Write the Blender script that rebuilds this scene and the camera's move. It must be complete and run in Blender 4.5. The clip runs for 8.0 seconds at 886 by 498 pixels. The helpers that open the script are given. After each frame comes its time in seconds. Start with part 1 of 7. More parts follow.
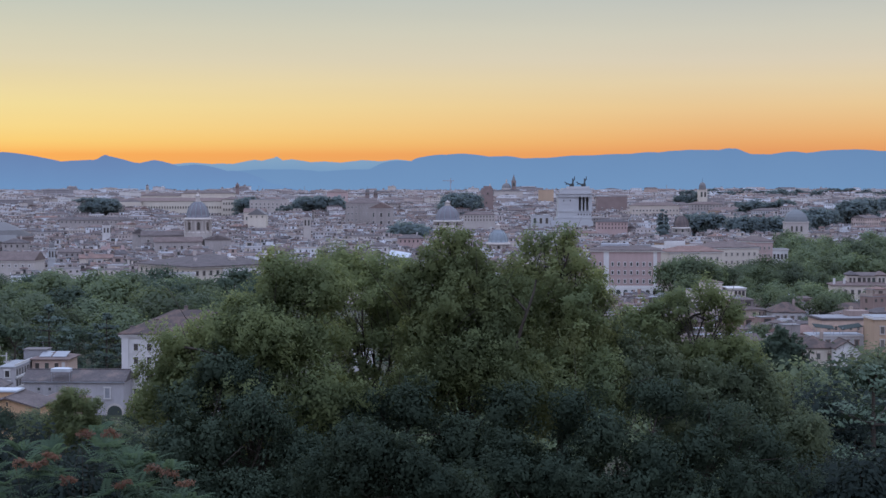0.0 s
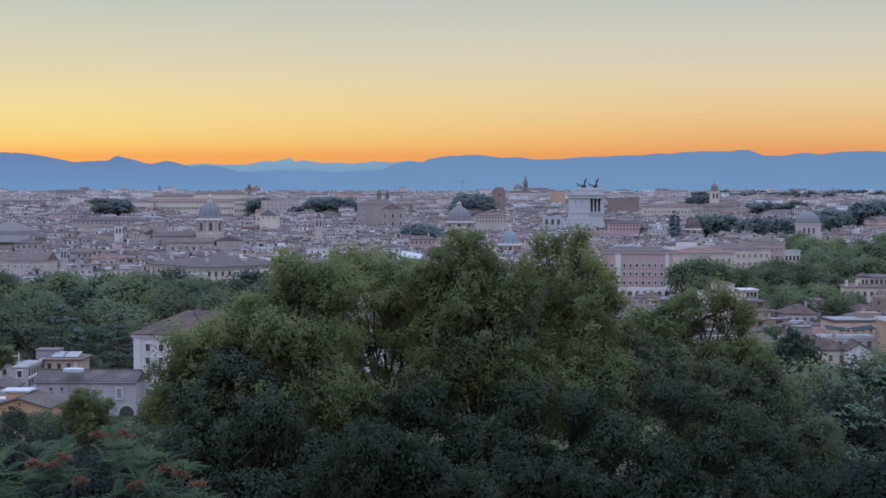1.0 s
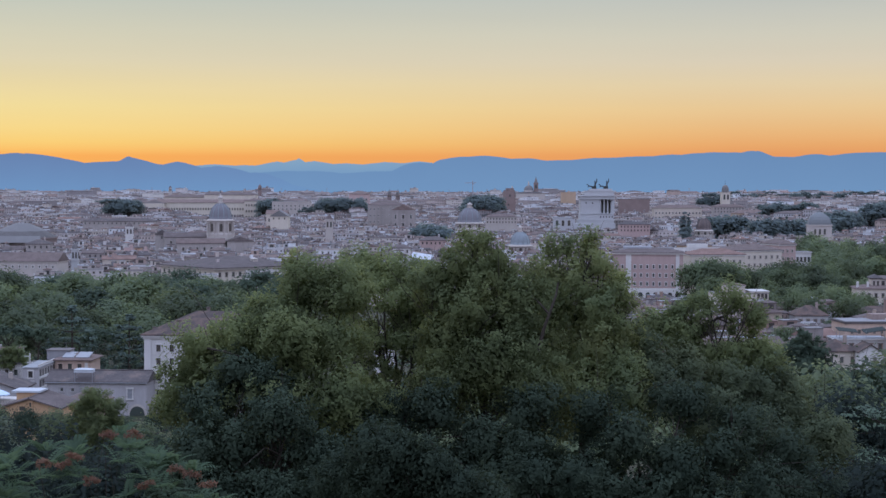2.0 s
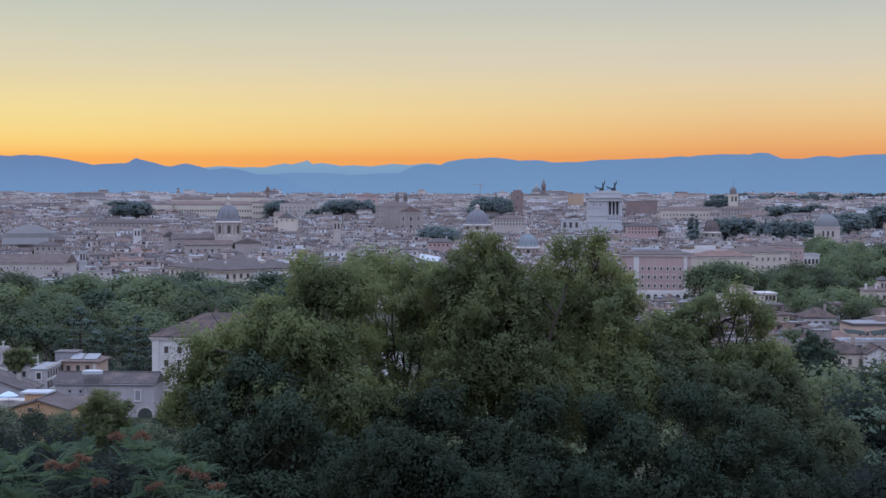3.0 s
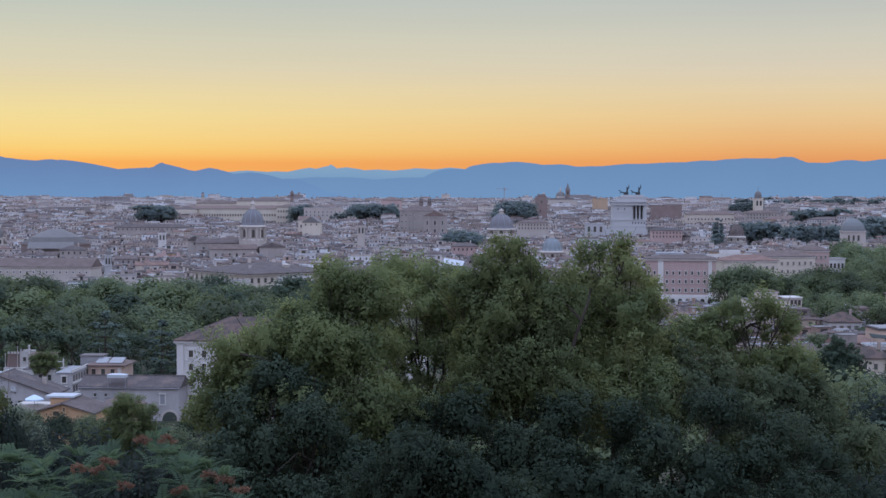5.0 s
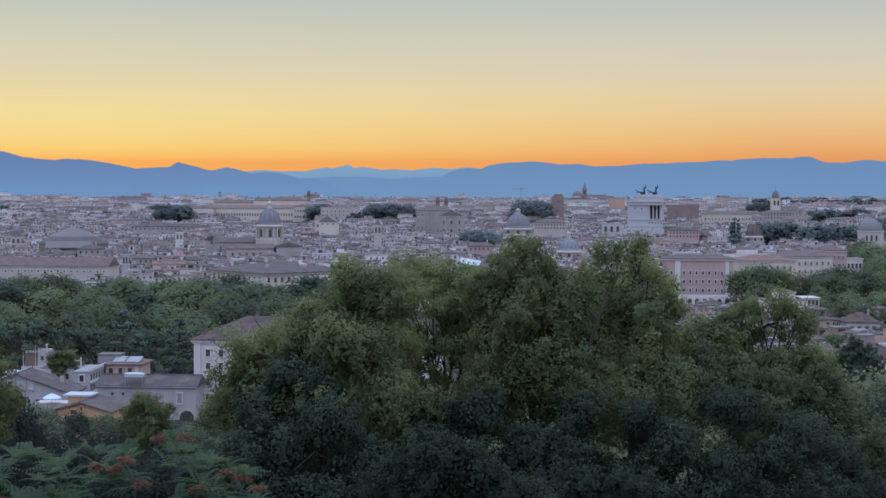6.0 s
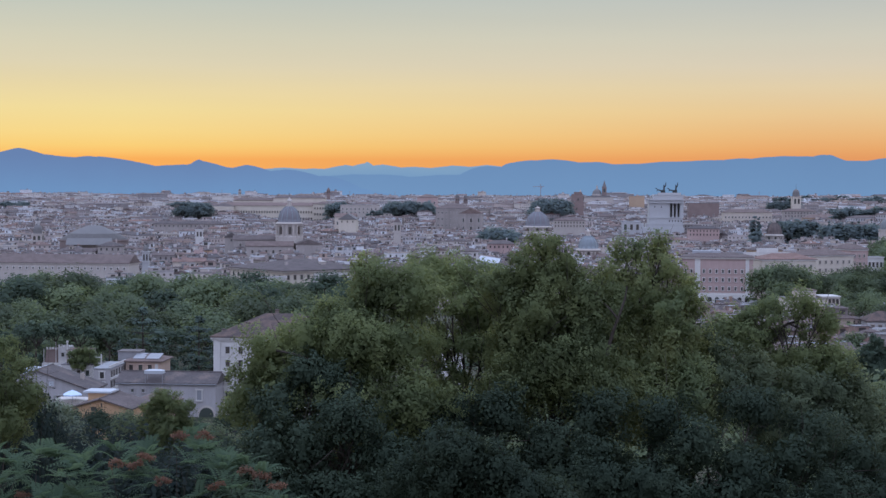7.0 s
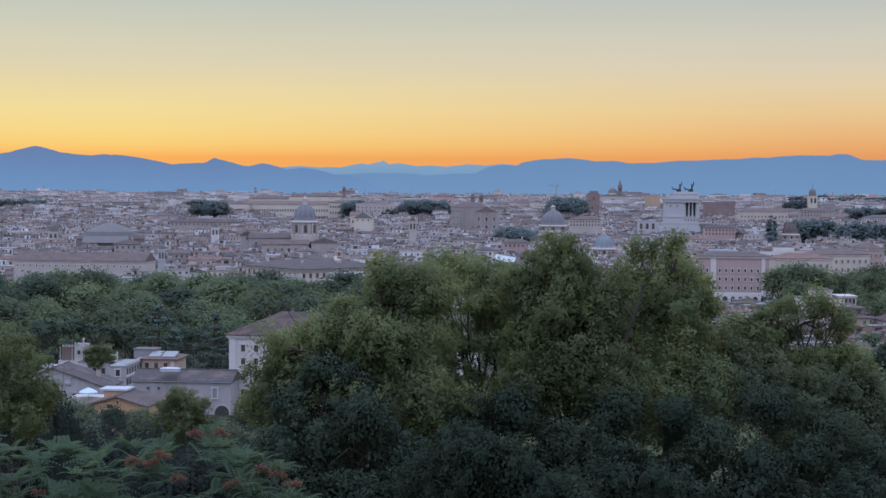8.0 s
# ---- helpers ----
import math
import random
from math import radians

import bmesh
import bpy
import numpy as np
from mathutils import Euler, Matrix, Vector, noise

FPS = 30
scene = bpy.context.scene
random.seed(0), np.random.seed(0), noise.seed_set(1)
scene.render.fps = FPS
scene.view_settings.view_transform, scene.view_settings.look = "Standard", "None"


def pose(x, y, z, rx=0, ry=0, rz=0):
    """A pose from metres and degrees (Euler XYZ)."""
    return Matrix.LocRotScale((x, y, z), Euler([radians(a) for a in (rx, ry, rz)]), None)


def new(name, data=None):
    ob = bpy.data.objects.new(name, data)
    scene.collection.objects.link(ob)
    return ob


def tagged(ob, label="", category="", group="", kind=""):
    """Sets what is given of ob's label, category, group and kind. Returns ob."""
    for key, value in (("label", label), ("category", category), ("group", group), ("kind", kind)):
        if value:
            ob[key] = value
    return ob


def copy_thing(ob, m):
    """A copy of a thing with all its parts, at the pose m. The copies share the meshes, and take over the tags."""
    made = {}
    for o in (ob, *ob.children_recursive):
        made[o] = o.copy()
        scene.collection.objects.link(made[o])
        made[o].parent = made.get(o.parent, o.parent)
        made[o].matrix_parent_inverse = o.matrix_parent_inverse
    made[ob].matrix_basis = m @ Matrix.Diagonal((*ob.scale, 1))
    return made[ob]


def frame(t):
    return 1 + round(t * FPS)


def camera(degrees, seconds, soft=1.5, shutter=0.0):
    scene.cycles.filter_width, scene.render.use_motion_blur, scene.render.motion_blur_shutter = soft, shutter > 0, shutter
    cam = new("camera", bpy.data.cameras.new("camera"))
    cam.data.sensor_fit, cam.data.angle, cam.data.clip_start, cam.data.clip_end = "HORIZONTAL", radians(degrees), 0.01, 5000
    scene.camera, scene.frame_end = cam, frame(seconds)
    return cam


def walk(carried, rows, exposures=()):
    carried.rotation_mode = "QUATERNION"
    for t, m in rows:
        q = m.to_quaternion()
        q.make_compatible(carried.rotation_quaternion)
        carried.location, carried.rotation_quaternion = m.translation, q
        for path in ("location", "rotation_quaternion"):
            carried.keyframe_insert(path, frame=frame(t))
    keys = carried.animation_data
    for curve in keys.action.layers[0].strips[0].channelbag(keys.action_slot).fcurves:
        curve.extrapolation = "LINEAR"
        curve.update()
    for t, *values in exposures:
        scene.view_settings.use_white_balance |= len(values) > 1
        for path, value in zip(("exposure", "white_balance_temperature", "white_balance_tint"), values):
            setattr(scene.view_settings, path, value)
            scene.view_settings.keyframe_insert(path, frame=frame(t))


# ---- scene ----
# ---------------------------------------------------------------- camera
cam = camera(32.38, 8.0, soft=1.5)
EYE = 70.0  # the terrace stands about 60 m above the river plain
# seconds, sideways drift in metres, yaw, pitch, roll
TURNS = [
    (0.0, 0.0, -0.034, -2.322, -0.005),
    (0.5, -0.0028, 0.176, -2.305, -0.049),
    (1.0, -0.0056, 0.405, -2.281, -0.074),
    (1.5, -0.0084, 0.623, -2.267, -0.097),
    (3.0, -0.0169, 1.083, -2.177, -0.127),
    (3.5, -0.0197, 1.251, -2.132, -0.107),
    (4.0, -0.0225, 1.457, -2.070, -0.114),
    (4.5, -0.0253, 1.709, -2.020, -0.102),
    (6.0, -0.0338, 2.609, -2.035, -0.153),
    (6.5, -0.0366, 2.972, -2.080, -0.166),
    (7.0, -0.0394, 3.342, -2.121, -0.240),
    (7.5, -0.0422, 3.675, -2.150, -0.292),
    (8.0, -0.0450, 3.925, -2.173, -0.339),
]
walk(cam, [(t, pose(x, 0, EYE, 90 + pitch, roll, yaw)) for t, x, yaw, pitch, roll in TURNS])


# ---------------------------------------------------------------- sky and light
def srgb(r, g, b):
    return tuple(((c / 255 + 0.055) / 1.055) ** 2.4 if c > 10 else c / 255 / 12.92 for c in (r, g, b)) + (1.0,)


def ramp_node(nt, stops, mode="LINEAR"):
    n = nt.nodes.new("ShaderNodeValToRGB")
    n.color_ramp.interpolation = mode
    els = n.color_ramp.elements
    while len(els) < len(stops):
        els.new(0.5)
    for el, (p, c) in zip(els, stops):
        el.position, el.color = p, c
    return n


def maths(nt, op, a, b=None, c=None, clamp=False):
    n = nt.nodes.new("ShaderNodeMath")
    n.operation, n.use_clamp = op, clamp
    for i, v in enumerate((a, b, c)):
        if v is None:
            continue
        if isinstance(v, (int, float)):
            n.inputs[i].default_value = v
        else:
            nt.links.new(v, n.inputs[i])
    return n.outputs[0]


def mixed(nt, fac, a, b, mode="MIX"):
    n = nt.nodes.new("ShaderNodeMix")
    n.data_type, n.blend_type = "RGBA", mode
    for i, v in ((0, fac), (6, a), (7, b)):
        if isinstance(v, (int, float, tuple)):
            n.inputs[i].default_value = v
        else:
            nt.links.new(v, n.inputs[i])
    return n.outputs[2]


def lit(c, k):
    return (c[0] * k, c[1] * k, c[2] * k, 1.0)


def dawn_sky():
    """Sky just before sunrise: orange along the eastern skyline, paling upwards to grey blue."""
    w = bpy.data.worlds.new("dawn")
    scene.world = w
    w.use_nodes = True
    nt = w.node_tree
    nt.nodes.clear()
    tc = nt.nodes.new("ShaderNodeTexCoord")
    sep = nt.nodes.new("ShaderNodeSeparateXYZ")
    nt.links.new(tc.outputs["Generated"], sep.inputs[0])
    x, y, z = sep.outputs
    up = maths(nt, "SQRT", maths(nt, "MAXIMUM", z, 0.0))
    high = [(0.45, srgb(178, 188, 198)), (0.65, lit(srgb(172, 187, 220), 2.3)), (1.0, lit(srgb(168, 184, 223), 3.05))]
    east = ramp_node(nt, [
        (0.0, srgb(215, 145, 105)), (0.15, srgb(230, 155, 98)), (0.169, srgb(233, 169, 108)), (0.194, srgb(234, 184, 126)),
        (0.229, srgb(233, 200, 150)), (0.26, srgb(227, 207, 170)), (0.287, srgb(217, 206, 184)), (0.317, srgb(206, 203, 188)), (0.351, srgb(191, 195, 190))] + high)
    glow = ramp_node(nt, [
        (0.0, srgb(240, 165, 92)), (0.145, srgb(251, 176, 92)), (0.158, srgb(252, 195, 108)), (0.172, srgb(251, 208, 121)), (0.194, srgb(248, 216, 138)),
        (0.229, srgb(242, 220, 155)), (0.26, srgb(232, 215, 167)), (0.287, srgb(221, 211, 180)), (0.317, srgb(211, 208, 186)), (0.351, srgb(194, 200, 190))] + high)
    west = ramp_node(nt, [
        (0.0, lit(srgb(170, 167, 193), 1.5)), (0.3, lit(srgb(178, 179, 212), 2.05)), (0.5, lit(srgb(174, 184, 220), 2.4)),
        (1.0, lit(srgb(168, 184, 223), 3.05))])
    for r in (east, glow, west):
        nt.links.new(up, r.inputs[0])
    left = maths(nt, "MULTIPLY_ADD", x, -2.3, 0.4, clamp=True)
    back = maths(nt, "MULTIPLY_ADD", y, -1.2, 0.5, clamp=True)
    wisp = nt.nodes.new("ShaderNodeTexNoise")
    wisp.inputs["Scale"].default_value, wisp.inputs["Detail"].default_value = 3.0, 5.0
    stretch = nt.nodes.new("ShaderNodeMapping")
    stretch.inputs["Scale"].default_value = (1.0, 1.0, 14.0)
    nt.links.new(tc.outputs["Generated"], stretch.inputs[0])
    nt.links.new(stretch.outputs[0], wisp.inputs["Vector"])
    tone = maths(nt, "MULTIPLY_ADD", wisp.outputs["Fac"], 0.06, 0.97)
    sky = mixed(nt, back, mixed(nt, left, east.outputs[0], glow.outputs[0]), west.outputs[0])
    bg = nt.nodes.new("ShaderNodeBackground")
    nt.links.new(sky, bg.inputs["Color"])
    nt.links.new(tone, bg.inputs["Strength"])
    out = nt.nodes.new("ShaderNodeOutputWorld")
    nt.links.new(bg.outputs[0], out.inputs[0])


dawn_sky()
scene.view_settings.exposure = 0.0


# ---------------------------------------------------------------- materials
def material(name, stops, rough=0.8, grain=2.0, stain=0.15, dirt=0.35, bump=0.2, per="object", metal=0.0, through_light=0.0, streak=False, gloss=None, vary=0.36):
    """A surface whose colour is picked from stops by piece, with stains at two scales and fine relief."""
    m = bpy.data.materials.new(name)
    m.use_nodes = True
    nt = m.node_tree
    b = nt.nodes["Principled BSDF"]
    geo = nt.nodes.new("ShaderNodeNewGeometry")
    info = nt.nodes.new("ShaderNodeObjectInfo")
    pick = maths(nt, "FRACT", maths(nt, "ADD", geo.outputs["Random Per Island"], info.outputs["Random"]))
    n1 = nt.nodes.new("ShaderNodeTexNoise")
    n2 = nt.nodes.new("ShaderNodeTexNoise")
    place = geo.outputs["Position"]
    if streak:
        mp = nt.nodes.new("ShaderNodeMapping")
        mp.inputs["Scale"].default_value = (1.0, 1.0, 0.22)
        nt.links.new(place, mp.inputs[0])
        place = mp.outputs[0]
    for n, s, d in ((n1, stain, 4.0), (n2, grain, 6.0)):
        n.inputs["Scale"].default_value, n.inputs["Detail"].default_value = s, d
        nt.links.new(place, n.inputs["Vector"])
    if len(stops) > 1:
        if per == "noise":
            pick = maths(nt, "MULTIPLY_ADD", maths(nt, "SUBTRACT", n1.outputs["Fac"], 0.5), 2.2, 0.5, clamp=True)
        elif per == "both":
            pick = maths(nt, "ADD", maths(nt, "MULTIPLY", pick, 0.12), maths(nt, "MULTIPLY_ADD", n1.outputs["Fac"], 1.5, -0.40), clamp=True)
        r = ramp_node(nt, [(i / (len(stops) - 1), c) for i, c in enumerate(stops)])
        nt.links.new(pick, r.inputs[0])
        colour = r.outputs[0]
    else:
        rgb = nt.nodes.new("ShaderNodeRGB")
        rgb.outputs[0].default_value = stops[0]
        colour = rgb.outputs[0]
    k1 = maths(nt, "MULTIPLY_ADD", n1.outputs["Fac"], dirt, 1.0 - dirt * 0.5)
    k2 = maths(nt, "MULTIPLY_ADD", n2.outputs["Fac"], dirt * 0.9, 1.0 - dirt * 0.45)
    k = maths(nt, "MULTIPLY", k1, k2)
    if through_light:  # no two trees are quite the same green
        k = maths(nt, "MULTIPLY", k, maths(nt, "MULTIPLY_ADD", info.outputs["Random"], vary, 1.0 - vary / 2))
    g = nt.nodes.new("ShaderNodeCombineColor")
    for i in range(3):
        nt.links.new(k, g.inputs[i])
    colour = mixed(nt, 1.0, colour, g.outputs[0], "MULTIPLY")
    nt.links.new(colour, b.inputs["Base Color"])
    b.inputs["Roughness"].default_value, b.inputs["Metallic"].default_value = rough, metal
    b.inputs["Specular IOR Level"].default_value = gloss if gloss is not None else 0.15 if through_light else 0.12 if rough > 0.85 else 0.35
    if bump:
        bp = nt.nodes.new("ShaderNodeBump")
        bp.inputs["Strength"].default_value, bp.inputs["Distance"].default_value = bump, 0.1
        nt.links.new(n2.outputs["Fac"], bp.inputs["Height"])
        nt.links.new(bp.outputs[0], b.inputs["Normal"])
    if through_light:
        tr = nt.nodes.new("ShaderNodeBsdfTranslucent")
        nt.links.new(mixed(nt, 1.0, colour, (1.9, 1.75, 1.45, 1.0), "MULTIPLY"), tr.inputs["Color"])
        mx = nt.nodes.new("ShaderNodeMixShader")
        mx.inputs[0].default_value = through_light
        nt.links.new(b.outputs[0], mx.inputs[1])
        nt.links.new(tr.outputs[0], mx.inputs[2])
        nt.links.new(mx.outputs[0], nt.nodes["Material Output"].inputs[0])
    return m


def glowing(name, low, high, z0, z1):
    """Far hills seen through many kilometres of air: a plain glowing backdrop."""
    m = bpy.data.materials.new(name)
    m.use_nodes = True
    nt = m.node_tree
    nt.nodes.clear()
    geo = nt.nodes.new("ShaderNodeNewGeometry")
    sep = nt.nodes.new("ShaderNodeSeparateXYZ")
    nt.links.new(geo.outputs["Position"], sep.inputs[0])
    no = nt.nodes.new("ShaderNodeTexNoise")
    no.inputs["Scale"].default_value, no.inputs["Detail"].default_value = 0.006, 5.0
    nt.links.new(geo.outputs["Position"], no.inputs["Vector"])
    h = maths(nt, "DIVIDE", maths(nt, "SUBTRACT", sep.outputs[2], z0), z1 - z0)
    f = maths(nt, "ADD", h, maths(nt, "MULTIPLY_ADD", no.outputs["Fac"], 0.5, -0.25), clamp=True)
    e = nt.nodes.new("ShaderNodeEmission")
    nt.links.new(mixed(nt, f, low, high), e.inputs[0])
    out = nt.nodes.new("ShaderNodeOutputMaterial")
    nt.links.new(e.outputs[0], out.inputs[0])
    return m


STUCCO = material("stucco", [(0.433, 0.365, 0.308, 1), (0.515, 0.480, 0.439, 1), (0.381, 0.283, 0.234, 1), (0.597, 0.600, 0.593, 1), (0.433, 0.354, 0.314, 1), (0.330, 0.300, 0.285, 1), (0.649, 0.665, 0.673, 1), (0.391, 0.316, 0.274, 1), (0.227, 0.202, 0.194, 1), (0.494, 0.420, 0.348, 1)], 0.9, 1.2, 0.12, 0.4, 0.1, streak=True)
TILE = material("roof_tile", [(0.158, 0.119, 0.104, 1), (0.118, 0.097, 0.091, 1), (0.179, 0.130, 0.112, 1), (0.099, 0.087, 0.084, 1), (0.141, 0.113, 0.103, 1), (0.210, 0.133, 0.108, 1)], 0.95, 1.6, 0.25, 0.85, 0.5)
DARK_TILE = material("weathered_roof_tile", [(0.126, 0.103, 0.098, 1), (0.102, 0.089, 0.085, 1), (0.150, 0.115, 0.100, 1)], 0.95, 1.6, 0.25, 0.85, 0.5, per="noise")
TERRACE = material("terrace", [(0.200, 0.187, 0.178, 1), (0.280, 0.281, 0.281, 1), (0.160, 0.140, 0.130, 1), (0.440, 0.458, 0.475, 1), (0.220, 0.208, 0.205, 1), (0.180, 0.166, 0.162, 1)], 0.9, 2.0, 0.3, 0.4, 0.1)
WINDOW = material("window_dark", [(0.035, 0.032, 0.03, 1), (0.07, 0.055, 0.045, 1), (0.05, 0.06, 0.05, 1)], 0.35, 3.0, 0.5, 0.3, 0)
SHUTTER = material("weathered_shutter", [(0.13, 0.11, 0.095, 1), (0.09, 0.09, 0.08, 1), (0.17, 0.14, 0.12, 1)], 0.8, 3.0, 0.5, 0.3, 0)
PLASTER = material("pale_plaster", [(0.50, 0.47, 0.44, 1), (0.55, 0.52, 0.48, 1)], 0.9, 1.4, 0.15, 0.3, 0.1, streak=True)
CREAM = material("cream_plaster", [(0.47, 0.40, 0.33, 1), (0.51, 0.45, 0.37, 1)], 0.9, 1.4, 0.15, 0.3, 0.1, streak=True)
PINK = material("pink_plaster", [(0.40, 0.29, 0.26, 1)], 0.9, 1.2, 0.15, 0.25, 0.1, streak=True)
OCHRE = material("ochre_plaster", [(0.391, 0.279, 0.190, 1)], 0.9, 1.2, 0.15, 0.25, 0.1, streak=True)
FADED_ORANGE = material("faded_orange_plaster", [(0.45, 0.30, 0.21, 1)], 0.9, 1.2, 0.2, 0.4, 0.1, streak=True)
ORANGE = material("orange_plaster", [(0.495, 0.313, 0.182, 1)], 0.9, 1.2, 0.2, 0.25, 0.1, streak=True)
MARBLE = material("white_marble", [(0.376, 0.371, 0.362, 1)], 0.6, 0.8, 0.1, 0.12, 0.05)
TRAVERTINE = material("travertine", [(0.42, 0.37, 0.325, 1), (0.38, 0.335, 0.295, 1)], 0.8, 1.0, 0.12, 0.35, 0.1, streak=True)
NAVE = material("old_nave_plaster", [(0.30, 0.265, 0.24, 1), (0.34, 0.30, 0.27, 1)], 0.9, 1.2, 0.1, 0.5, 0.1, streak=True)
BRICK = material("old_brick", [(0.231, 0.167, 0.147, 1), (0.205, 0.158, 0.142, 1)], 0.9, 1.5, 0.12, 0.45, 0.3)
DOME_LEAD = material("weathered_dome_lead", [(0.174, 0.163, 0.169, 1), (0.148, 0.141, 0.148, 1)], 0.8, 0.8, 0.15, 0.4, 0.1, per="noise")
LEAD = material("lead_sheet", [(0.150, 0.140, 0.132, 1)], 0.8, 0.8, 0.15, 0.35, 0.1)
PALE_LEAD = material("pale_lead_sheet", [(0.19, 0.215, 0.225, 1)], 0.5, 0.8, 0.2, 0.3, 0.1)
SLATE = material("grey_dome_sheet", [(0.155, 0.161, 0.158, 1)], 0.75, 0.8, 0.15, 0.25, 0.1)
BRONZE = material("dark_bronze", [(0.045, 0.05, 0.05, 1)], 0.5, 1.0, 0.3, 0.3, 0.1, metal=0.6)
METAL = material("grey_metal", [(0.28, 0.28, 0.29, 1)], 0.5, 2.0, 0.3, 0.3, 0, metal=0.5)
CANVAS = material("white_canvas", [(0.44, 0.455, 0.47, 1)], 0.7, 1.0, 0.3, 0.1, 0.05)
GREEN_CANVAS = material("dark_green_canvas", [(0.018, 0.028, 0.024, 1)], 0.8, 1.0, 0.3, 0.2, 0.05)
BLUE_CANVAS = material("pale_blue_canvas", [(0.50, 0.60, 0.72, 1)], 0.7, 1.0, 0.3, 0.1, 0.05)
BARK = material("bark", [(0.050, 0.039, 0.030, 1), (0.072, 0.061, 0.050, 1)], 0.95, 6.0, 0.8, 0.5, 0.6, per="noise")
EARTH = material("ground_cover", [(0.03, 0.045, 0.02, 1), (0.06, 0.055, 0.035, 1), (0.04, 0.045, 0.03, 1)], 0.95, 0.5, 0.03, 0.4, 0.4, per="noise")
LEAF = material("oak_leaf", [(0.114, 0.142, 0.073, 1), (0.143, 0.171, 0.081, 1), (0.170, 0.195, 0.088, 1), (0.221, 0.229, 0.094, 1)], 0.75, 4.0, 0.45, 0.3, 0, per="both", through_light=0.48, gloss=0.1)
LEAF_GOLD = material("turning_oak_leaf", [(0.140, 0.178, 0.097, 1), (0.185, 0.222, 0.107, 1), (0.252, 0.266, 0.119, 1), (0.482, 0.407, 0.154, 1)], 0.75, 4.0, 0.4, 0.3, 0, per="both", through_light=0.48, gloss=0.1)
# oak leaf again, crown shade put into a darker colour
LEAF_OAK_SHADE = material("shaded_oak_leaf", [(0.095, 0.119, 0.076, 1), (0.118, 0.146, 0.085, 1), (0.145, 0.170, 0.095, 1), (0.188, 0.197, 0.102, 1)], 0.75, 4.0, 0.45, 0.3, 0, per="both", through_light=0.46, gloss=0.1)
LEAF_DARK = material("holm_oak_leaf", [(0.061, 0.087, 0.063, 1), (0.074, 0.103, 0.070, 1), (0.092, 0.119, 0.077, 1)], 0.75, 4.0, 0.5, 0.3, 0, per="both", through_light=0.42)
# evergreen leaf, darkened further for the shade low under the oaks
LEAF_SHADE = material("shaded_evergreen_leaf", [(0.041, 0.060, 0.042, 1), (0.056, 0.076, 0.050, 1), (0.067, 0.090, 0.058, 1)], 0.75, 4.0, 0.5, 0.3, 0, per="both", through_light=0.36, gloss=0.05)
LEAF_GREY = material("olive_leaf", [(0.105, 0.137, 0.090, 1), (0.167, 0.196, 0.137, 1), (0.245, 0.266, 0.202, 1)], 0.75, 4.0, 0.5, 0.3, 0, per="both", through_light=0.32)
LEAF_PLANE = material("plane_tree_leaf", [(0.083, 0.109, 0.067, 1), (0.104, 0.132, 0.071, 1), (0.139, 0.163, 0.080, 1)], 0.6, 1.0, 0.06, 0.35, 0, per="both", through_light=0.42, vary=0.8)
# dark leaf with shade low on the near slope put into it
LEAF_DEEP_SHADE = material("dark_shaded_leaf", [(0.021, 0.030, 0.027, 1), (0.029, 0.040, 0.033, 1), (0.041, 0.053, 0.040, 1)], 0.75, 4.0, 0.5, 0.3, 0, per="both", through_light=0.36, gloss=0.05)
LEAF_AIL = material("pinnate_leaf", [(0.070, 0.109, 0.070, 1), (0.099, 0.149, 0.090, 1), (0.152, 0.203, 0.116, 1)], 0.75, 4.0, 0.6, 0.3, 0, per="both", through_light=0.42)
NEEDLE = material("pine_needle", [(0.057, 0.083, 0.055, 1), (0.073, 0.103, 0.064, 1), (0.095, 0.125, 0.074, 1)], 0.7, 1.0, 0.1, 0.4, 0, per="both", through_light=0.1)
CEDAR = material("cedar_needle", [(0.058, 0.083, 0.067, 1), (0.076, 0.105, 0.082, 1), (0.099, 0.130, 0.101, 1)], 0.7, 1.0, 0.1, 0.4, 0, per="both", through_light=0.1)
# far evergreens, with the paling of distant haze put into the colour
LEAF_HAZED = material("hazed_evergreen_leaf", [(0.108, 0.138, 0.139, 1), (0.132, 0.165, 0.163, 1), (0.159, 0.189, 0.180, 1)], 0.8, 1.0, 0.1, 0.3, 0, per="both", through_light=0.45)
SEED = material("winged_seed", [(0.123, 0.063, 0.046, 1), (0.164, 0.093, 0.063, 1), (0.156, 0.116, 0.084, 1)], 0.7, 5.0, 1.0, 0.3, 0, per="both", through_light=0.42)


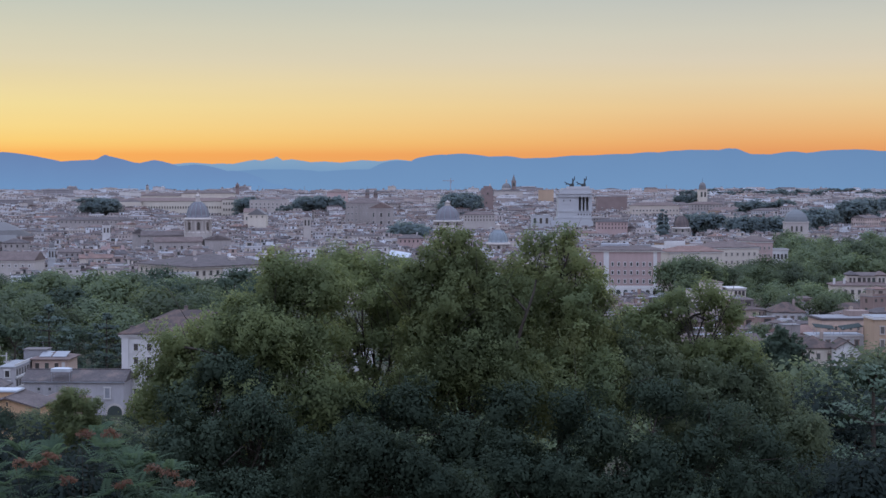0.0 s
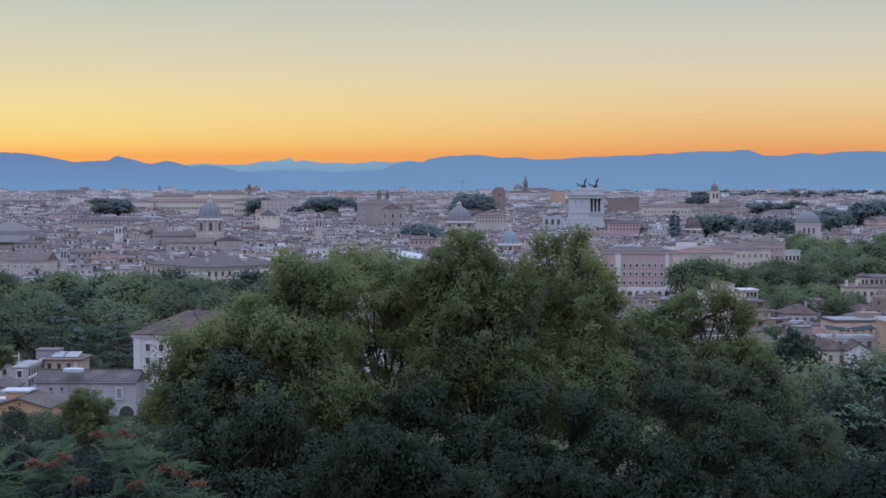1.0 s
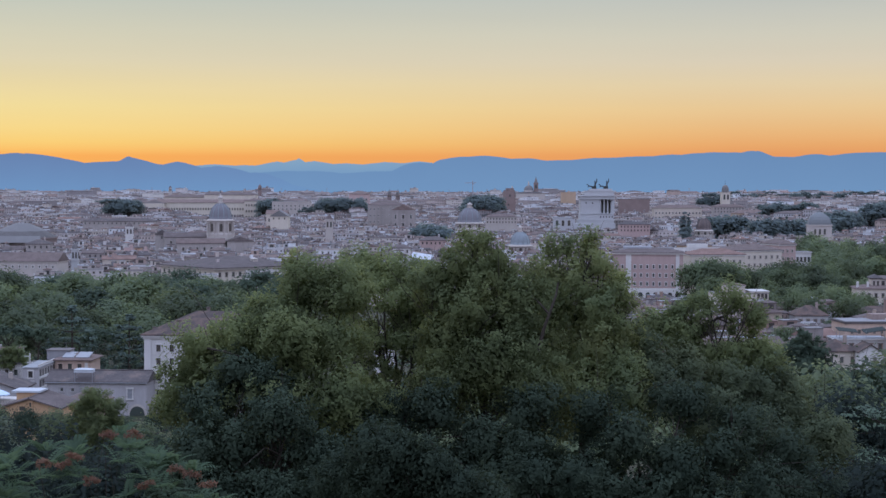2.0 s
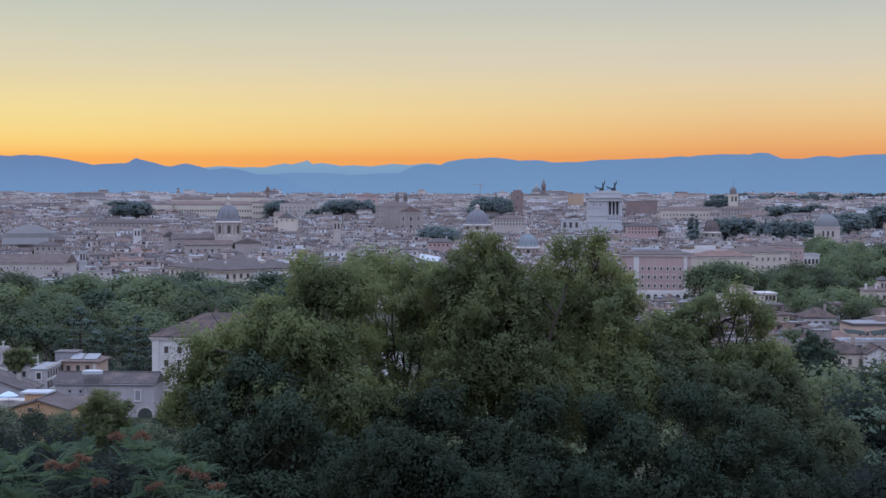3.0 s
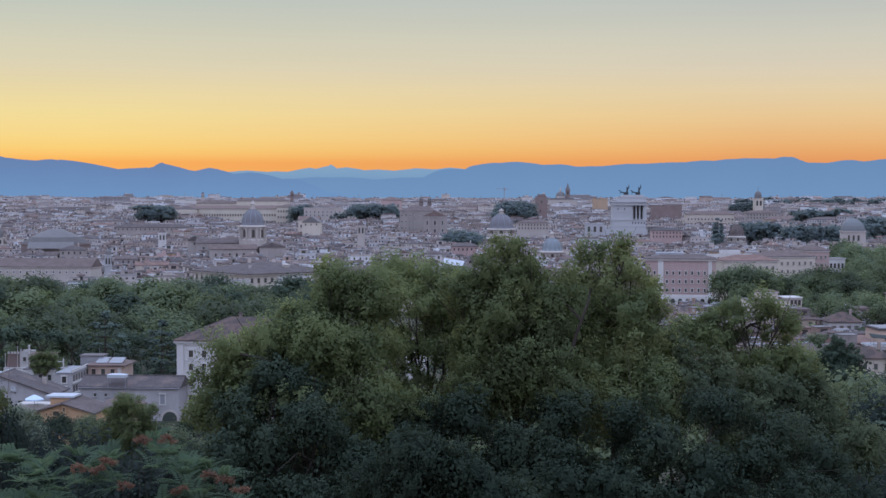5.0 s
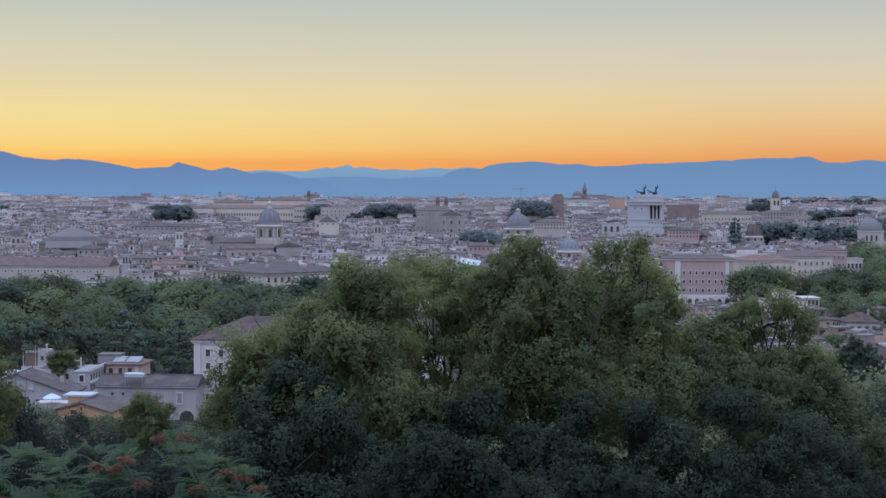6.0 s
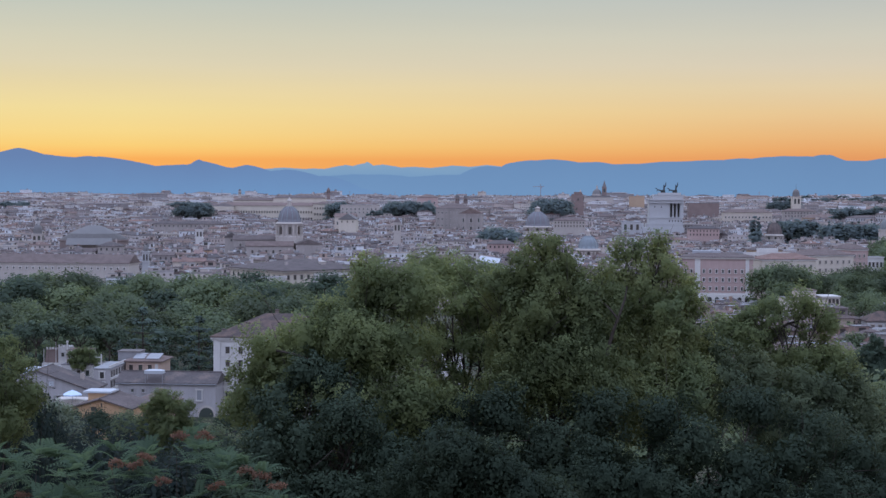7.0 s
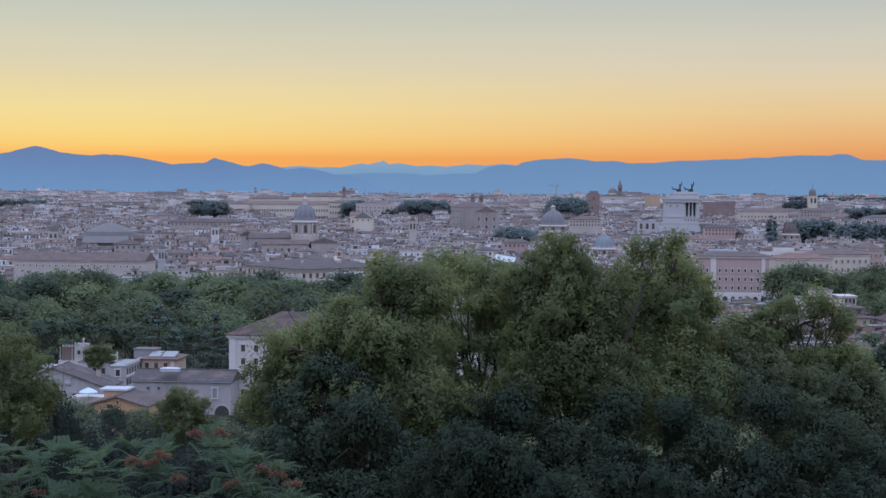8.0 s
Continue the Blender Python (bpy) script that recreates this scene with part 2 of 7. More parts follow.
# ---------------------------------------------------------------- mesh helpers
class Geo:
    """Collects vertices and faces of one mesh; m places what is added."""

    def __init__(self, m=None):
        self.v, self.f, self.m = [], [], m or Matrix()

    def add(self, verts, faces):
        k = len(self.v)
        self.v += [tuple(self.m @ Vector(p)) for p in verts]
        self.f += [tuple(i + k for i in f) for f in faces]
        return self

    def box(self, x, y, z0, z1, w, d, rot=0.0, taper=1.0, floor=True):
        c, s = math.cos(rot), math.sin(rot)
        vs = []
        for z, t in ((z0, 1.0), (z1, taper)):
            for sx, sy in ((-1, -1), (1, -1), (1, 1), (-1, 1)):
                px, py = sx * w / 2 * t, sy * d / 2 * t
                vs.append((x + px * c - py * s, y + px * s + py * c, z))
        return self.add(vs, [(4, 5, 6, 7), (0, 1, 5, 4), (1, 2, 6, 5), (2, 3, 7, 6), (3, 0, 4, 7)] + ([(3, 2, 1, 0)] if floor else []))

    def hip(self, x, y, z, w, d, rise, rot=0.0, over=0.5, gable=False, thick=0.3):
        """Hipped or gabled roof with an eave board, ridge along its longer side."""
        c, s = math.cos(rot), math.sin(rot)
        w2, d2 = w / 2 + over, d / 2 + over
        if w2 >= d2:
            k = w2 if gable else w2 - d2 * 0.9
            ridge = [(-k, 0), (k, 0)]
        else:
            k = d2 if gable else d2 - w2 * 0.9
            ridge = [(0, -k), (0, k)]
        low = [(-w2, -d2), (w2, -d2), (w2, d2), (-w2, d2)]
        vs = [(px, py, z) for px, py in low] + [(px, py, z + thick) for px, py in low] + [(px, py, z + thick + rise) for px, py in ridge]
        vs = [(x + px * c - py * s, y + px * s + py * c, pz) for px, py, pz in vs]
        fs = [(3, 2, 1, 0), (0, 1, 5, 4), (1, 2, 6, 5), (2, 3, 7, 6), (3, 0, 4, 7)]
        if w2 >= d2:
            fs += [(4, 5, 9, 8), (5, 6, 9), (6, 7, 8, 9), (7, 4, 8)]
        else:
            fs += [(4, 5, 8), (5, 6, 9, 8), (6, 7, 9), (7, 4, 8, 9)]
        return self.add(vs, fs)

    def lathe(self, x, y, prof, n=24, turn=0.0):
        """Turned solid: prof is a row of (radius, z) from below."""
        vs, fs = [], []
        for r, z in prof:
            for i in range(n):
                a = turn + 2 * math.pi * i / n
                vs.append((x + r * math.cos(a), y + r * math.sin(a), z))
        for j in range(len(prof) - 1):
            for i in range(n):
                a, b = j * n + i, j * n + (i + 1) % n
                fs.append((a, b, b + n, a + n))
        fs.append(tuple(range(n))[::-1])
        fs.append(tuple(range((len(prof) - 1) * n, len(prof) * n)))
        return self.add(vs, fs)

    def tube(self, pts, r0, r1, n=6):
        """Tapered limb along pts."""
        pts = [Vector(p) for p in pts]
        vs, fs = [], []
        for j, p in enumerate(pts):
            t = (pts[min(j + 1, len(pts) - 1)] - pts[max(j - 1, 0)]).normalized()
            a = t.orthogonal().normalized()
            b = t.cross(a)
            r = r0 + (r1 - r0) * j / max(1, len(pts) - 1)
            vs += [tuple(p + r * (a * math.cos(2 * math.pi * i / n) + b * math.sin(2 * math.pi * i / n))) for i in range(n)]
        for j in range(len(pts) - 1):
            for i in range(n):
                q, w = j * n + i, j * n + (i + 1) % n
                fs.append((q, w, w + n, q + n))
        fs.append(tuple(range((len(pts) - 1) * n, len(pts) * n)))
        return self.add(vs, fs)

    def arch(self, x, y, z, w, h, depth, n=8):
        """Solid arched shape in the xz plane, for dark openings."""
        prof = [(-w / 2, 0), (w / 2, 0)] + [(w / 2 * math.cos(math.pi * i / n), h - w / 2 + w / 2 * math.sin(math.pi * i / n)) for i in range(n + 1)]
        k = len(prof)
        vs = [(x + px, y - depth / 2, z + pz) for px, pz in prof] + [(x + px, y + depth / 2, z + pz) for px, pz in prof]
        fs = [tuple(range(k)), tuple(range(2 * k - 1, k - 1, -1))] + [(i, (i + 1) % k, (i + 1) % k + k, i + k)[::-1] for i in range(k)]
        return self.add(vs, fs)


def mesh_from(name, g, mat):
    me = bpy.data.meshes.new(name)
    me.from_pydata(g.v, [], g.f)
    me.materials.append(mat)
    me.update()
    return me


def mesh_quads(name, V, mat, normals=None):
    """One mesh of separate quads; V has four rows to a quad."""
    me = bpy.data.meshes.new(name)
    n = len(V)
    me.vertices.add(n)
    me.vertices.foreach_set("co", np.asarray(V, np.float32).ravel())
    me.loops.add(n)
    me.loops.foreach_set("vertex_index", np.arange(n, dtype=np.int32))
    me.polygons.add(n // 4)
    me.polygons.foreach_set("loop_start", np.arange(0, n, 4, dtype=np.int32))
    me.materials.append(mat)
    me.update(calc_edges=True)
    me.validate()
    if normals is not None:
        me.normals_split_custom_set_from_vertices(normals)
    return me


def part(name, g, mat, parent, label=""):
    me = g if isinstance(g, bpy.types.Mesh) else mesh_from(name, g, mat)
    ob = new(name, me)
    ob.parent = parent
    if label:
        ob["label"] = label
    return ob


def thing(name, x, y, z, rot=0.0, label="", category="", group="", kind=""):
    ob = new(name)
    ob.matrix_basis = pose(x, y, z, 0, 0, rot)
    return tagged(ob, label, category, group, kind)


def smooth(ob):
    ob.data.polygons.foreach_set("use_smooth", [True] * len(ob.data.polygons))
    return ob


# ---------------------------------------------------------------- ground
# the rise behind the eye is unseen, added to block low western sky
REACH = [-400, -60, -15, 0, 5, 12, 25, 45, 70, 120, 200, 320, 430, 600, 800, 1200, 1800, 2150, 2300, 2400, 3200, 4000, 5200]
LEVEL = [112, 90, 68.6, 68.3, 67.6, 62, 56, 49, 44, 36, 27, 14, 7, 4, 3, 1, 3, 6, 16, 24, 37, 44, 48]
HILLS = [(-462, 2150, 90, 20), (-171, 2140, 85, 20), (27, 2080, 55, 18), (320, 2000, 150, 12), (336, 1640, 110, 18), (446, 1620, 90, 18)]


def ground_z(x, y):
    rise = sum(h * math.exp(-((x - a) ** 2 + (y - b) ** 2) / r ** 2) for a, b, r, h in HILLS) if 1300 < y < 2600 else 0.0
    return rise + float(np.interp(y, REACH, LEVEL)) + (0.8 * noise.noise(Vector((x * 0.01, y * 0.01, 0))) if y > 20 else 0.0)


def site(u, d):
    """A place d metres ahead, u metres aside for each metre ahead, with the level of its main floor."""
    return u * d, d, float(np.interp(d, [430, 600, 1200, 1800, 2400, 3200, 5000], [8, 7, 8, 14, 27, 39, 47]))


def build_ground():
    ys = [-400, -100, -20, 0, 3, 6, 9, 12, 18] + list(range(25, 130, 8)) + list(range(130, 500, 20)) + list(range(500, 1300, 50)) + list(range(1300, 2600, 40)) + list(range(2600, 5300, 150))
    g = Geo()
    nx = 81
    for y in ys:
        half = 300 + 0.75 * max(y, 0)
        for i in range(nx):
            x = (i / (nx - 1) * 2 - 1) * half
            g.v.append((x, y, ground_z(x, y)))
    for j in range(len(ys) - 1):
        for i in range(nx - 1):
            a = j * nx + i
            g.f.append((a, a + 1, a + nx + 1, a + nx))
    ob = smooth(part("ground", g, EARTH, None))
    tagged(ob, "dark wooded hillside falling to a flat city plain", "ground", kind="structure")


build_ground()


# ---------------------------------------------------------------- far mountains
def ridge(name, label, y, base, peaks, mat, rough, x0, x1, seed, fall=None, curve=1.15):
    """A range of hills: each peak is (sideways, height, reach); the outline is their upper hull with rough edges."""
    g = Geo()
    n = 1100
    for i in range(n + 1):
        x = x0 + (x1 - x0) * i / n
        low = base if not fall else base - (base - fall[2]) * min(1, max(0, (x - fall[0]) / (fall[1] - fall[0])))
        h = low
        for px, ph, pw in peaks:
            q = abs(x - px) / pw
            h = max(h, low + (ph - low) * (1 - q ** curve) if q < 1 else low)
        h += rough * (noise.noise(Vector((x * 0.012, seed, 0))) + 0.5 * noise.noise(Vector((x * 0.035, seed, 3))) + 0.3 * noise.noise(Vector((x * 0.1, seed, 5))) + 0.25 * noise.noise(Vector((x * 0.33, seed, 8))))
        g.v += [(x, y - 60, 30), (x, y - 25, 30 + (h - 30) * 0.6), (x, y, h), (x, y + 60, 30)]
    for i in range(n):
        for k in range(3):
            a = i * 4 + k
            g.f.append((a, a + 4, a + 5, a + 1))
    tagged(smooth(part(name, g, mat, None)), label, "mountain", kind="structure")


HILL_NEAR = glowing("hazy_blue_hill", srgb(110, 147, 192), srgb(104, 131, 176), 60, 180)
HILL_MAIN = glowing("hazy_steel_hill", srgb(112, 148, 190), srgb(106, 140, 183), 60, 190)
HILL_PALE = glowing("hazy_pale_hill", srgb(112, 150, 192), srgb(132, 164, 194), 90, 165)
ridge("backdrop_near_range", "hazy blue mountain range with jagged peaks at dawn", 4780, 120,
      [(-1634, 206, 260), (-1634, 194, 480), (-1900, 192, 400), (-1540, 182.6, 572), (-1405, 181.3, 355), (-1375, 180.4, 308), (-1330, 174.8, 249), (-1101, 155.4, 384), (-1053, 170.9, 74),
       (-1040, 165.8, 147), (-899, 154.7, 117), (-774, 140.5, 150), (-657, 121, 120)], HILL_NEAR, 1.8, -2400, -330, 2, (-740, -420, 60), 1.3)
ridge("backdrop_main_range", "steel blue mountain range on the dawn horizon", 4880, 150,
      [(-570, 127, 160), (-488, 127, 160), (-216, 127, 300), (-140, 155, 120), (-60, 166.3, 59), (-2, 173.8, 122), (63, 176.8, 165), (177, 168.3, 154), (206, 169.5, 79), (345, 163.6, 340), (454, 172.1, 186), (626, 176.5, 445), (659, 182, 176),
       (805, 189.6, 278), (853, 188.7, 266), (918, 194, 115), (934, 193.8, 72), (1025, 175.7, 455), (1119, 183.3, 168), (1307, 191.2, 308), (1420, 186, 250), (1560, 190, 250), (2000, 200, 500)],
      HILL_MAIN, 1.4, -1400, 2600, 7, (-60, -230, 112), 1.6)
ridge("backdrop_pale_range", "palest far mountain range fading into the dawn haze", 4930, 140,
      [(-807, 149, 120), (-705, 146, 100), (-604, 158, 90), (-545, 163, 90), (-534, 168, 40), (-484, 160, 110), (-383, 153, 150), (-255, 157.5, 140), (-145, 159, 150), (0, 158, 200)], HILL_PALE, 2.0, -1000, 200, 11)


# ---------------------------------------------------------------- the old city
GRID = radians(17)  # the lie of the streets
CG, SG = math.cos(GRID), math.sin(GRID)
CLEAR = []  # squares, parks and landmarks: (x, y, radius) kept free of plain houses


def clear(u, d, r):
    CLEAR.append((u * d, d, r))


def is_free(x, y, margin=0.0):
    return all((x - a) ** 2 + (y - b) ** 2 > (r + margin) ** 2 for a, b, r in CLEAR)


def house_shapes(rng, x, y, z, w, d, h, rot, walls, roofs, flats, wins, detail, singles=None, view=None, tiled=0.5, far=False, pieces=None, pots=None):
    """One town house: box of walls, tiled or terraced roof, attic rooms, huts, parapets and chimneys, dark windows on the faces that show."""
    wx, wy, rot0 = view or (x, y, rot)
    walls.box(x, y, z - 8, z + h, w, d, rot, floor=False)
    c, s = math.cos(rot), math.sin(rot)
    top = z + h

    def at(px, py):
        return x + px * c - py * s, y + px * s + py * c

    def hut(level, tall):
        aw, ad = min(w * 0.7, rng.uniform(2.5, 6.5)), min(d * 0.7, rng.uniform(2.5, 5.5))
        px, py = rng.uniform(-1, 1) * (w - aw) / 2.1, rng.uniform(-1, 1) * (d - ad) / 2.1
        ax, ay = at(px, py)
        body, cap, deck = walls, roofs, flats
        if pieces is not None:
            body = Geo()
            pieces.append(("roof_hut", body))
        body.box(ax, ay, level, level + tall, aw, ad, rot, floor=False)
        if rng.random() < 0.45:
            cap.hip(ax, ay, level + tall, aw, ad, 0.8, rot, 0.35)
        else:
            deck.box(ax, ay, level + tall, level + tall + 0.22, aw + 0.5, ad + 0.5, rot)
        if rng.random() < 0.8 and detail != 2:
            qx, qy = at(px, py - ad / 2 - 0.06)
            k = aw * rng.uniform(0.15, 0.3)
            wins.add([(qx + a * c, qy + a * s, e) for a, e in ((-k, level + 0.7), (k, level + 0.7), (k, level + tall - 0.5), (-k, level + tall - 0.5))], [(0, 1, 2, 3)])

    if rng.random() < tiled:
        roofs.hip(x, y, top, w, d, rng.uniform(1.0, 1.9) + 0.06 * min(w, d), rot, 0.5, gable=rng.random() < 0.45)
        if rng.random() < (0.3 if far else 0.35 if tiled > 0.6 else 0.75):
            hut(top, rng.uniform(2.6, 4.0))
    else:
        flats.box(x, y, top, top + 0.25, w + 0.4, d + 0.4, rot)
        rim = walls
        if pieces is not None:
            rim = Geo()
            pieces.append(("parapet", rim))
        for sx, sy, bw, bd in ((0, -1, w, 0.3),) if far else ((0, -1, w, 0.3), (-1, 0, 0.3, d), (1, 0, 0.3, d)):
            ax, ay = at(sx * w / 2, sy * d / 2)
            rim.box(ax, ay, top + 0.25, top + 1.2, bw, bd, rot)
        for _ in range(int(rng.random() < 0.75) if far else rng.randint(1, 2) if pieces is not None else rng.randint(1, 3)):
            hut(top + 0.25, rng.uniform(2.2, 3.8))
    if not far:
        for _ in range(rng.randint(0, 2) if pieces is not None or not detail else rng.randint(1, 4)):
            ax, ay = at(rng.uniform(-0.42, 0.42) * w, rng.uniform(-0.42, 0.42) * d)
            stack = walls
            if pieces is not None:
                stack = Geo()
                pieces.append(("chimney", stack))
            stack.box(ax, ay, top, top + rng.uniform(1.8, 3.6), rng.uniform(0.5, 1.3), rng.uniform(0.5, 0.9), rot)
    if pieces is None:
        for _ in range(rng.randint(0, 3) if far else rng.randint(2, 6)):  # sheds, tanks, awnings and low walls on the roofs
            ax, ay = at(rng.uniform(-0.45, 0.45) * w, rng.uniform(-0.48, 0.3) * d)
            kind = rng.random()
            bw, bd, bh = (rng.uniform(1.5, 4.5), rng.uniform(0.3, 2.0), rng.uniform(0.5, 1.0)) if kind < 0.4 else (rng.uniform(0.7, 2.2), rng.uniform(0.7, 1.8), rng.uniform(0.8, 2.4))
            lift = rng.uniform(0.2, 1.6)
            (flats if kind < 0.7 else walls if kind < 0.85 else roofs).box(ax, ay, top - 0.2, top + lift + bh, bw, bd, rot + rng.uniform(-0.15, 0.15), floor=False)
        if pots is not None and rng.random() < 0.3:
            for _ in range(rng.randint(1, 4)):
                ax, ay = at(rng.uniform(-0.45, 0.45) * w, rng.uniform(-0.5, 0.1) * d)
                pots.append((ax, ay, top + rng.uniform(0.5, 1.6), rng.uniform(0.6, 1.3)))
    rows = max(1, int(h / 3.7))
    rows_shown = rows if detail == 2 else min(rows, 3 if detail else 1 if wy > 2800 else 2)
    for face, span, dep in ((0, w, d), (1, d, w), (2, d, w)):
        ang = rot0 - (math.pi / 2, math.pi, 0)[face]
        if math.cos(ang) * wx + math.sin(ang) * wy > 0:
            continue
        if far and face:
            continue
        cols = max(1, int(span / rng.uniform(2.7, 3.7)))
        for r in range(rows_shown):
            zz = top - 0.9 - 3.7 * r
            hh = 1.9 if r else rng.choice((1.2, 1.6, 1.9))
            for k in range(cols):
                if rng.random() < 0.12:
                    continue
                t = (k + 0.5) / cols * span - span / 2
                px, py = ((t, -d / 2 - 0.03), (-w / 2 - 0.03, t), (w / 2 + 0.03, t))[face]
                if detail == 2:
                    singles.append((px, py, zz - hh, hh, face))
                else:
                    if face == 0:
                        q = [(px - 0.6, py - 0.05), (px + 0.6, py - 0.05)]
                    else:
                        o = -0.05 if face == 1 else 0.05
                        q = [(px + o, py - 0.6), (px + o, py + 0.6)]
                    (ax, ay), (bx, by) = at(*q[0]), at(*q[1])
                    wins.add([(ax, ay, zz - hh), (bx, by, zz - hh), (bx, by, zz), (ax, ay, zz)], [(0, 1, 2, 3)])


def city_cells(d0, d1, cell, rng):
    """Plots of a jittered street grid inside the part of the plain that lies ahead."""
    out = []
    n = int(6000 / cell)
    for i in range(-n, n):
        for j in range(-n, n):
            gx, gy = i * cell, j * cell
            x, y = gx * CG - gy * SG, gx * SG + gy * CG
            if not d0 <= y < d1 or not -0.42 < x / y < 0.36:
                continue
            if i % 5 == 0 and rng.random() < 0.55:  # lanes
                continue
            x, y = x + rng.uniform(-0.1, 0.1) * cell, y + rng.uniform(-0.1, 0.1) * cell
            out.append((y, x))
    out.sort()
    return out


HOUSES = ["weathered ochre town house with a brown tiled roof", "pale plastered town house with roof terrace and chimneys", "faded pink town house among crowded old roofs"]


PANES = {}


def town_window(root, px, py, z, h, face):
    """One shuttered window of a house near enough to count them."""
    key = (round(h, 1), face > 0)
    if key not in PANES:
        g = Geo()
        if face > 0:
            g.box(0, 0, 0, h, 0.2, 1.15)
        else:
            g.box(0, 0, 0, h, 1.15, 0.2)
        PANES[key] = mesh_from("window", g, WINDOW)
    part("window", PANES[key], None, root).location = (px, py, z)


def town_house(rng, x, y, w, d, h, rot, near=False, tiled=0.5, stone=STUCCO):
    z = ground_z(x, y)
    m = pose(x, y, z, 0, 0, math.degrees(rot))
    root = thing("town_house", x, y, z, math.degrees(rot), HOUSES[0], "house", "town houses of the old city")
    walls, roofs, flats, wins = Geo(), Geo(), Geo(), Geo()
    singles, pieces = [], []
    house_shapes(rng, 0, 0, 0, w, d, h, 0.0, walls, roofs, flats, wins, 2 if near else 1, singles, (x, y, rot), tiled, pieces=pieces)
    for nm, g in pieces:
        part(nm, g, stone, root)
    for px, py, zz, hh, face in singles:
        town_window(root, px, py, zz, hh, face)
    part("wall", walls, stone, root)
    if roofs.v:
        part("roof", roofs, TILE, root)
    if flats.v:
        part("roof_terrace", flats, TERRACE, root)
        root["label"] = HOUSES[1] if rng.random() < 0.6 else HOUSES[2]
    if wins.v:
        tagged(part("window_openings", wins, WINDOW, root), kind="stuff")
    return root


def build_city():
    rng = random.Random(11)
    singles = 0
    pots = []
    bands = [(880, 1500, 12.5, True, "rooftops_near"), (1500, 2400, 17.5, False, "rooftops_middle"), (2400, 4650, 31.0, False, "rooftops_far")]
    for d0, d1, cell, detail, name in bands:
        walls, roofs, flats, wins = Geo(), Geo(), Geo(), Geo()
        for y, x in city_cells(d0, d1, cell, rng):
            if not is_free(x, y, cell * 0.5):
                continue
            w, d = cell * rng.choice((0.8, 0.95, 1.1, 1.3, 1.9)) * rng.uniform(0.9, 1.1), cell * rng.uniform(0.75, 1.15)
            hills = noise.noise(Vector((x * 0.004, y * 0.004, 4)))
            h = rng.gauss(17.5, 3.0) + 4 * hills
            if y > 2400:
                h = rng.gauss(15 if y < 2900 else 10, 3.0) + 5 * hills
                w *= rng.uniform(0.7, 1.15)
                h += 9 if rng.random() < 0.03 else 0
            h = max(7.0, min(h, 27.0))
            if y < 970 and x / y < -0.1:
                h = max(8.0, h - 4.0)
            if 1750 < y < 2330 and -0.235 < x / y < -0.10:
                h = min(h, rng.uniform(12, 17))
            rot = GRID + rng.uniform(-0.12, 0.12) + rng.choice((0, 0, 0, 0.5, -0.4)) + 0.7 * noise.noise(Vector((x * 0.002, y * 0.002, 9)))
            if singles < 120 and detail and -0.38 < x / y < 0.31:
                town_house(rng, x, y, w, d, h, rot)
                singles += 1
            else:
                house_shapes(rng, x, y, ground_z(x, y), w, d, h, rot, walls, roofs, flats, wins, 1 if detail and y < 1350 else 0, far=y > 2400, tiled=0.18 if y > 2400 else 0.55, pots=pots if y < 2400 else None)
        root = thing(name, 0, (d0 + d1) / 2, ground_z(0, (d0 + d1) / 2), 0, "crowded old city houses with tiled roofs and terraces", "houses", kind="stuff")
        for nm, g, mat in (("walls", walls, STUCCO), ("roofs", roofs, TILE), ("roof_terraces", flats, TERRACE), ("window_openings", wins, WINDOW)):
            p = part(nm, g, mat, root)
            p.matrix_parent_inverse = root.matrix_basis.inverted()
            tagged(p, kind="stuff")
    lrng = np.random.default_rng(12)
    root = thing("terrace_plants", 0, 1500, ground_z(0, 1500), 0, "dark potted shrubs and climbers on roof terraces", "plants", kind="stuff")
    p = part("leaves", mesh_quads("leaves", leaf_quads(lrng, [q[:3] for q in pots], [q[3] for q in pots], [14] * len(pots), 0.7, slim=0.8), LEAF_DARK), None, root)
    p.matrix_parent_inverse = root.matrix_basis.inverted()
    tagged(p, kind="stuff")


# ---------------------------------------------------------------- buildings with a face of their own
def panes(root, wall_w, y, zs, cols, ww, wh, x0=0.0, mat=None, frame_mat=None, skip=(), name="window"):
    """Rows of windows, each one an object: a proud surround with a dark pane set in it."""
    frame_mat = frame_mat or TRAVERTINE
    me = mesh_from("window_pane", Geo().box(0, 0, 0, wh, ww, 0.16), mat or WINDOW)
    g = Geo()
    g.box(-ww / 2 - 0.14, 0.0, -0.15, wh + 0.15, 0.26, 0.34).box(ww / 2 + 0.14, 0.0, -0.15, wh + 0.15, 0.26, 0.34)
    g.box(0, -0.05, wh, wh + 0.35, ww + 0.8, 0.5).box(0, -0.05, -0.32, -0.02, ww + 0.7, 0.5)
    fr = mesh_from("window_surround", g, frame_mat)
    for r, z in enumerate(zs):
        for k in range(cols):
            if (r, k) in skip:
                continue
            t = x0 + (k + 0.5) / cols * wall_w - wall_w / 2
            w = part(name, me, None, root)
            w.location = (t, y - 0.04, z)
            s = part("surround", fr, None, w)


def side_panes(root, x, depth, zs, cols, ww, wh):
    me = mesh_from("window_pane", Geo().box(0, 0, 0, wh, 0.16, ww), WINDOW)
    for z in zs:
        for k in range(cols):
            w = part("window", me, None, root)
            w.location = (x, (k + 0.5) / cols * depth - depth / 2, z)


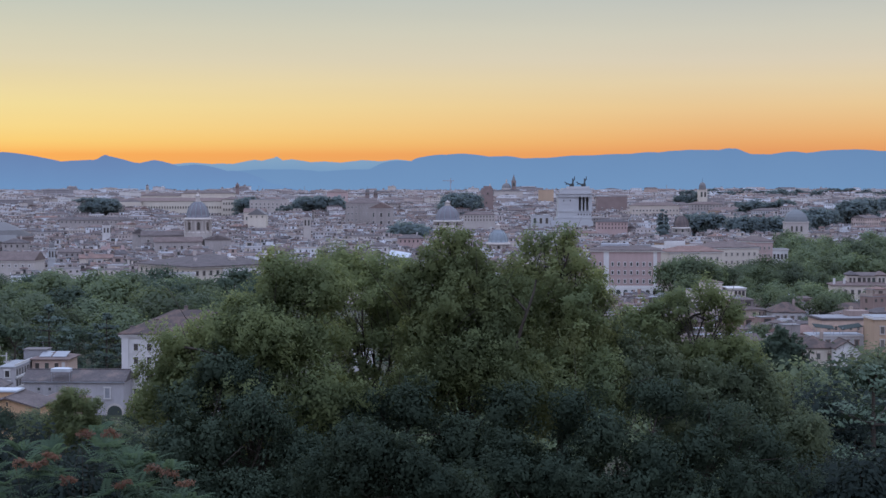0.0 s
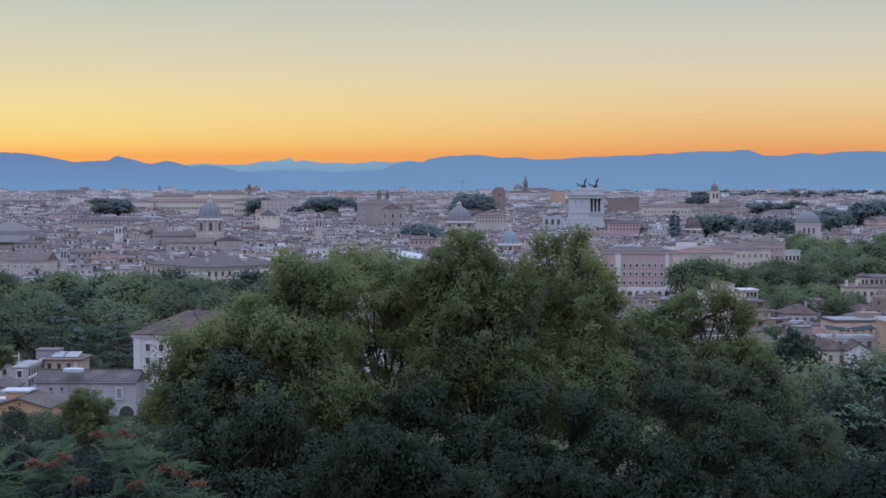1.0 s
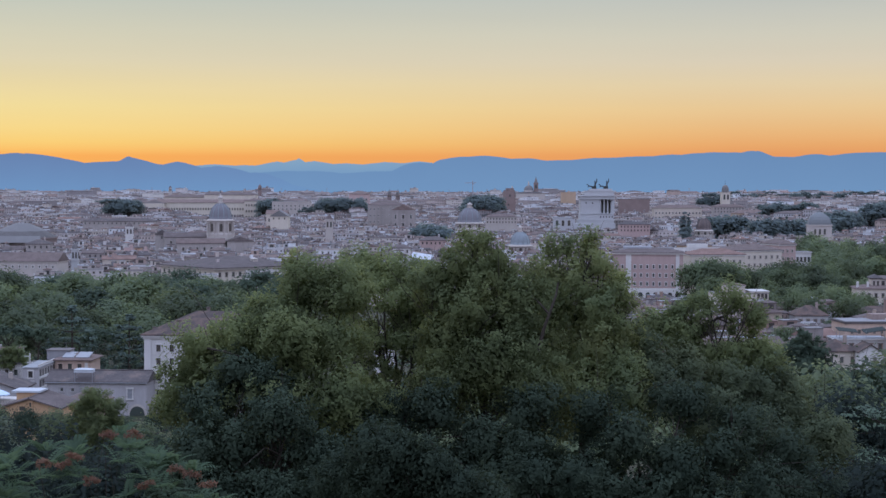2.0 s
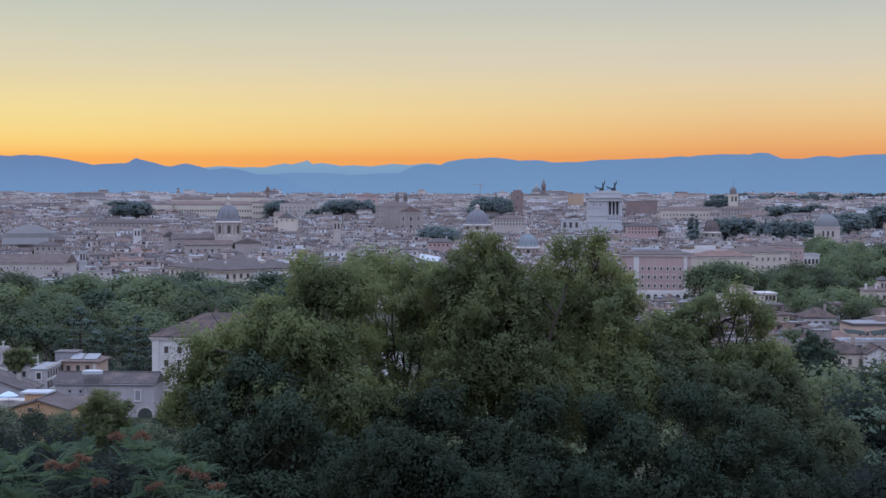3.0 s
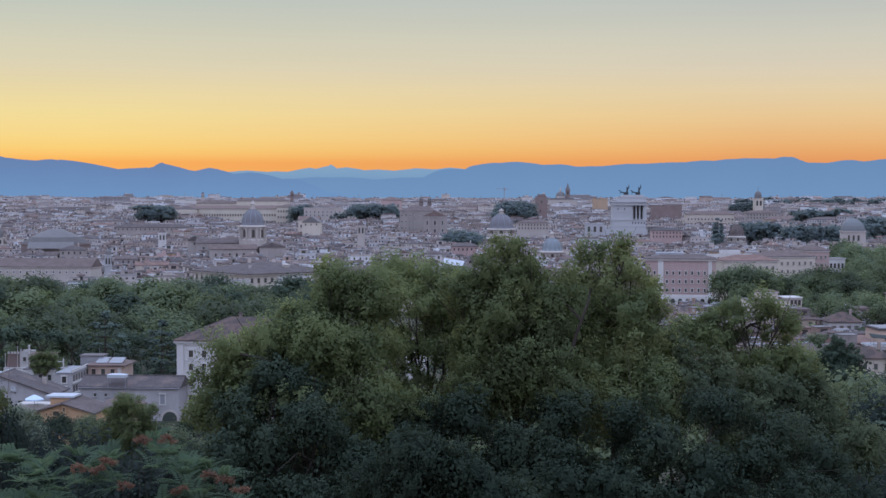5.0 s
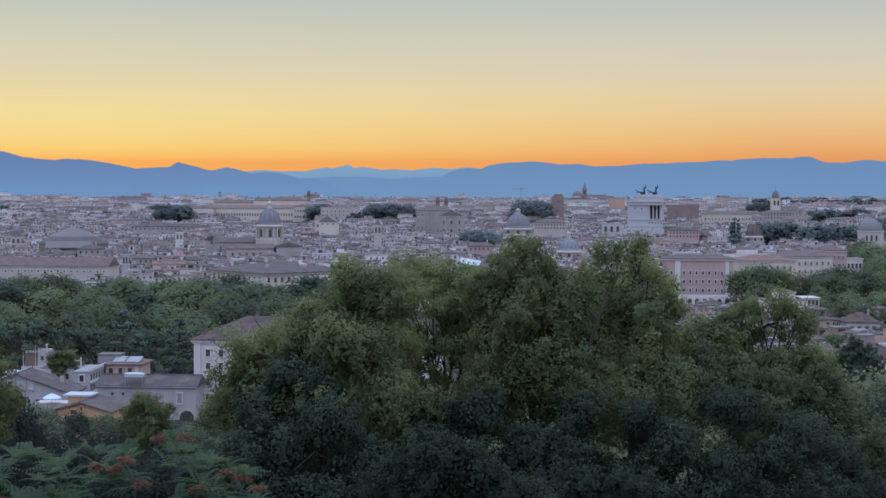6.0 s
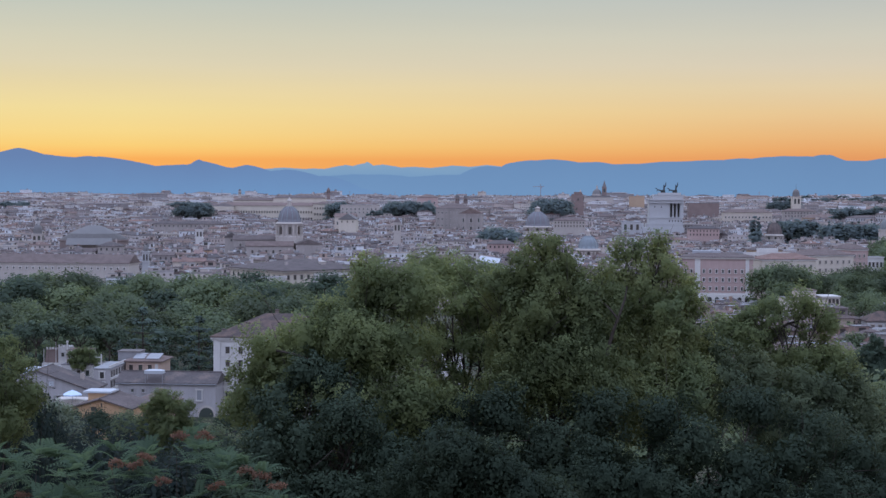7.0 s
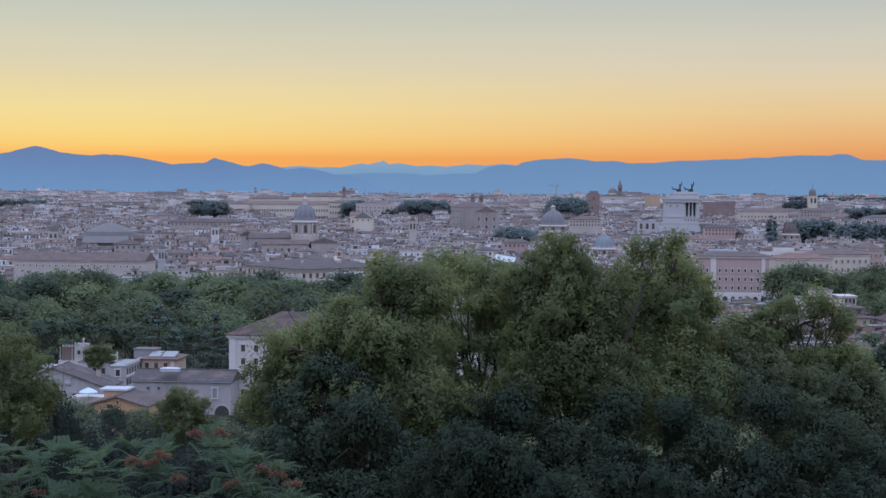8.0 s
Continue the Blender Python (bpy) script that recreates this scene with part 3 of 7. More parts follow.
def pink_palace():
    x, y, z = site(0.1204, 872)
    clear(0.1204, 880, 30)
    root = thing("pink_palace", x, y, z, -6, "pink plastered palace with white corner strips and arcade", "palace")
    w, d, h = 39.0, 24.0, 26.0
    part("wall", Geo().box(0, 0, -14, h, w, d), PINK, root)
    part("corner_strip", Geo().box(-11.0, -d / 2 - 0.1, 7.0, h, 3.0, 0.6), PLASTER, root, "pale plaster corner strip")
    part("corner_strip", Geo().box(16.4, -d / 2 - 0.1, 7.0, h, 2.0, 0.6), PLASTER, root, "pale plaster corner strip")
    part("base_course", Geo().box(0, -0.4, 6.2, 7.0, w + 1, d), PLASTER, root, "pale stone band")
    part("lower_front", Geo().box(0, -d / 2 - 0.7, -3, 6.2, w + 0.6, 1.0), PLASTER, root, "pale stone arcade front")
    part("cornice", Geo().box(0, 0, h, h + 0.9, w + 1.6, d + 1.6), TRAVERTINE, root, "pale projecting cornice")
    part("roof", Geo().hip(0, 0, h + 0.9, w, d, 2.4, 0, 0.9), TILE, root)
    part("roof_terrace", Geo().box(-6, 2, h + 1.2, h + 4.2, 16, 9).box(10, 3, h + 1.2, h + 3.6, 9, 7), TERRACE, root)
    panes(root, 24.5, -d / 2 - 0.05, (8.5, 13.4, 18.2), 7, 1.0, 1.9, 3.0, frame_mat=PLASTER)
    panes(root, 6.5, -d / 2 - 0.05, (8.5, 13.4, 18.2), 2, 1.0, 1.9, -16.0, frame_mat=PLASTER)
    me = mesh_from("arch", Geo().arch(0, 0, 0.4, 2.4, 4.4, 0.4), WINDOW)
    for k in range(9):
        a = part("arch", me, None, root)
        a.location = (-w / 2 + 3 + k * 4.1, -d / 2 - 1.15, 0)


def long_palace():
    """Long pale palace behind the riverside planes, in three stretches that bend away."""
    clear(0.185, 930, 50)
    for i, (u, dd, w, h, rot, mat) in enumerate(((0.163, 900, 32, 24, 8, CREAM), (0.186, 925, 34, 25.5, 22, CREAM), (0.2055, 955, 12, 28, 22, PINK))):
        x, y, z = site(u, dd)
        root = thing("long_palace", x, y, z, rot, "long pale plastered palace with brown tiled roof" if mat is CREAM else "pink plastered corner house with brown tiled roof", "palace", "riverside palace")
        part("wall", Geo().box(0, 0, -14, h, w, 20), mat, root)
        part("cornice", Geo().box(0, 0, h, h + 0.7, w + 1.0, 21), PLASTER, root)
        part("roof", Geo().hip(0, 0, h + 0.7, w, 20, 3.0, 0, 0.8), TILE, root)
        panes(root, w - 2, -10.05, (h - 13.5, h - 9, h - 4.2), int(w / 4), 1.0, 1.7, mat=SHUTTER)


def loggia_palace():
    """Massive riverside palace with a hipped roof and a white arched loggia in the middle of its garden front."""
    x, y = -138, 902
    z = ground_z(x, y)
    CLEAR.append((x, y, 46))
    root = thing("renaissance_palace", x, y, z, 41, "massive cream Renaissance palace with brown hipped roof", "palace")
    w, d, h = 60.0, 60.0, 21.4
    part("wall", Geo().box(0, 0, -14, h, w, d), CREAM, root)
    part("cornice", Geo().box(0, 0, h, h + 1.0, w + 2.6, d + 2.6), TRAVERTINE, root, "deep stone cornice")
    part("roof", Geo().hip(0, 0, h + 1.0, w, d, 5.2, 0, 2.0), TILE, root)
    part("loggia", Geo().box(2.5, -d / 2 - 0.4, -3, h - 0.6, 25, 1.2), PLASTER, root, "white stone loggia front")
    me = mesh_from("loggia_arch", Geo().arch(0, 0, 0, 4.2, 7.2, 0.6), WINDOW)
    for k in range(3):
        part("loggia_arch", me, None, root, "dark open arch").location = (-4.4 + k * 7.6, -d / 2 - 0.9, 12.4)
    panes(root, 18, -d / 2 - 0.05, (5, 12, 17.4), 4, 1.6, 2.6, -20)
    me = mesh_from("side_window", Geo().box(0, 0, 0, 2.6, 0.16, 1.6), WINDOW)
    for k in range(10):
        for zz in (5, 12, 17.4):
            part("window", me, None, root).location = (-w / 2 - 0.04, -26 + k * 5.8, zz)
    for px, py, hh in ((-6, 6, 8.4), (9, -8, 7.0), (-18, -14, 5.4), (15, 12, 7.2)):
        part("chimney", Geo().box(px, py, h + 2, h + hh, 1.7, 1.2), STUCCO, root)
    part("dormer", Geo().box(5, -17, h + 1.2, h + 4.8, 3.2, 3.0).hip(5, -17, h + 4.8, 3.2, 3.0, 0.8, 0, 0.3), TRAVERTINE, root)


def ribs(g, x, y, prof, n, width):
    """Raised ribs that follow a dome's curve."""
    for i in range(n):
        a = 2 * math.pi * (i + 0.5) / n
        pts = [((r + 0.12) * math.cos(a) + x, (r + 0.12) * math.sin(a) + y, z) for r, z in prof]
        g.tube(pts, width, width * 0.6, 4)
    return g


def dome_profile(r, z, h, steps=9, top=0.14):
    return [(max(r * math.cos(math.pi / 2 * i / steps), r * top), z + h * math.sin(math.pi / 2 * i / steps)) for i in range(steps + 1)]


def domed_church(name, label, u, d, rot, base_h, drum_r, drum_h, dome_h, skin, nave, wall=TRAVERTINE, pilasters=16, lantern_h=9.0, free=30, nave_wall=TRAVERTINE):
    """A church: nave with tiled roof, drum with paired columns and windows, ribbed dome, lantern and cross."""
    x, y, z = site(u, d)
    clear(u, d, free)
    root = thing(name, x, y, z, rot, label, "church")
    for k, (nx, ny, nw, nd, nh) in enumerate(nave):
        part("nave_wall", Geo().box(nx, ny, -14, nh, nw, nd), nave_wall, root)
        part("nave_roof", Geo().hip(nx, ny, nh, nw, nd, 3.4, 0, 0.7, gable=True), TILE, root)
        if nw > 24:
            panes(root, nw - 4, ny - nd / 2 - 0.04, (nh - 5.5,), int(nw / 6), 1.6, 2.6, nx, frame_mat=wall)
    part("drum_base", Geo().lathe(0, 0, [(drum_r * 1.18, base_h - 34), (drum_r * 1.18, base_h), (drum_r * 1.1, base_h + 1.2)], 8, math.pi / 8), wall, root)
    part("drum", Geo().lathe(0, 0, [(drum_r, base_h), (drum_r, base_h + drum_h)], 32), wall, root)
    part("drum_cornice", Geo().lathe(0, 0, [(drum_r + 0.3, base_h + drum_h - 1.4), (drum_r + 1.3, base_h + drum_h - 0.8), (drum_r + 1.3, base_h + drum_h), (drum_r, base_h + drum_h + 0.8)], 32), wall, root)
    col = mesh_from("drum_column", Geo().box(0, 0, -0.2, 0.8, 1.5, 1.5).lathe(0, 0, [(0.62, 0.8), (0.52, drum_h - 2.4)], 8).box(0, 0, drum_h - 2.4, drum_h - 1.4, 1.5, 1.5), wall)
    win = mesh_from("drum_window", Geo().arch(0, 0, 0, drum_r * 0.22, drum_h * 0.55, 0.5), WINDOW)
    for i in range(pilasters):
        a = 2 * math.pi * (i // 2 + (0.33 if i % 2 else -0.33) * 0.62 + 0.5) / (pilasters / 2)
        c = part("drum_column", col, None, root)
        c.matrix_basis = pose((drum_r + 0.75) * math.cos(a), (drum_r + 0.75) * math.sin(a), base_h, 0, 0, math.degrees(a))
    for i in range(pilasters // 2):
        a = 2 * math.pi * i / (pilasters / 2)
        wi = part("drum_window", win, None, root)
        wi.matrix_basis = pose(drum_r * math.cos(a), drum_r * math.sin(a), base_h + drum_h * 0.22, 0, 0, math.degrees(a) + 90)
    prof = [(drum_r * 0.95, base_h + drum_h), (drum_r * 0.92, base_h + drum_h + 1.4)] + dome_profile(drum_r * 0.9, base_h + drum_h + 1.4, dome_h)
    smooth(part("dome", Geo().lathe(0, 0, prof, 32), skin, root))
    part("dome_ribs", ribs(Geo(), 0, 0, prof[2:], 12, 0.45), PALE_LEAD if skin is DOME_LEAD else skin, root)
    t = base_h + drum_h + 1.4 + dome_h
    lr = drum_r * 0.17
    part("lantern", Geo().lathe(0, 0, [(lr * 1.5, t - 0.4), (lr * 1.5, t + 0.5), (lr, t + 0.6), (lr, t + lantern_h * 0.5), (lr * 1.4, t + lantern_h * 0.53),
                                       (lr * 1.3, t + lantern_h * 0.58), (lr * 0.5, t + lantern_h * 0.75), (0.12, t + lantern_h)], 12), wall, root)
    part("cross", Geo().box(0, 0, t + lantern_h - 0.2, t + lantern_h + 2.6, 0.28, 0.28).box(0, 0, t + lantern_h + 1.3, t + lantern_h + 1.6, 1.3, 0.25), BRONZE, root)
    return root


def pantheon():
    x, y, z = site(-0.2909, 1250)
    clear(-0.2909, 1250, 36)
    root = thing("rotunda", x, y, z, 10, "ancient brick rotunda under a shallow stepped grey dome", "temple")
    part("drum", Geo().lathe(0, 0, [(28, -14), (28, 20), (28.6, 20.3), (28.6, 21.2), (27.5, 21.4)], 48), BRICK, root)
    prof = [(27.6, 21.3), (27.6, 22.0)]
    for k in range(5):
        r = 26.6 - k * 1.6
        prof += [(r, 22.0 + k * 0.9), (r - 0.3, 22.9 + k * 0.9)]
    prof += [(r2, 26.4 + 8.0 * (1 - (r2 / 20.0) ** 1.2)) for r2 in (19, 16, 13, 10, 7, 5)]
    part("dome", Geo().lathe(0, 0, prof, 48), LEAD, root)
    part("porch_roof", Geo().hip(0, -33, 18, 34, 16, 5, 0, 1, gable=True), LEAD, root)
    part("porch_wall", Geo().box(0, -30, -14, 18, 33, 12), TRAVERTINE, root)


def monument():
    """Huge white marble monument seen from its flank: stepped base, tall pillared portico, attic and two bronze chariots."""
    x, y, z = site(0.0857, 1850)
    z -= 2.5
    clear(0.086, 1850, 40)
    clear(0.07, 1845, 22)
    root = thing("marble_monument", x, y, z, 0, "huge white marble monument with pillared portico", "monument")
    root.matrix_basis = root.matrix_basis @ Matrix.Diagonal((0.87, 1, 0.98, 1))
    part("plinth", Geo().box(-4, 0, -14, 17, 60, 40).box(0, 0, 17, 21, 49, 36), MARBLE, root)
    part("front_terrace", Geo().box(-30, -8, -14, 13, 34, 30).box(-36, -10, 13, 22, 14, 14), MARBLE, root)
    part("stair_flank", Geo().box(16, -14, -14, 9, 60, 20), MARBLE, root)
    part("lower_wall", Geo().box(1, 0, 21, 29, 46, 32), MARBLE, root)
    part("blind_wall", Geo().box(-9.5, 0, 29, 47, 24, 29), MARBLE, root)
    # shade behind the columns is put in as the wall's dark colour
    part("pavilion_wall", Geo().box(13.5, 5, 29, 47, 22, 20), WINDOW, root, "portico back coloured dark for its deep shade")
    col = mesh_from("column", Geo().box(0, 0, 0, 1.4, 3.0, 3.0).lathe(0, 0, [(1.2, 1.4), (1.25, 6), (1.0, 15.6)], 12).box(0, 0, 15.6, 17, 3.0, 3.0), MARBLE)
    for k in range(4):
        c = part("column", col, None, root)
        c.location = (6.2 + k * 5.0, -11, 29.6)
    part("corner_pier", Geo().box(23.2, -8, 29, 47, 4.2, 12), MARBLE, root)
    part("corner_pier", Geo().box(3.4, -8, 29, 47, 4.6, 12), MARBLE, root)
    part("entablature", Geo().box(1, 0, 46.6, 50.2, 48, 33).box(1, 0, 50.2, 51.4, 51, 36), MARBLE, root)
    part("attic", Geo().box(4, 0, 51.4, 56.2, 40, 28).box(6, 0, 56.2, 57.2, 42, 29).box(7, 0, 57.2, 59.5, 30, 20), MARBLE, root)
    part("string_course", Geo().box(1, 0, 28.4, 29.4, 47.4, 33.4), MARBLE, root)
    part("string_course", Geo().box(1, 0, 20.6, 21.4, 49.8, 36.8), MARBLE, root)
    part("string_course", Geo().box(-9.5, 0, 37.6, 38.2, 24.6, 29.6), MARBLE, root)
    part("roof_block", Geo().box(-14, -4, 51.4, 54, 9, 12), MARBLE, root)
    win = mesh_from("slot_window", Geo().box(0, 0, 0, 2.2, 1.2, 0.3), WINDOW)
    for k in range(5):
        s = part("slot_window", win, None, root)
        s.location = (6 + k * 4, -16.1, 24)
    for k in range(2):
        s = part("slot_window", win, None, root)
        s.location = (-14 + k * 9, -14.6, 41)
    for k, dx in enumerate((-3.5, 10.7)):
        chariot = thing("chariot_statue", x + dx, y, z + 58.2, 0, "dark bronze chariot group with a winged figure", "statue", "chariots on the monument")
        g = Geo()
        g.box(2.2, 0, 0, 3.4, 4.4, 3.4)
        for j in range(4):
            q = -2.1 + j * 1.4
            g.tube([(0.5, q, 2.0), (-2.2, q, 3.2), (-4.2, q, 3.4)], 0.75, 0.65, 6).tube([(-4.0, q, 3.4), (-5.4, q, 5.4), (-6.6, q, 5.0)], 0.65, 0.35, 6)
            g.tube([(-0.2, q, 2.2), (-0.4, q, 0)], 0.4, 0.25, 5).tube([(-3.8, q, 3.0), (-5.4, q, 1.8)], 0.35, 0.2, 5)
        g.tube([(3.0, 0, 3.0), (3.2, 0, 6.0), (3.0, 0, 8.6)], 1.1, 0.6, 8).lathe(2.9, 0, [(0.3, 8.5), (0.7, 9.2), (0.3, 9.9)], 8)
        g.tube([(3.3, 0.6, 6.6), (5.0, 1.4, 8.8), (5.2, 1.8, 12.2)], 0.9, 0.25, 5).tube([(3.3, -0.6, 6.6), (5.0, -1.4, 8.8), (5.0, -1.8, 12.6)], 0.9, 0.25, 5)
        g.lathe(2.2, 1.9, [(0.2, 0.0), (1.2, 0.3), (1.2, 1.6), (0.2, 1.9)], 10)
        chariot.matrix_basis = chariot.matrix_basis @ Matrix.Diagonal((1.05, 1.05, 1.0, 1))
        part("statue_body", g, BRONZE, chariot)


def quirinal():
    """Long pale palace on the hill with rows of small windows and a raised back wing."""
    x, y, z = site(-0.1715, 2330)
    clear(-0.197, 2330, 70)
    clear(-0.145, 2330, 70)
    clear(-0.172, 2310, 60)
    for k in range(5):
        clear(-0.20 + 0.015 * k, 2270, 34)
    z = 20.5
    root = thing("hill_palace", x, y, z, 0, "very long pale palace with many small windows", "palace")
    part("wall", Geo().box(0, 0, -8, 28, 186, 40), CREAM, root)
    part("end_block", Geo().box(-72, -14, -12, 27, 36, 40), CREAM, root)
    part("end_block", Geo().box(80, -4, -8, 31, 26, 40), CREAM, root)
    part("back_wing", Geo().box(38, 34, 0, 40, 80, 24), CREAM, root)
    part("back_wing", Geo().box(-30, 36, 0, 36, 70, 24), CREAM, root)
    part("roof", Geo().hip(0, 0, 28, 186, 40, 5, 0, 1.0), TILE, root)
    part("roof", Geo().hip(80, -4, 31, 26, 40, 4, 0, 1.0), TILE, root)
    part("roof", Geo().hip(-72, -6, 27, 36, 40, 5, 0, 1.1), TILE, root)
    part("roof", Geo().hip(38, 34, 40, 80, 24, 4, 0, 1.0).hip(-30, 36, 36, 70, 24, 4, 0, 1), TILE, root)
    panes(root, 120, -20.05, (17, 7), 30, 1.8, 3.4, 6, frame_mat=CREAM)
    panes(root, 32, -26.05, (15, 5, -2), 7, 1.8, 3.2, -72, frame_mat=CREAM)
    panes(root, 24, -24.05, (23, 14, 5), 6, 1.8, 3.2, 80, frame_mat=CREAM)


def synagogue():
    x, y, z = site(0.2318, 1390)
    clear(0.2304, 1390, 26)
    root = thing("square_domed_hall", x, y, z, -8, "white hall with a square grey metal dome", "synagogue")
    part("lower_wall", Geo().box(0, 0, -14, 14, 34, 32), TRAVERTINE, root)
    part("lower_roof", Geo().hip(0, 0, 14, 34, 32, 2, 0, 0.5), TILE, root)
    part("upper_wall", Geo().box(0, 0, 12, 28.2, 21, 21), TRAVERTINE, root)
    part("cornice", Geo().box(0, 0, 27.6, 28.8, 22.2, 22.2), TRAVERTINE, root)
    me = mesh_from("window", Geo().arch(0, 0, 0, 1.7, 5.0, 0.4), WINDOW)
    for k in range(3):
        w = part("window", me, None, root)
        w.location = (-4.2 + k * 4.2, -10.6, 20.0)
        w = part("window", me, None, root)
        w.matrix_basis = pose(10.6, -4.2 + k * 4.2, 20.0, 0, 0, 90)
    g = Geo()
    prof = [(10.6, 28.8), (10.5, 30.6), (9.8, 33.2), (8.2, 35.9), (5.6, 38.0), (2.6, 39.5), (1.2, 39.9)]
    vs, fs = [], []
    n = 8
    for r, zz in prof:
        for i in range(n * 4):
            side, t = divmod(i, n)
            t = t / n * 2 - 1
            p = [(t, -1), (1, t), (-t, 1), (-1, -t)][side]
            k = 0.93 + 0.07 * (1 - abs(t))
            vs.append((p[0] * r * k, p[1] * r * k, zz))
    m = n * 4
    for j in range(len(prof) - 1):
        for i in range(m):
            a, b = j * m + i, j * m + (i + 1) % m
            fs.append((a, b, b + m, a + m))
    fs.append(tuple(range((len(prof) - 1) * m, len(prof) * m)))
    part("dome", g.add(vs, fs), SLATE, root, "pale grey square metal dome")
    part("finial", Geo().lathe(0, 0, [(1.0, 39.7), (0.9, 40.7), (0.3, 41.3), (0.1, 42.3)], 8), SLATE, root)


def brick_tower():
    x, y, z = site(0.0293, 2150)
    clear(0.0293, 2150, 18)
    root = thing("brick_tower", x, y, z, 8, "tall square medieval brick tower with stepped top", "tower")
    part("lower_shaft", Geo().box(0, 0, -14, 35, 17, 17, 0, 0.94), BRICK, root)
    part("middle_shaft", Geo().box(0, 0, 35, 45.5, 15, 15, 0, 0.96), BRICK, root)
    part("top_shaft", Geo().box(1, 0, 45.5, 50, 10, 10), BRICK, root)
    me = mesh_from("merlon", Geo().box(0, 0, 0, 1.8, 1.6, 1.6), BRICK)
    for k in range(4):
        for s in (-1, 1):
            mm = part("merlon", me, None, root)
            mm.location = (-5.8 + k * 3.9, s * 6.2, 45.5)
    part("window", Geo().box(0, -8.1, 38, 41, 1.6, 0.5), WINDOW, root)
    part("window", Geo().box(-2, -8.4, 25, 28, 1.6, 0.5), WINDOW, root)


def basilica():
    """Basilica on the far hill with two small domes and a pointed bell tower."""
    x, y, z = site(0.0431, 3150)
    clear(0.045, 3150, 45)
    z = 40
    root = thing("twin_domed_basilica", x, y, z, 0, "far basilica with twin lead domes and a bell tower", "church")
    part("nave_wall", Geo().box(0, 0, -14, 22, 60, 50), TRAVERTINE, root)
    part("nave_roof", Geo().hip(0, 0, 22, 60, 50, 4, 0, 1), TILE, root)
    for dx, s in ((-37, 0.8), (-3, 1.0)):
        part("drum", Geo().lathe(dx, 0, [(10 * s, 8), (10 * s, 28 * s)], 16), TRAVERTINE, root)
        smooth(part("dome", Geo().lathe(dx, 0, [(10 * s, 28 * s)] + dome_profile(9.6 * s, 28 * s, 10.5 * s, 6), 20), LEAD, root))
        part("lantern", Geo().lathe(dx, 0, [(1.6, 38 * s), (1.6, 42.5 * s), (0.2, 47 * s)], 8), TRAVERTINE, root)
    part("bell_tower", Geo().box(12, 0, -14, 42, 9.0, 9.0).box(12, 0, 42, 43, 10.4, 10.4), BRICK, root)
    part("spire", Geo().lathe(12, 0, [(5.6, 43), (0.2, 56)], 4, math.pi / 4), LEAD, root)
    part("bell_opening", Geo().box(12, -4.6, 32, 39, 4, 0.4), WINDOW, root)


def plain_block(name, label, u, d, rot, w, dp, h, mat, roof="hip", rows=(), cols=0, ww=1.4, wh=2.2, lift=0.0, free=None, category="building"):
    x, y, z = site(u, d)
    clear(u, d, free if free is not None else max(w, dp) * 0.55)
    z += lift
    root = thing(name, x, y, z, rot, label, category)
    part("wall", Geo().box(0, 0, -8, h, w, dp), mat, root)
    part("cornice", Geo().box(0, 0, h, h + 0.6, w + 1, dp + 1), mat, root)
    if roof == "hip":
        part("roof", Geo().hip(0, 0, h + 0.6, w, dp, 0.14 * min(w, dp) + 1, 0, 0.8), TILE, root)
    elif roof == "gable":
        part("roof", Geo().hip(0, 0, h + 0.6, w, dp, 0.2 * min(w, dp) + 1, 0, 0.7, gable=True), TILE, root)
    else:
        part("roof_terrace", Geo().box(0, 0, h + 0.6, h + 0.8, w + 0.4, dp + 0.4), TERRACE, root)
    if cols:
        panes(root, w - 1, -dp / 2 - 0.03, rows, cols, ww, wh, frame_mat=PLASTER)
    return root


def bell_tower(u, d, h, w, mat, label, openings=True, cap="pyramid", rot=5, lift=0.0):
    x, y, z = site(u, d)
    z += lift
    clear(u, d, w)
    root = thing("bell_tower", x, y, z, rot, label, "tower")
    part("shaft", Geo().box(0, 0, -14, h, w, w), mat, root)
    part("cornice", Geo().box(0, 0, h, h + 0.7, w + 1, w + 1), mat, root)
    part("string_course", Geo().box(0, 0, h * 0.72, h * 0.72 + 0.5, w + 0.7, w + 0.7), mat, root)
    if openings:
        me = mesh_from("bell_opening", Geo().arch(0, 0, 0, w * 0.24, h * 0.17, 0.3), WINDOW)
        for k in (-1, 1):
            for q in ((k * w * 0.22, -w / 2, 0), (w / 2, k * w * 0.22, 90)):
                o = part("bell_opening", me, None, root)
                o.matrix_basis = pose(q[0], q[1], h * 0.78, 0, 0, q[2])
    if cap == "pyramid":
        part("cap", Geo().lathe(0, 0, [(w * 0.72, h + 0.7), (0.1, h + 0.7 + w * 0.7)], 4, math.pi / 4), TILE, root)
    else:
        part("cap", Geo().lathe(0, 0, [(w * 0.45, h + 0.7), (w * 0.45, h + w * 0.5)] + dome_profile(w * 0.42, h + w * 0.5, w * 0.5, 5), 12), LEAD, root)
        part("pole", Geo().lathe(0, 0, [(0.25, h + w * 0.9), (0.1, h + w * 1.6)], 6), BRONZE, root)
    return root


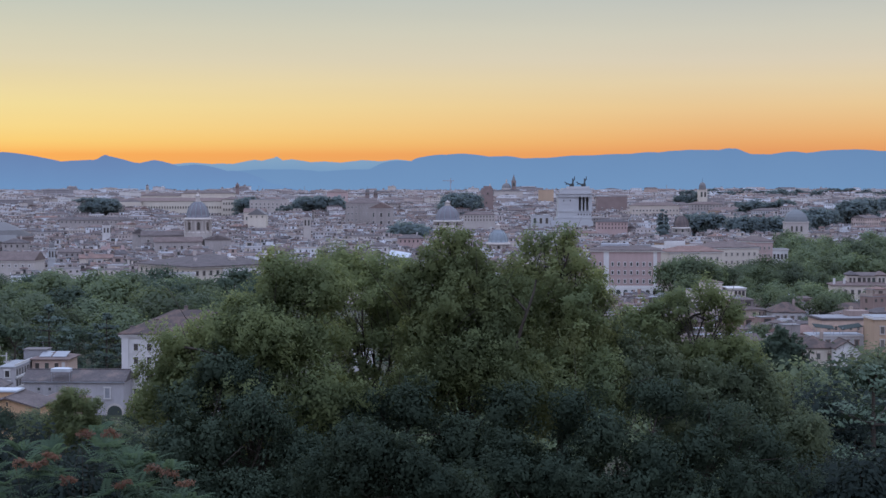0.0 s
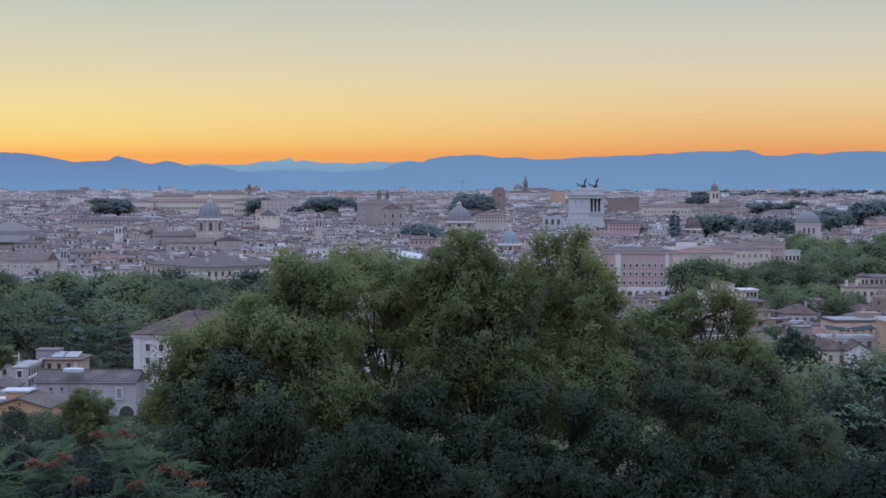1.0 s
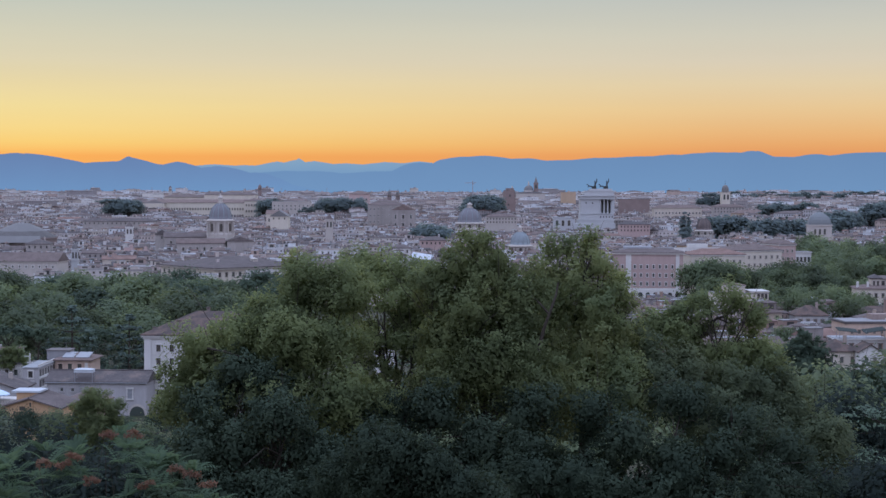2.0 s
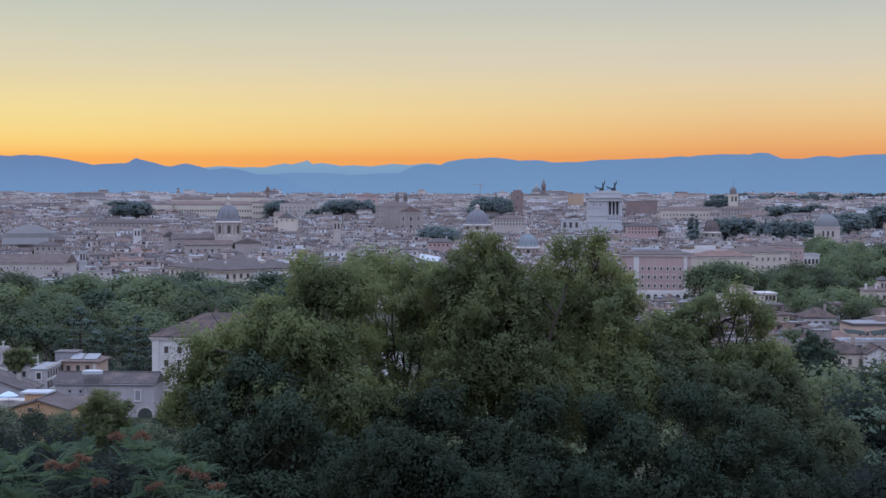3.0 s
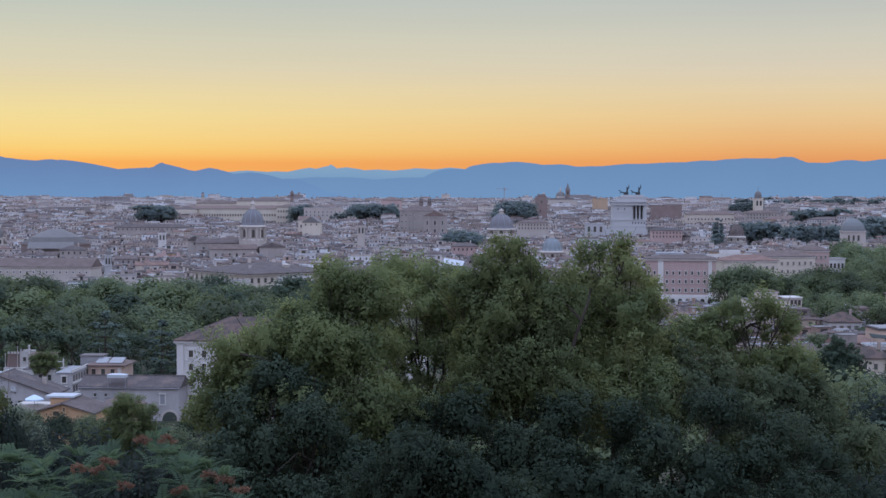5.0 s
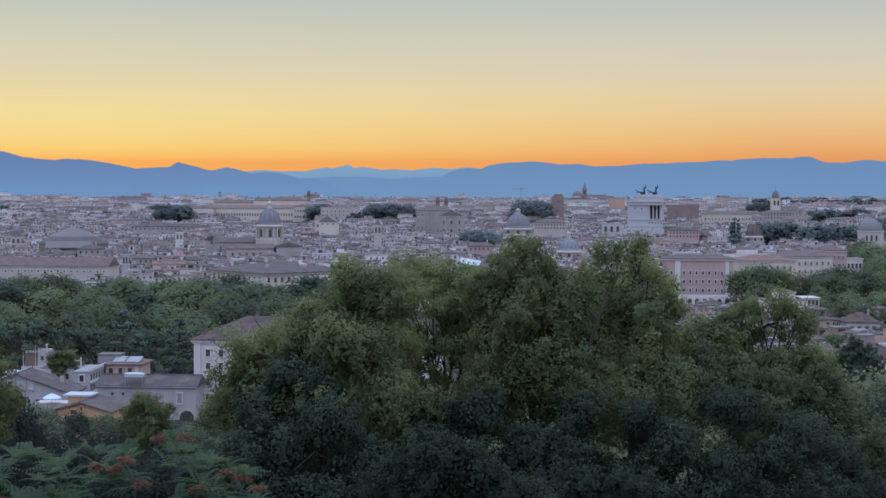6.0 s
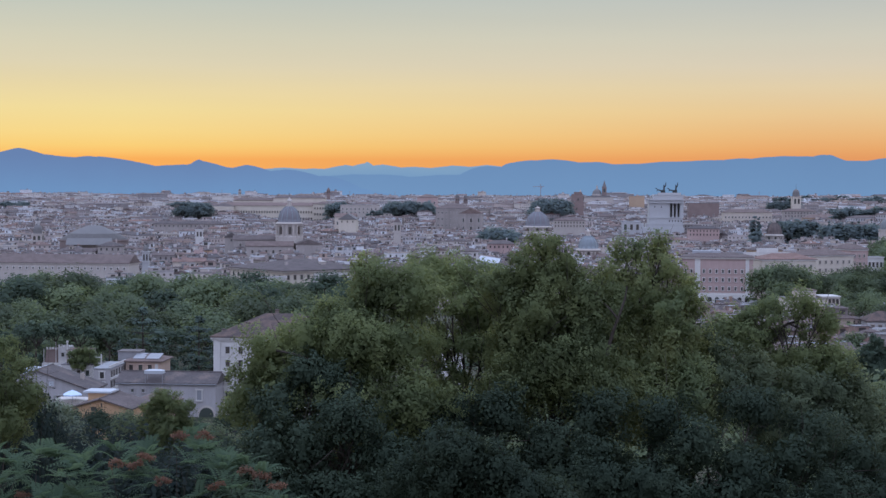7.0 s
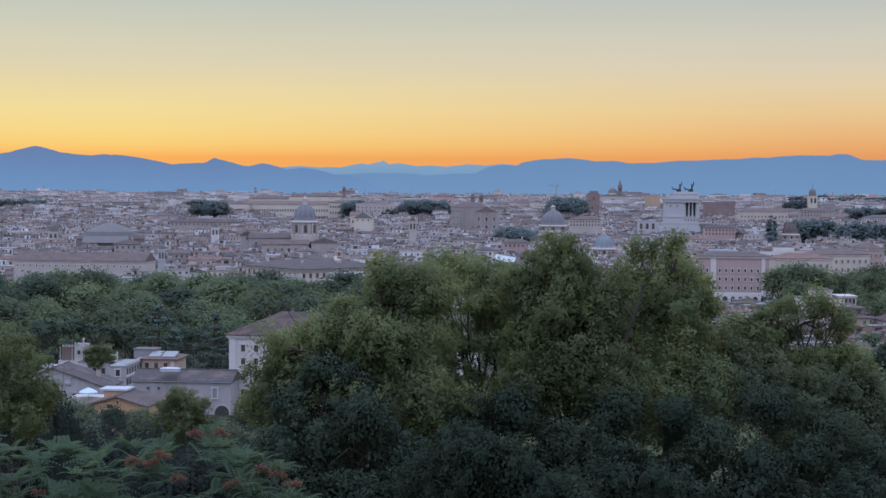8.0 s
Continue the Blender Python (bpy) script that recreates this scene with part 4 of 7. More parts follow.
pink_palace()
long_palace()
loggia_palace()
domed_church("domed_church", "baroque church with tall drum and ribbed lead dome", -0.1600, 1190, 12, 26.5, 9.6, 11, 12.0, DOME_LEAD,
             [(-16, -14, 36, 12, 20), (-26, 16, 34, 16, 24), (14, -6, 20, 30, 21.5)], lantern_h=7.5, free=24, nave_wall=NAVE)
domed_church("blue_domed_church", "church with pale blue lead dome and white lantern", 0.0368, 1130, 0, 14, 8.0, 6.5, 9.0, PALE_LEAD,
             [(0, 12, 20, 36, 17), (0, -6, 26, 14, 14)], lantern_h=5.5, free=24)
domed_church("wide_domed_church", "church with a wide low grey ribbed dome", 0.0036, 1620, 0, 16, 14.2, 6, 15.0, DOME_LEAD,
             [(0, 20, 30, 60, 18)], lantern_h=6, free=34)
domed_church("small_domed_church", "church with a small dull brown dome", 0.1568, 1500, 0, 14, 8.0, 5, 11.0, TILE, [(0, 16, 20, 30, 14)], lantern_h=3.5, free=20)
pantheon()
monument()
quirinal()
synagogue()
brick_tower()
basilica()
plain_block("orange_palace", "orange plastered palace beside dark pines", -0.0685, 2300, 0, 30, 24, 33, PINK, rows=(8, 16, 24), cols=4, ww=2.2, wh=3.4, lift=4)
FRONT = plain_block("pale_palace", "large pale stone palace with tall pilasters", -0.0508, 1950, 0, 46, 30, 32, NAVE, "hip", (10, 18, 26), 9, 1.4, 2.4)
CHURCH = plain_block("gabled_church", "grey church front with a triangular gable", -0.0395, 1880, 0, 28, 40, 28, NAVE, "gable", (8, 18), 3, 2.6, 5.0)
for block, wide, deep, tall in ((FRONT, 46, 30, 32), (CHURCH, 28, 40, 28)):
    strip = mesh_from("pilaster", Geo().box(0, 0, 0, tall, 1.8, 0.9).box(0, -0.1, tall - 2, tall, 2.6, 1.3), NAVE)
    for k in range(9 if wide > 30 else 6):
        part("pilaster", strip, None, block).location = (-wide / 2 + 1.2 + k * (wide - 2.4) / (8 if wide > 30 else 5), -deep / 2 - 0.3, 0)
plain_block("ruined_brick_hall", "large plain ruined brick hall wall", 0.1110, 2250, 0, 44, 20, 32, BRICK, "flat", (14,), 3, 1.6, 2.2)
plain_block("ochre_villa", "ochre villa with arched upper windows", 0.1505, 1060, 12, 20, 14, 23, OCHRE, "hip", (16.5,), 5, 1.4, 3.4)
plain_block("yellow_house", "yellow plastered house on the skyline", 0.0680, 2700, 0, 26, 18, 30, OCHRE, "flat", (), 0, lift=3)
plain_block("cream_palace", "cream palace on the slope with many windows", 0.1390, 2000, 0, 62, 22, 27, CREAM, "hip", (8, 14, 20), 14, 1.5, 2.4)
plain_block("ochre_palace", "ochre palace with a loggia behind dark pines", 0.1870, 1900, 0, 44, 22, 24, OCHRE, "hip", (8, 16), 8, 1.7, 3.0)
plain_block("grey_block", "grey stone block with a row of windows", -0.1130, 2250, 0, 56, 24, 24, TRAVERTINE, "flat", (12, 17), 9, 1.6, 2.6, lift=3)
plain_block("low_white_building", "low white plastered building with arched windows", -0.1745, 838, 8, 20, 8, 14.8, PLASTER, "flat", (10.4,), 4, 1.9, 2.8)
plain_block("long_white_palace", "long pale plastered palace front above the trees", -0.3085, 930, -4, 84, 20, 17.6, TRAVERTINE, "gable", (14.5,), 20, 0.9, 1.2)
plain_block("balcony_block", "long white terrace house with a roof gallery", 0.2130, 1010, 4, 26, 10, 21, PLASTER, "flat", (15,), 10, 1.4, 3.2)
plain_block("grey_villa", "pale villa with arched loggia windows", -0.1225, 1900, 0, 26, 18, 22, CREAM, "gable", (13,), 4, 1.8, 4.0)
plain_block("white_pavilion", "white marble pavilion with tall arched windows", 0.0645, 1790, 0, 22, 14, 22.5, MARBLE, "flat", (13.5,), 3, 3.2, 6.5)
plain_block("white_house", "white plastered house behind the trees", -0.0515, 450, 0, 6, 9, 20.5, PLASTER, "flat", (9, 14), 1, 1.0, 1.7)
bell_tower(-0.2200, 1350, 26, 6.6, PLASTER, "white bell tower with arched openings", rot=8)
bell_tower(-0.0885, 1420, 31, 7.0, TRAVERTINE, "pale stone bell tower with arched openings")
bell_tower(-0.2560, 960, 23.5, 4.2, MARBLE, "slim white stone church turret", cap="dome")
bell_tower(0.1705, 2000, 39, 10.5, CREAM, "square stone clock tower with a small cap", cap="dome", lift=8.5)
bell_tower(-0.3290, 1330, 22, 9.0, TRAVERTINE, "pale baroque church drum under a stepped cap", cap="dome")
bell_tower(-0.3290, 1342, 33, 3.4, PLASTER, "slim white spiral church lantern with a spire", cap="dome")
bell_tower(-0.0490, 2950, 21, 8.0, BRICK, "reddish church tower on the skyline", cap="dome", lift=3)
bell_tower(-0.0435, 2960, 20, 7.5, BRICK, "reddish church tower on the skyline", cap="dome", lift=3)
bell_tower(-0.1340, 3600, 34, 8.0, BRICK, "slim far bell tower on the skyline", lift=0)
bell_tower(-0.1930, 3300, 32, 6.0, TRAVERTINE, "slim far bell tower on the skyline", lift=0)


def white_awning():
    x, y, z = site(-0.0278, 935)
    clear(-0.0278, 935, 10)
    root = thing("white_awning", x, y, z, -12, "bright white sheeting over a roof under repair", "awning")
    part("scaffold", Geo().box(0, 0, -3, 19.6, 13, 9), METAL, root, "grey scaffold and netting")
    part("sheet", Geo(Matrix.Translation((0, 0, 21.2)) @ Matrix.Rotation(math.radians(20), 4, "X") @ Matrix.Rotation(math.radians(9), 4, "Y")).box(0, 0, 0, 0.2, 13, 8.5), CANVAS, root)


def tower_crane():
    x, y, z = site(0.0055, 2900)
    root = thing("tower_crane", x, y, z, 0, "thin tower crane on the skyline", "crane")
    part("mast", Geo().box(0, 0, -2, 52, 1.5, 1.5), METAL, root)
    part("jib", Geo().box(-4, 0, 47, 48.2, 22, 1.0), METAL, root)
    part("cab", Geo().box(1.5, 0, 44, 46.6, 2, 2), METAL, root)


def skyline_masts():
    me = mesh_from("mast", Geo().lathe(0, 0, [(0.5, -4), (0.35, 40)], 6).box(0, 0, 38, 38.6, 3.4, 0.4).box(0, 0, 34, 34.5, 2.4, 0.4), METAL)
    for u, d, s in ((-0.205, 3300, 0.85), (-0.12, 3500, 0.8), (-0.03, 3600, 0.7), (-0.01, 3600, 0.7), (0.015, 3600, 0.75), (0.147, 3000, 0.95), (0.24, 3200, 0.8), (-0.09, 3300, 0.8),
                    (-0.24, 3200, 0.85), (0.20, 3300, 0.75)):
        x, y, z = site(u, d)
        root = thing("antenna_mast", x, y, z, 0, "thin grey antenna mast on far roofs", "mast", "masts on the skyline")
        part("mast", me, None, root).scale = (1, 1, s)


def roof_house(name, label, u, d, v, w, dp, mat, roof, rows=1, cols=0, rot=0, roofing=None, category="house"):
    """A house among the roofs whose eaves lie v metres below the eye for each metre of distance."""
    x, y, z = site(u, d)
    clear(u, d, max(w, dp) * 0.42)
    h = EYE - v * d - z
    root = thing(name, x, y, z, rot, label, category, "houses among the roofs")
    roofing = roofing or TILE
    part("wall", Geo().box(0, 0, -8, h, w, dp), mat, root)
    if roof == "flat":
        part("parapet", Geo().box(0, -dp / 2 + 0.15, h, h + 1.0, w, 0.3), mat, root)
        part("roof_terrace", Geo().box(0, 0, h, h + 0.2, w - 0.4, dp - 0.4), TERRACE, root)
        part("roof_hut", Geo().box(w * 0.2, dp * 0.15, h + 0.2, h + 3.0, w * 0.3, dp * 0.35), mat, root)
    else:
        part("roof", Geo().hip(0, 0, h, w, dp, (0.16 if roof == "hip" else 0.3) * min(w, dp) + 0.6, 0, 0.7, gable=roof == "gable"), roofing, root)
        part("chimney", Geo().box(w * 0.22, 0, h + 0.5, h + 0.2 * min(w, dp) + 2.2, 1.0, 0.8), STUCCO, root)
    if cols:
        panes(root, w - 1, -dp / 2 - 0.03, [h - 3.2 - 3.8 * k for k in range(rows)], cols, 1.2, 2.0, frame_mat=mat)
    return root


roof_house("town_house", "narrow pink plastered house with a flat terrace", -0.2202, 1060, 0.0397, 6.4, 9, PINK, "flat", 2, 2, 6)
roof_house("town_house", "tall faded orange house with a tiled roof", -0.2154, 1075, 0.0389, 6.2, 9, FADED_ORANGE, "hip", 2, 2, -4)
roof_house("town_house", "rose plastered house with a roof terrace", -0.2107, 1050, 0.0411, 6.4, 9, PINK, "flat", 2, 2, 8)
roof_house("long_palace_wing", "long dull plastered wing under a brown tiled roof", -0.2261, 1700, 0.0215, 80, 16, NAVE, "hip", 1, 16, 2, DARK_TILE, category="palace")
roof_house("side_chapel", "plain church front with a steep dark gable", -0.1984, 1230, 0.0300, 10.5, 30, NAVE, "gable", 1, 1, 10, DARK_TILE, "church")
roof_house("yellow_church", "pale yellow church front with a low pediment", -0.1206, 1680, 0.0180, 19, 24, CREAM, "gable", 1, 3, 0, LEAD, category="church")
roof_house("town_house", "plain white plastered house with a tiled roof", -0.0409, 1010, 0.0385, 11.3, 9, PLASTER, "hip", 1, 3, 5)
roof_house("town_house", "faded red house with a broad tiled roof", -0.0583, 960, 0.0430, 8.0, 9, BRICK, "hip", 1, 2, -10)
roof_house("long_palace_wing", "faded rose palace wing with a brown roof", -0.0204, 1250, 0.0335, 22, 14, PINK, "hip", 1, 6, 4, category="palace")
roof_house("long_palace_wing", "long stone palace wing with close windows", 0.0243, 1750, 0.0180, 36, 16, TRAVERTINE, "hip", 2, 10, 0, category="palace")
roof_house("terrace_block", "long white house with a flat roof terrace", 0.1448, 965, 0.0386, 43, 10, PLASTER, "flat", 1, 12, 14)
roof_house("long_palace_wing", "long plain palace wing below the clock tower", 0.1724, 1960, 0.0112, 40, 16, NAVE, "hip", 2, 10, 0, category="palace")
roof_house("long_palace_wing", "rose and cream houses with many windows", 0.1111, 1600, 0.0228, 32, 14, PINK, "hip", 2, 9, 0, category="palace")
roof_house("town_house", "dull house under a broad dark roof", -0.2795, 1150, 0.0365, 18, 16, NAVE, "hip", 1, 4, 8, DARK_TILE)
roof_house("town_house", "pale plastered house with a long flat roof", -0.2853, 1000, 0.0464, 23, 10, TRAVERTINE, "flat", 1, 7, 3)


white_awning()
tower_crane()
skyline_masts()


# ---------------------------------------------------------------- trees
def leaf_quads(rng, centres, radii, counts, size, squash=0.85, up=0.6, slim=0.6, shell=0.55, outs=None, loose=0.55, soft=False, hub=(0, 0, 10)):
    """Leaves scattered through round clumps, thicker towards the outside, each a bent quad."""
    V, S = [], []
    for c, r, n, o in zip(centres, radii, counts, outs if outs is not None else [np.zeros(3)] * len(centres)):
        q = rng.normal(size=(n, 3))
        q /= np.linalg.norm(q, axis=1)[:, None]
        rad = r * (shell + (1.08 - shell) * rng.random(n) ** 0.7)
        p = np.asarray(c) + q * rad[:, None] * np.array([1, 1, squash]) + rng.normal(size=(n, 3)) * r * 0.16
        nrm = q * (1.0 if outs is None else 0.6) + o * 0.9 + rng.normal(size=(n, 3)) * loose + np.array([0, 0, up])
        nrm /= np.linalg.norm(nrm, axis=1)[:, None]
        t = np.cross(nrm, rng.normal(size=(n, 3)))
        t /= np.linalg.norm(t, axis=1)[:, None] + 1e-9
        b = np.cross(nrm, t)
        L = size * rng.uniform(0.6, 1.35, n)[:, None]
        W = L * slim
        quad = np.stack([p - t * L * 0.5, p + b * W * 0.5 - nrm * W * 0.16, p + t * L * 0.5 - nrm * L * 0.1, p - b * W * 0.5 - nrm * W * 0.16], 1)
        V.append(quad.reshape(-1, 3))
        if soft:
            away = p - np.array(hub)
            away /= np.linalg.norm(away, axis=1)[:, None] + 1e-9
            s = nrm * 0.2 + q * 0.2 + o * 0.4 + away * 0.8 + np.array([0, 0, 0.2])
            V[-1] = quad[:, [0, 3, 2, 1]].reshape(-1, 3)
            S.append(np.repeat(s / np.linalg.norm(s, axis=1)[:, None], 4, 0))
    return (np.concatenate(V), np.concatenate(S)) if soft else np.concatenate(V)


def clumps(rng, lobes, per, spread=0.72, share=0.42):
    """Breaks big lobes of a crown up into small clumps set round their outside."""
    C, R, O = [], [], []
    for x, y, z, r in lobes:
        k = max(4, int(per * (r / 2.0) ** 1.4))
        for _ in range(k):
            q = rng.normal(size=3)
            q /= np.linalg.norm(q)
            C.append(np.array([x, y, z]) + q * r * spread * rng.uniform(0.6, 1.15) * np.array([1, 1, 0.85]))
            R.append(r * share * rng.uniform(0.55, 1.2))
            O.append(q)
    return C, R, O


def limbs(g, rng, base, lobes, r0, fork, wobble=0.5, twigs=5, sides=6):
    """Trunk up to the fork, then a limb to each lobe with a few twigs."""
    base, fork = Vector(base), Vector(fork)
    mid = (base + fork) / 2 + Vector((rng.normal() * wobble * 0.4, rng.normal() * wobble * 0.4, 0))
    g.tube([base - Vector((0, 0, 1.0)), base + Vector((0, 0, 0.4)), mid, fork], r0, r0 * 0.62, 9)
    for x, y, z, r in lobes:
        p = Vector((x, y, z))
        k1 = fork.lerp(p, 0.4) + Vector(rng.normal(size=3)) * wobble * 0.5
        k2 = fork.lerp(p, 0.75) + Vector(rng.normal(size=3)) * wobble * 0.4
        rr = r0 * 0.24 * min(1.3, 0.5 + r / 4)
        g.tube([fork, k1, k2, p + Vector((0, 0, r * 0.35))], rr, rr * 0.22, sides)
        for _ in range(twigs):
            e = p + Vector(rng.normal(size=3)) * r * 0.55
            g.tube([k2, k2.lerp(e, 0.5) + Vector(rng.normal(size=3)) * 0.15 * r, e], rr * 0.32, rr * 0.08, 5)
    return g


def spray_quads(rng, lobes, sprays, leaves, size, slim=0.68):
    """Leafy twigs growing outwards from each lobe, over a loose dark inside of larger leaves."""
    P, N, L, S = [], [], [], []
    for x, y, z, r in lobes:
        c = np.array([x, y, z])
        airy = r < 1.15
        k = max(8, int(sprays * r * r * (0.75 if airy else 1.0)))
        knots = rng.normal(size=(max(5, int(5.5 * r * r)), 3))
        knots /= np.linalg.norm(knots, axis=1)[:, None]
        swell = rng.uniform(0.3, 0.78, len(knots))
        pick = rng.integers(0, len(knots), k)
        q = knots[pick] + rng.normal(size=(k, 3)) * 0.26
        q /= np.linalg.norm(q, axis=1)[:, None]
        heart = c + knots[pick] * (r * swell[pick] * 0.92)[:, None] * np.array([1, 1, 0.85])
        start = c + q * (r * swell[pick] * rng.uniform(0.8, 1.1, k))[:, None] * np.array([1, 1, 0.85])
        way = q + rng.normal(size=(k, 3)) * 0.45 + np.array([0, 0, 0.12])
        way /= np.linalg.norm(way, axis=1)[:, None]
        reach = rng.uniform(0.3, 0.66, k) * (0.2 + 0.7 * r)
        t = rng.random((k, leaves)) ** 0.75
        p = start[:, None, :] + way[:, None, :] * (reach[:, None] * t)[:, :, None]
        p = p + rng.normal(size=(k, leaves, 3)) * (0.15 * (1.1 - 0.6 * t))[:, :, None]
        p[:, :, 2] -= 0.14 * reach[:, None] * t * t
        n = way[:, None, :] * 0.5 + q[:, None, :] * 0.45 + rng.normal(size=(k, leaves, 3)) * 0.5 + np.array([0, 0, 0.55])
        P.append(p.reshape(-1, 3))
        N.append(n.reshape(-1, 3))
        L.append(size * rng.uniform(0.6, 1.35, k * leaves))
        out = p - heart[:, None, :]
        out /= np.linalg.norm(out, axis=2)[:, :, None] + 1e-9
        S.append((q[:, None, :] * 0.5 + way[:, None, :] * 0.15 + out * 0.55).reshape(-1, 3))
        m = int((150 if airy else 620) * r * r)
        q = rng.normal(size=(m, 3))
        q /= np.linalg.norm(q, axis=1)[:, None]
        P.append(c + q * (r * rng.uniform(0.1, 0.66, m))[:, None])
        N.append(q + rng.normal(size=(m, 3)) * 0.5)
        L.append(0.165 * rng.uniform(0.7, 1.2, m))
        S.append(q)
    p, n, L = np.concatenate(P), np.concatenate(N), np.concatenate(L)[:, None]
    n /= np.linalg.norm(n, axis=1)[:, None]
    t = np.cross(n, rng.normal(size=p.shape))
    t /= np.linalg.norm(t, axis=1)[:, None] + 1e-9
    b = np.cross(n, t)
    W = L * slim
    soft = n * 0.12 + np.concatenate(S) * 1.0 + np.array([0, 0, 0.1])
    soft = np.repeat(soft / np.linalg.norm(soft, axis=1)[:, None], 4, 0)
    return np.stack([p - t * L * 0.5, p - b * W * 0.5 - n * W * 0.16, p + t * L * 0.5 - n * L * 0.1, p + b * W * 0.5 - n * W * 0.16], 1).reshape(-1, 3), soft


def big_tree(name, label, foot, lobes, leaf_mat, density, size, seed, trunk_r=0.35, group="", fork_z=None):
    """A near tree: lobes are (x, y, z, radius) in the world; leaf clumps, limbs and trunk follow from them."""
    rng = np.random.default_rng(seed)
    x, y = foot
    z = ground_z(x, y)
    root = thing(name, x, y, z, 0, label, "tree", group)
    rel = [(a - x, b - y, c - z + 0.1, r * 1.06) for a, b, c, r in lobes]
    low = min(c - 0.6 * r for a, b, c, r in rel)
    fz = fork_z - z if fork_z else max(2.0, low * 0.75)
    fork = (np.mean([a for a, b, c, r in rel]) * 0.45, np.mean([b for a, b, c, r in rel]) * 0.45, fz)
    part("trunk", limbs(Geo(), rng, (0, 0, 0), rel, trunk_r, fork), BARK, root)
    quads, soft = spray_quads(rng, rel, density, 38, size)
    part("crown", mesh_quads("crown", quads, leaf_mat, soft), None, root)
    return root


def model_tree(kind, seed, fine=1):
    """A whole tree about 20 m high, standing on the origin, for the woods further off."""
    rng = np.random.default_rng(seed)
    root = thing(kind, 0, 0, 0)
    lobes = []
    if kind == "broadleaf_tree":
        for k in range(16):  # a domed crown of many lobes
            q, a = math.sqrt((k + 0.4) / 16), 2.4 * k + rng.uniform(-0.3, 0.3)
            lobes.append((math.cos(a) * 5.6 * q, math.sin(a) * 5.6 * q, 7.6 + 8.0 * math.sqrt(1.03 - q * q) + rng.uniform(-0.5, 0.5), rng.uniform(2.6, 3.5)))
        for k in range(5):
            a = 1.257 * k + rng.uniform(-0.3, 0.3)
            lobes.append((math.cos(a) * 4.6, math.sin(a) * 4.6, rng.uniform(5.6, 7.4), rng.uniform(2.2, 2.8)))
        mat, per, dens, size, sq, fork = LEAF_PLANE, 4, 5.7, 0.78, 0.85, 6
    elif kind == "umbrella_pine":
        for _ in range(12):
            a, q = rng.uniform(0, 6.28), rng.uniform(0.2, 1) ** 0.6
            lobes.append((math.cos(a) * 5.2 * q, math.sin(a) * 5.2 * q, 17.6 - 1.5 * q * q + rng.uniform(-0.4, 0.4), rng.uniform(1.7, 2.3)))
        mat, per, dens, size, sq, fork = NEEDLE, 8, 34, 0.55, 0.55, 12.5
    elif kind == "cypress":
        for k in range(11):
            t = k / 10
            lobes.append((rng.uniform(-0.3, 0.3), rng.uniform(-0.3, 0.3), 2.5 + 16.5 * t, 2.1 * (1 - t) ** 0.6 * (0.6 + 0.6 * min(1, t * 4)) + 0.35))
        mat, per, dens, size, sq, fork = NEEDLE, 10, 22, 0.7, 1.2, 2
    elif kind == "cedar":
        for k in range(7):
            t = k / 6
            for m in range(9):
                a = 6.283 * m / 9 + rng.uniform(-0.3, 0.3) + k
                q = (7.6 * (1 - t) ** 0.7 + 0.5) * rng.uniform(0.4, 1.0)
                lobes.append((math.cos(a) * q, math.sin(a) * q, 3.5 + 15 * t + rng.uniform(-0.3, 0.3) + q * 0.05, 1.2 + 1.0 * (1 - t)))
        mat, per, dens, size, sq, fork = CEDAR, 6, 26, 0.5, 0.28, 4
    else:  # holm oak: dense dark round crown
        for k in range(13):
            q, a = math.sqrt((k + 0.4) / 13), 2.4 * k + rng.uniform(-0.3, 0.3)
            lobes.append((math.cos(a) * 4.8 * q, math.sin(a) * 4.8 * q, 7.4 + 7.4 * math.sqrt(1.03 - q * q) + rng.uniform(-0.4, 0.4), rng.uniform(2.5, 3.2)))
        for k in range(4):
            lobes.append((math.cos(1.57 * k) * 3.8, math.sin(1.57 * k) * 3.8, rng.uniform(5.2, 6.8), rng.uniform(2.0, 2.6)))
        mat, per, dens, size, sq, fork = LEAF_DARK, 4, 5.7, 0.78, 0.85, 5
    # nearer trees take darker leaf copies; shade on the slope is in the colour
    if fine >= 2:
        mat = {LEAF_PLANE: LEAF_OAK_SHADE if fine == 2 else LEAF_DEEP_SHADE, LEAF_DARK: LEAF_SHADE if fine == 2 else LEAF_DEEP_SHADE, CEDAR: NEEDLE}.get(mat, mat)
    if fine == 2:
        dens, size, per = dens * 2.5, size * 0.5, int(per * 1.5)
    elif fine == 3:
        dens, size, per = dens * 3.6, size * 0.42, int(per * 1.5)
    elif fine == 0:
        dens, size, mat = dens * 0.6, size * 1.5, LEAF_HAZED
    if kind == "cedar" or kind == "cypress":
        g = Geo().tube([(0, 0, -2), (0.1, 0, 8), (0, 0, 18)], 0.45, 0.08, 8)
        for x, y, z, r in lobes[::2]:
            g.tube([(0, 0, z - 0.6), (x * 0.5, y * 0.5, z - 0.5), (x, y, z)], 0.12, 0.04, 5)
    else:
        g = limbs(Geo(), rng, (0, 0, 0), lobes, 0.45, (0, 0, fork), 0.6, 4 if fine >= 2 else 0, 6 if fine >= 2 else 3)
    part("trunk", g, BARK, root)
    C, R, O = clumps(rng, lobes, per, 0.68, (0.5 if fine >= 2 else 0.7) if kind in ("broadleaf_tree", "holm_oak") else 0.44)
    counts = [max(8, int(dens * r * r)) for r in R]
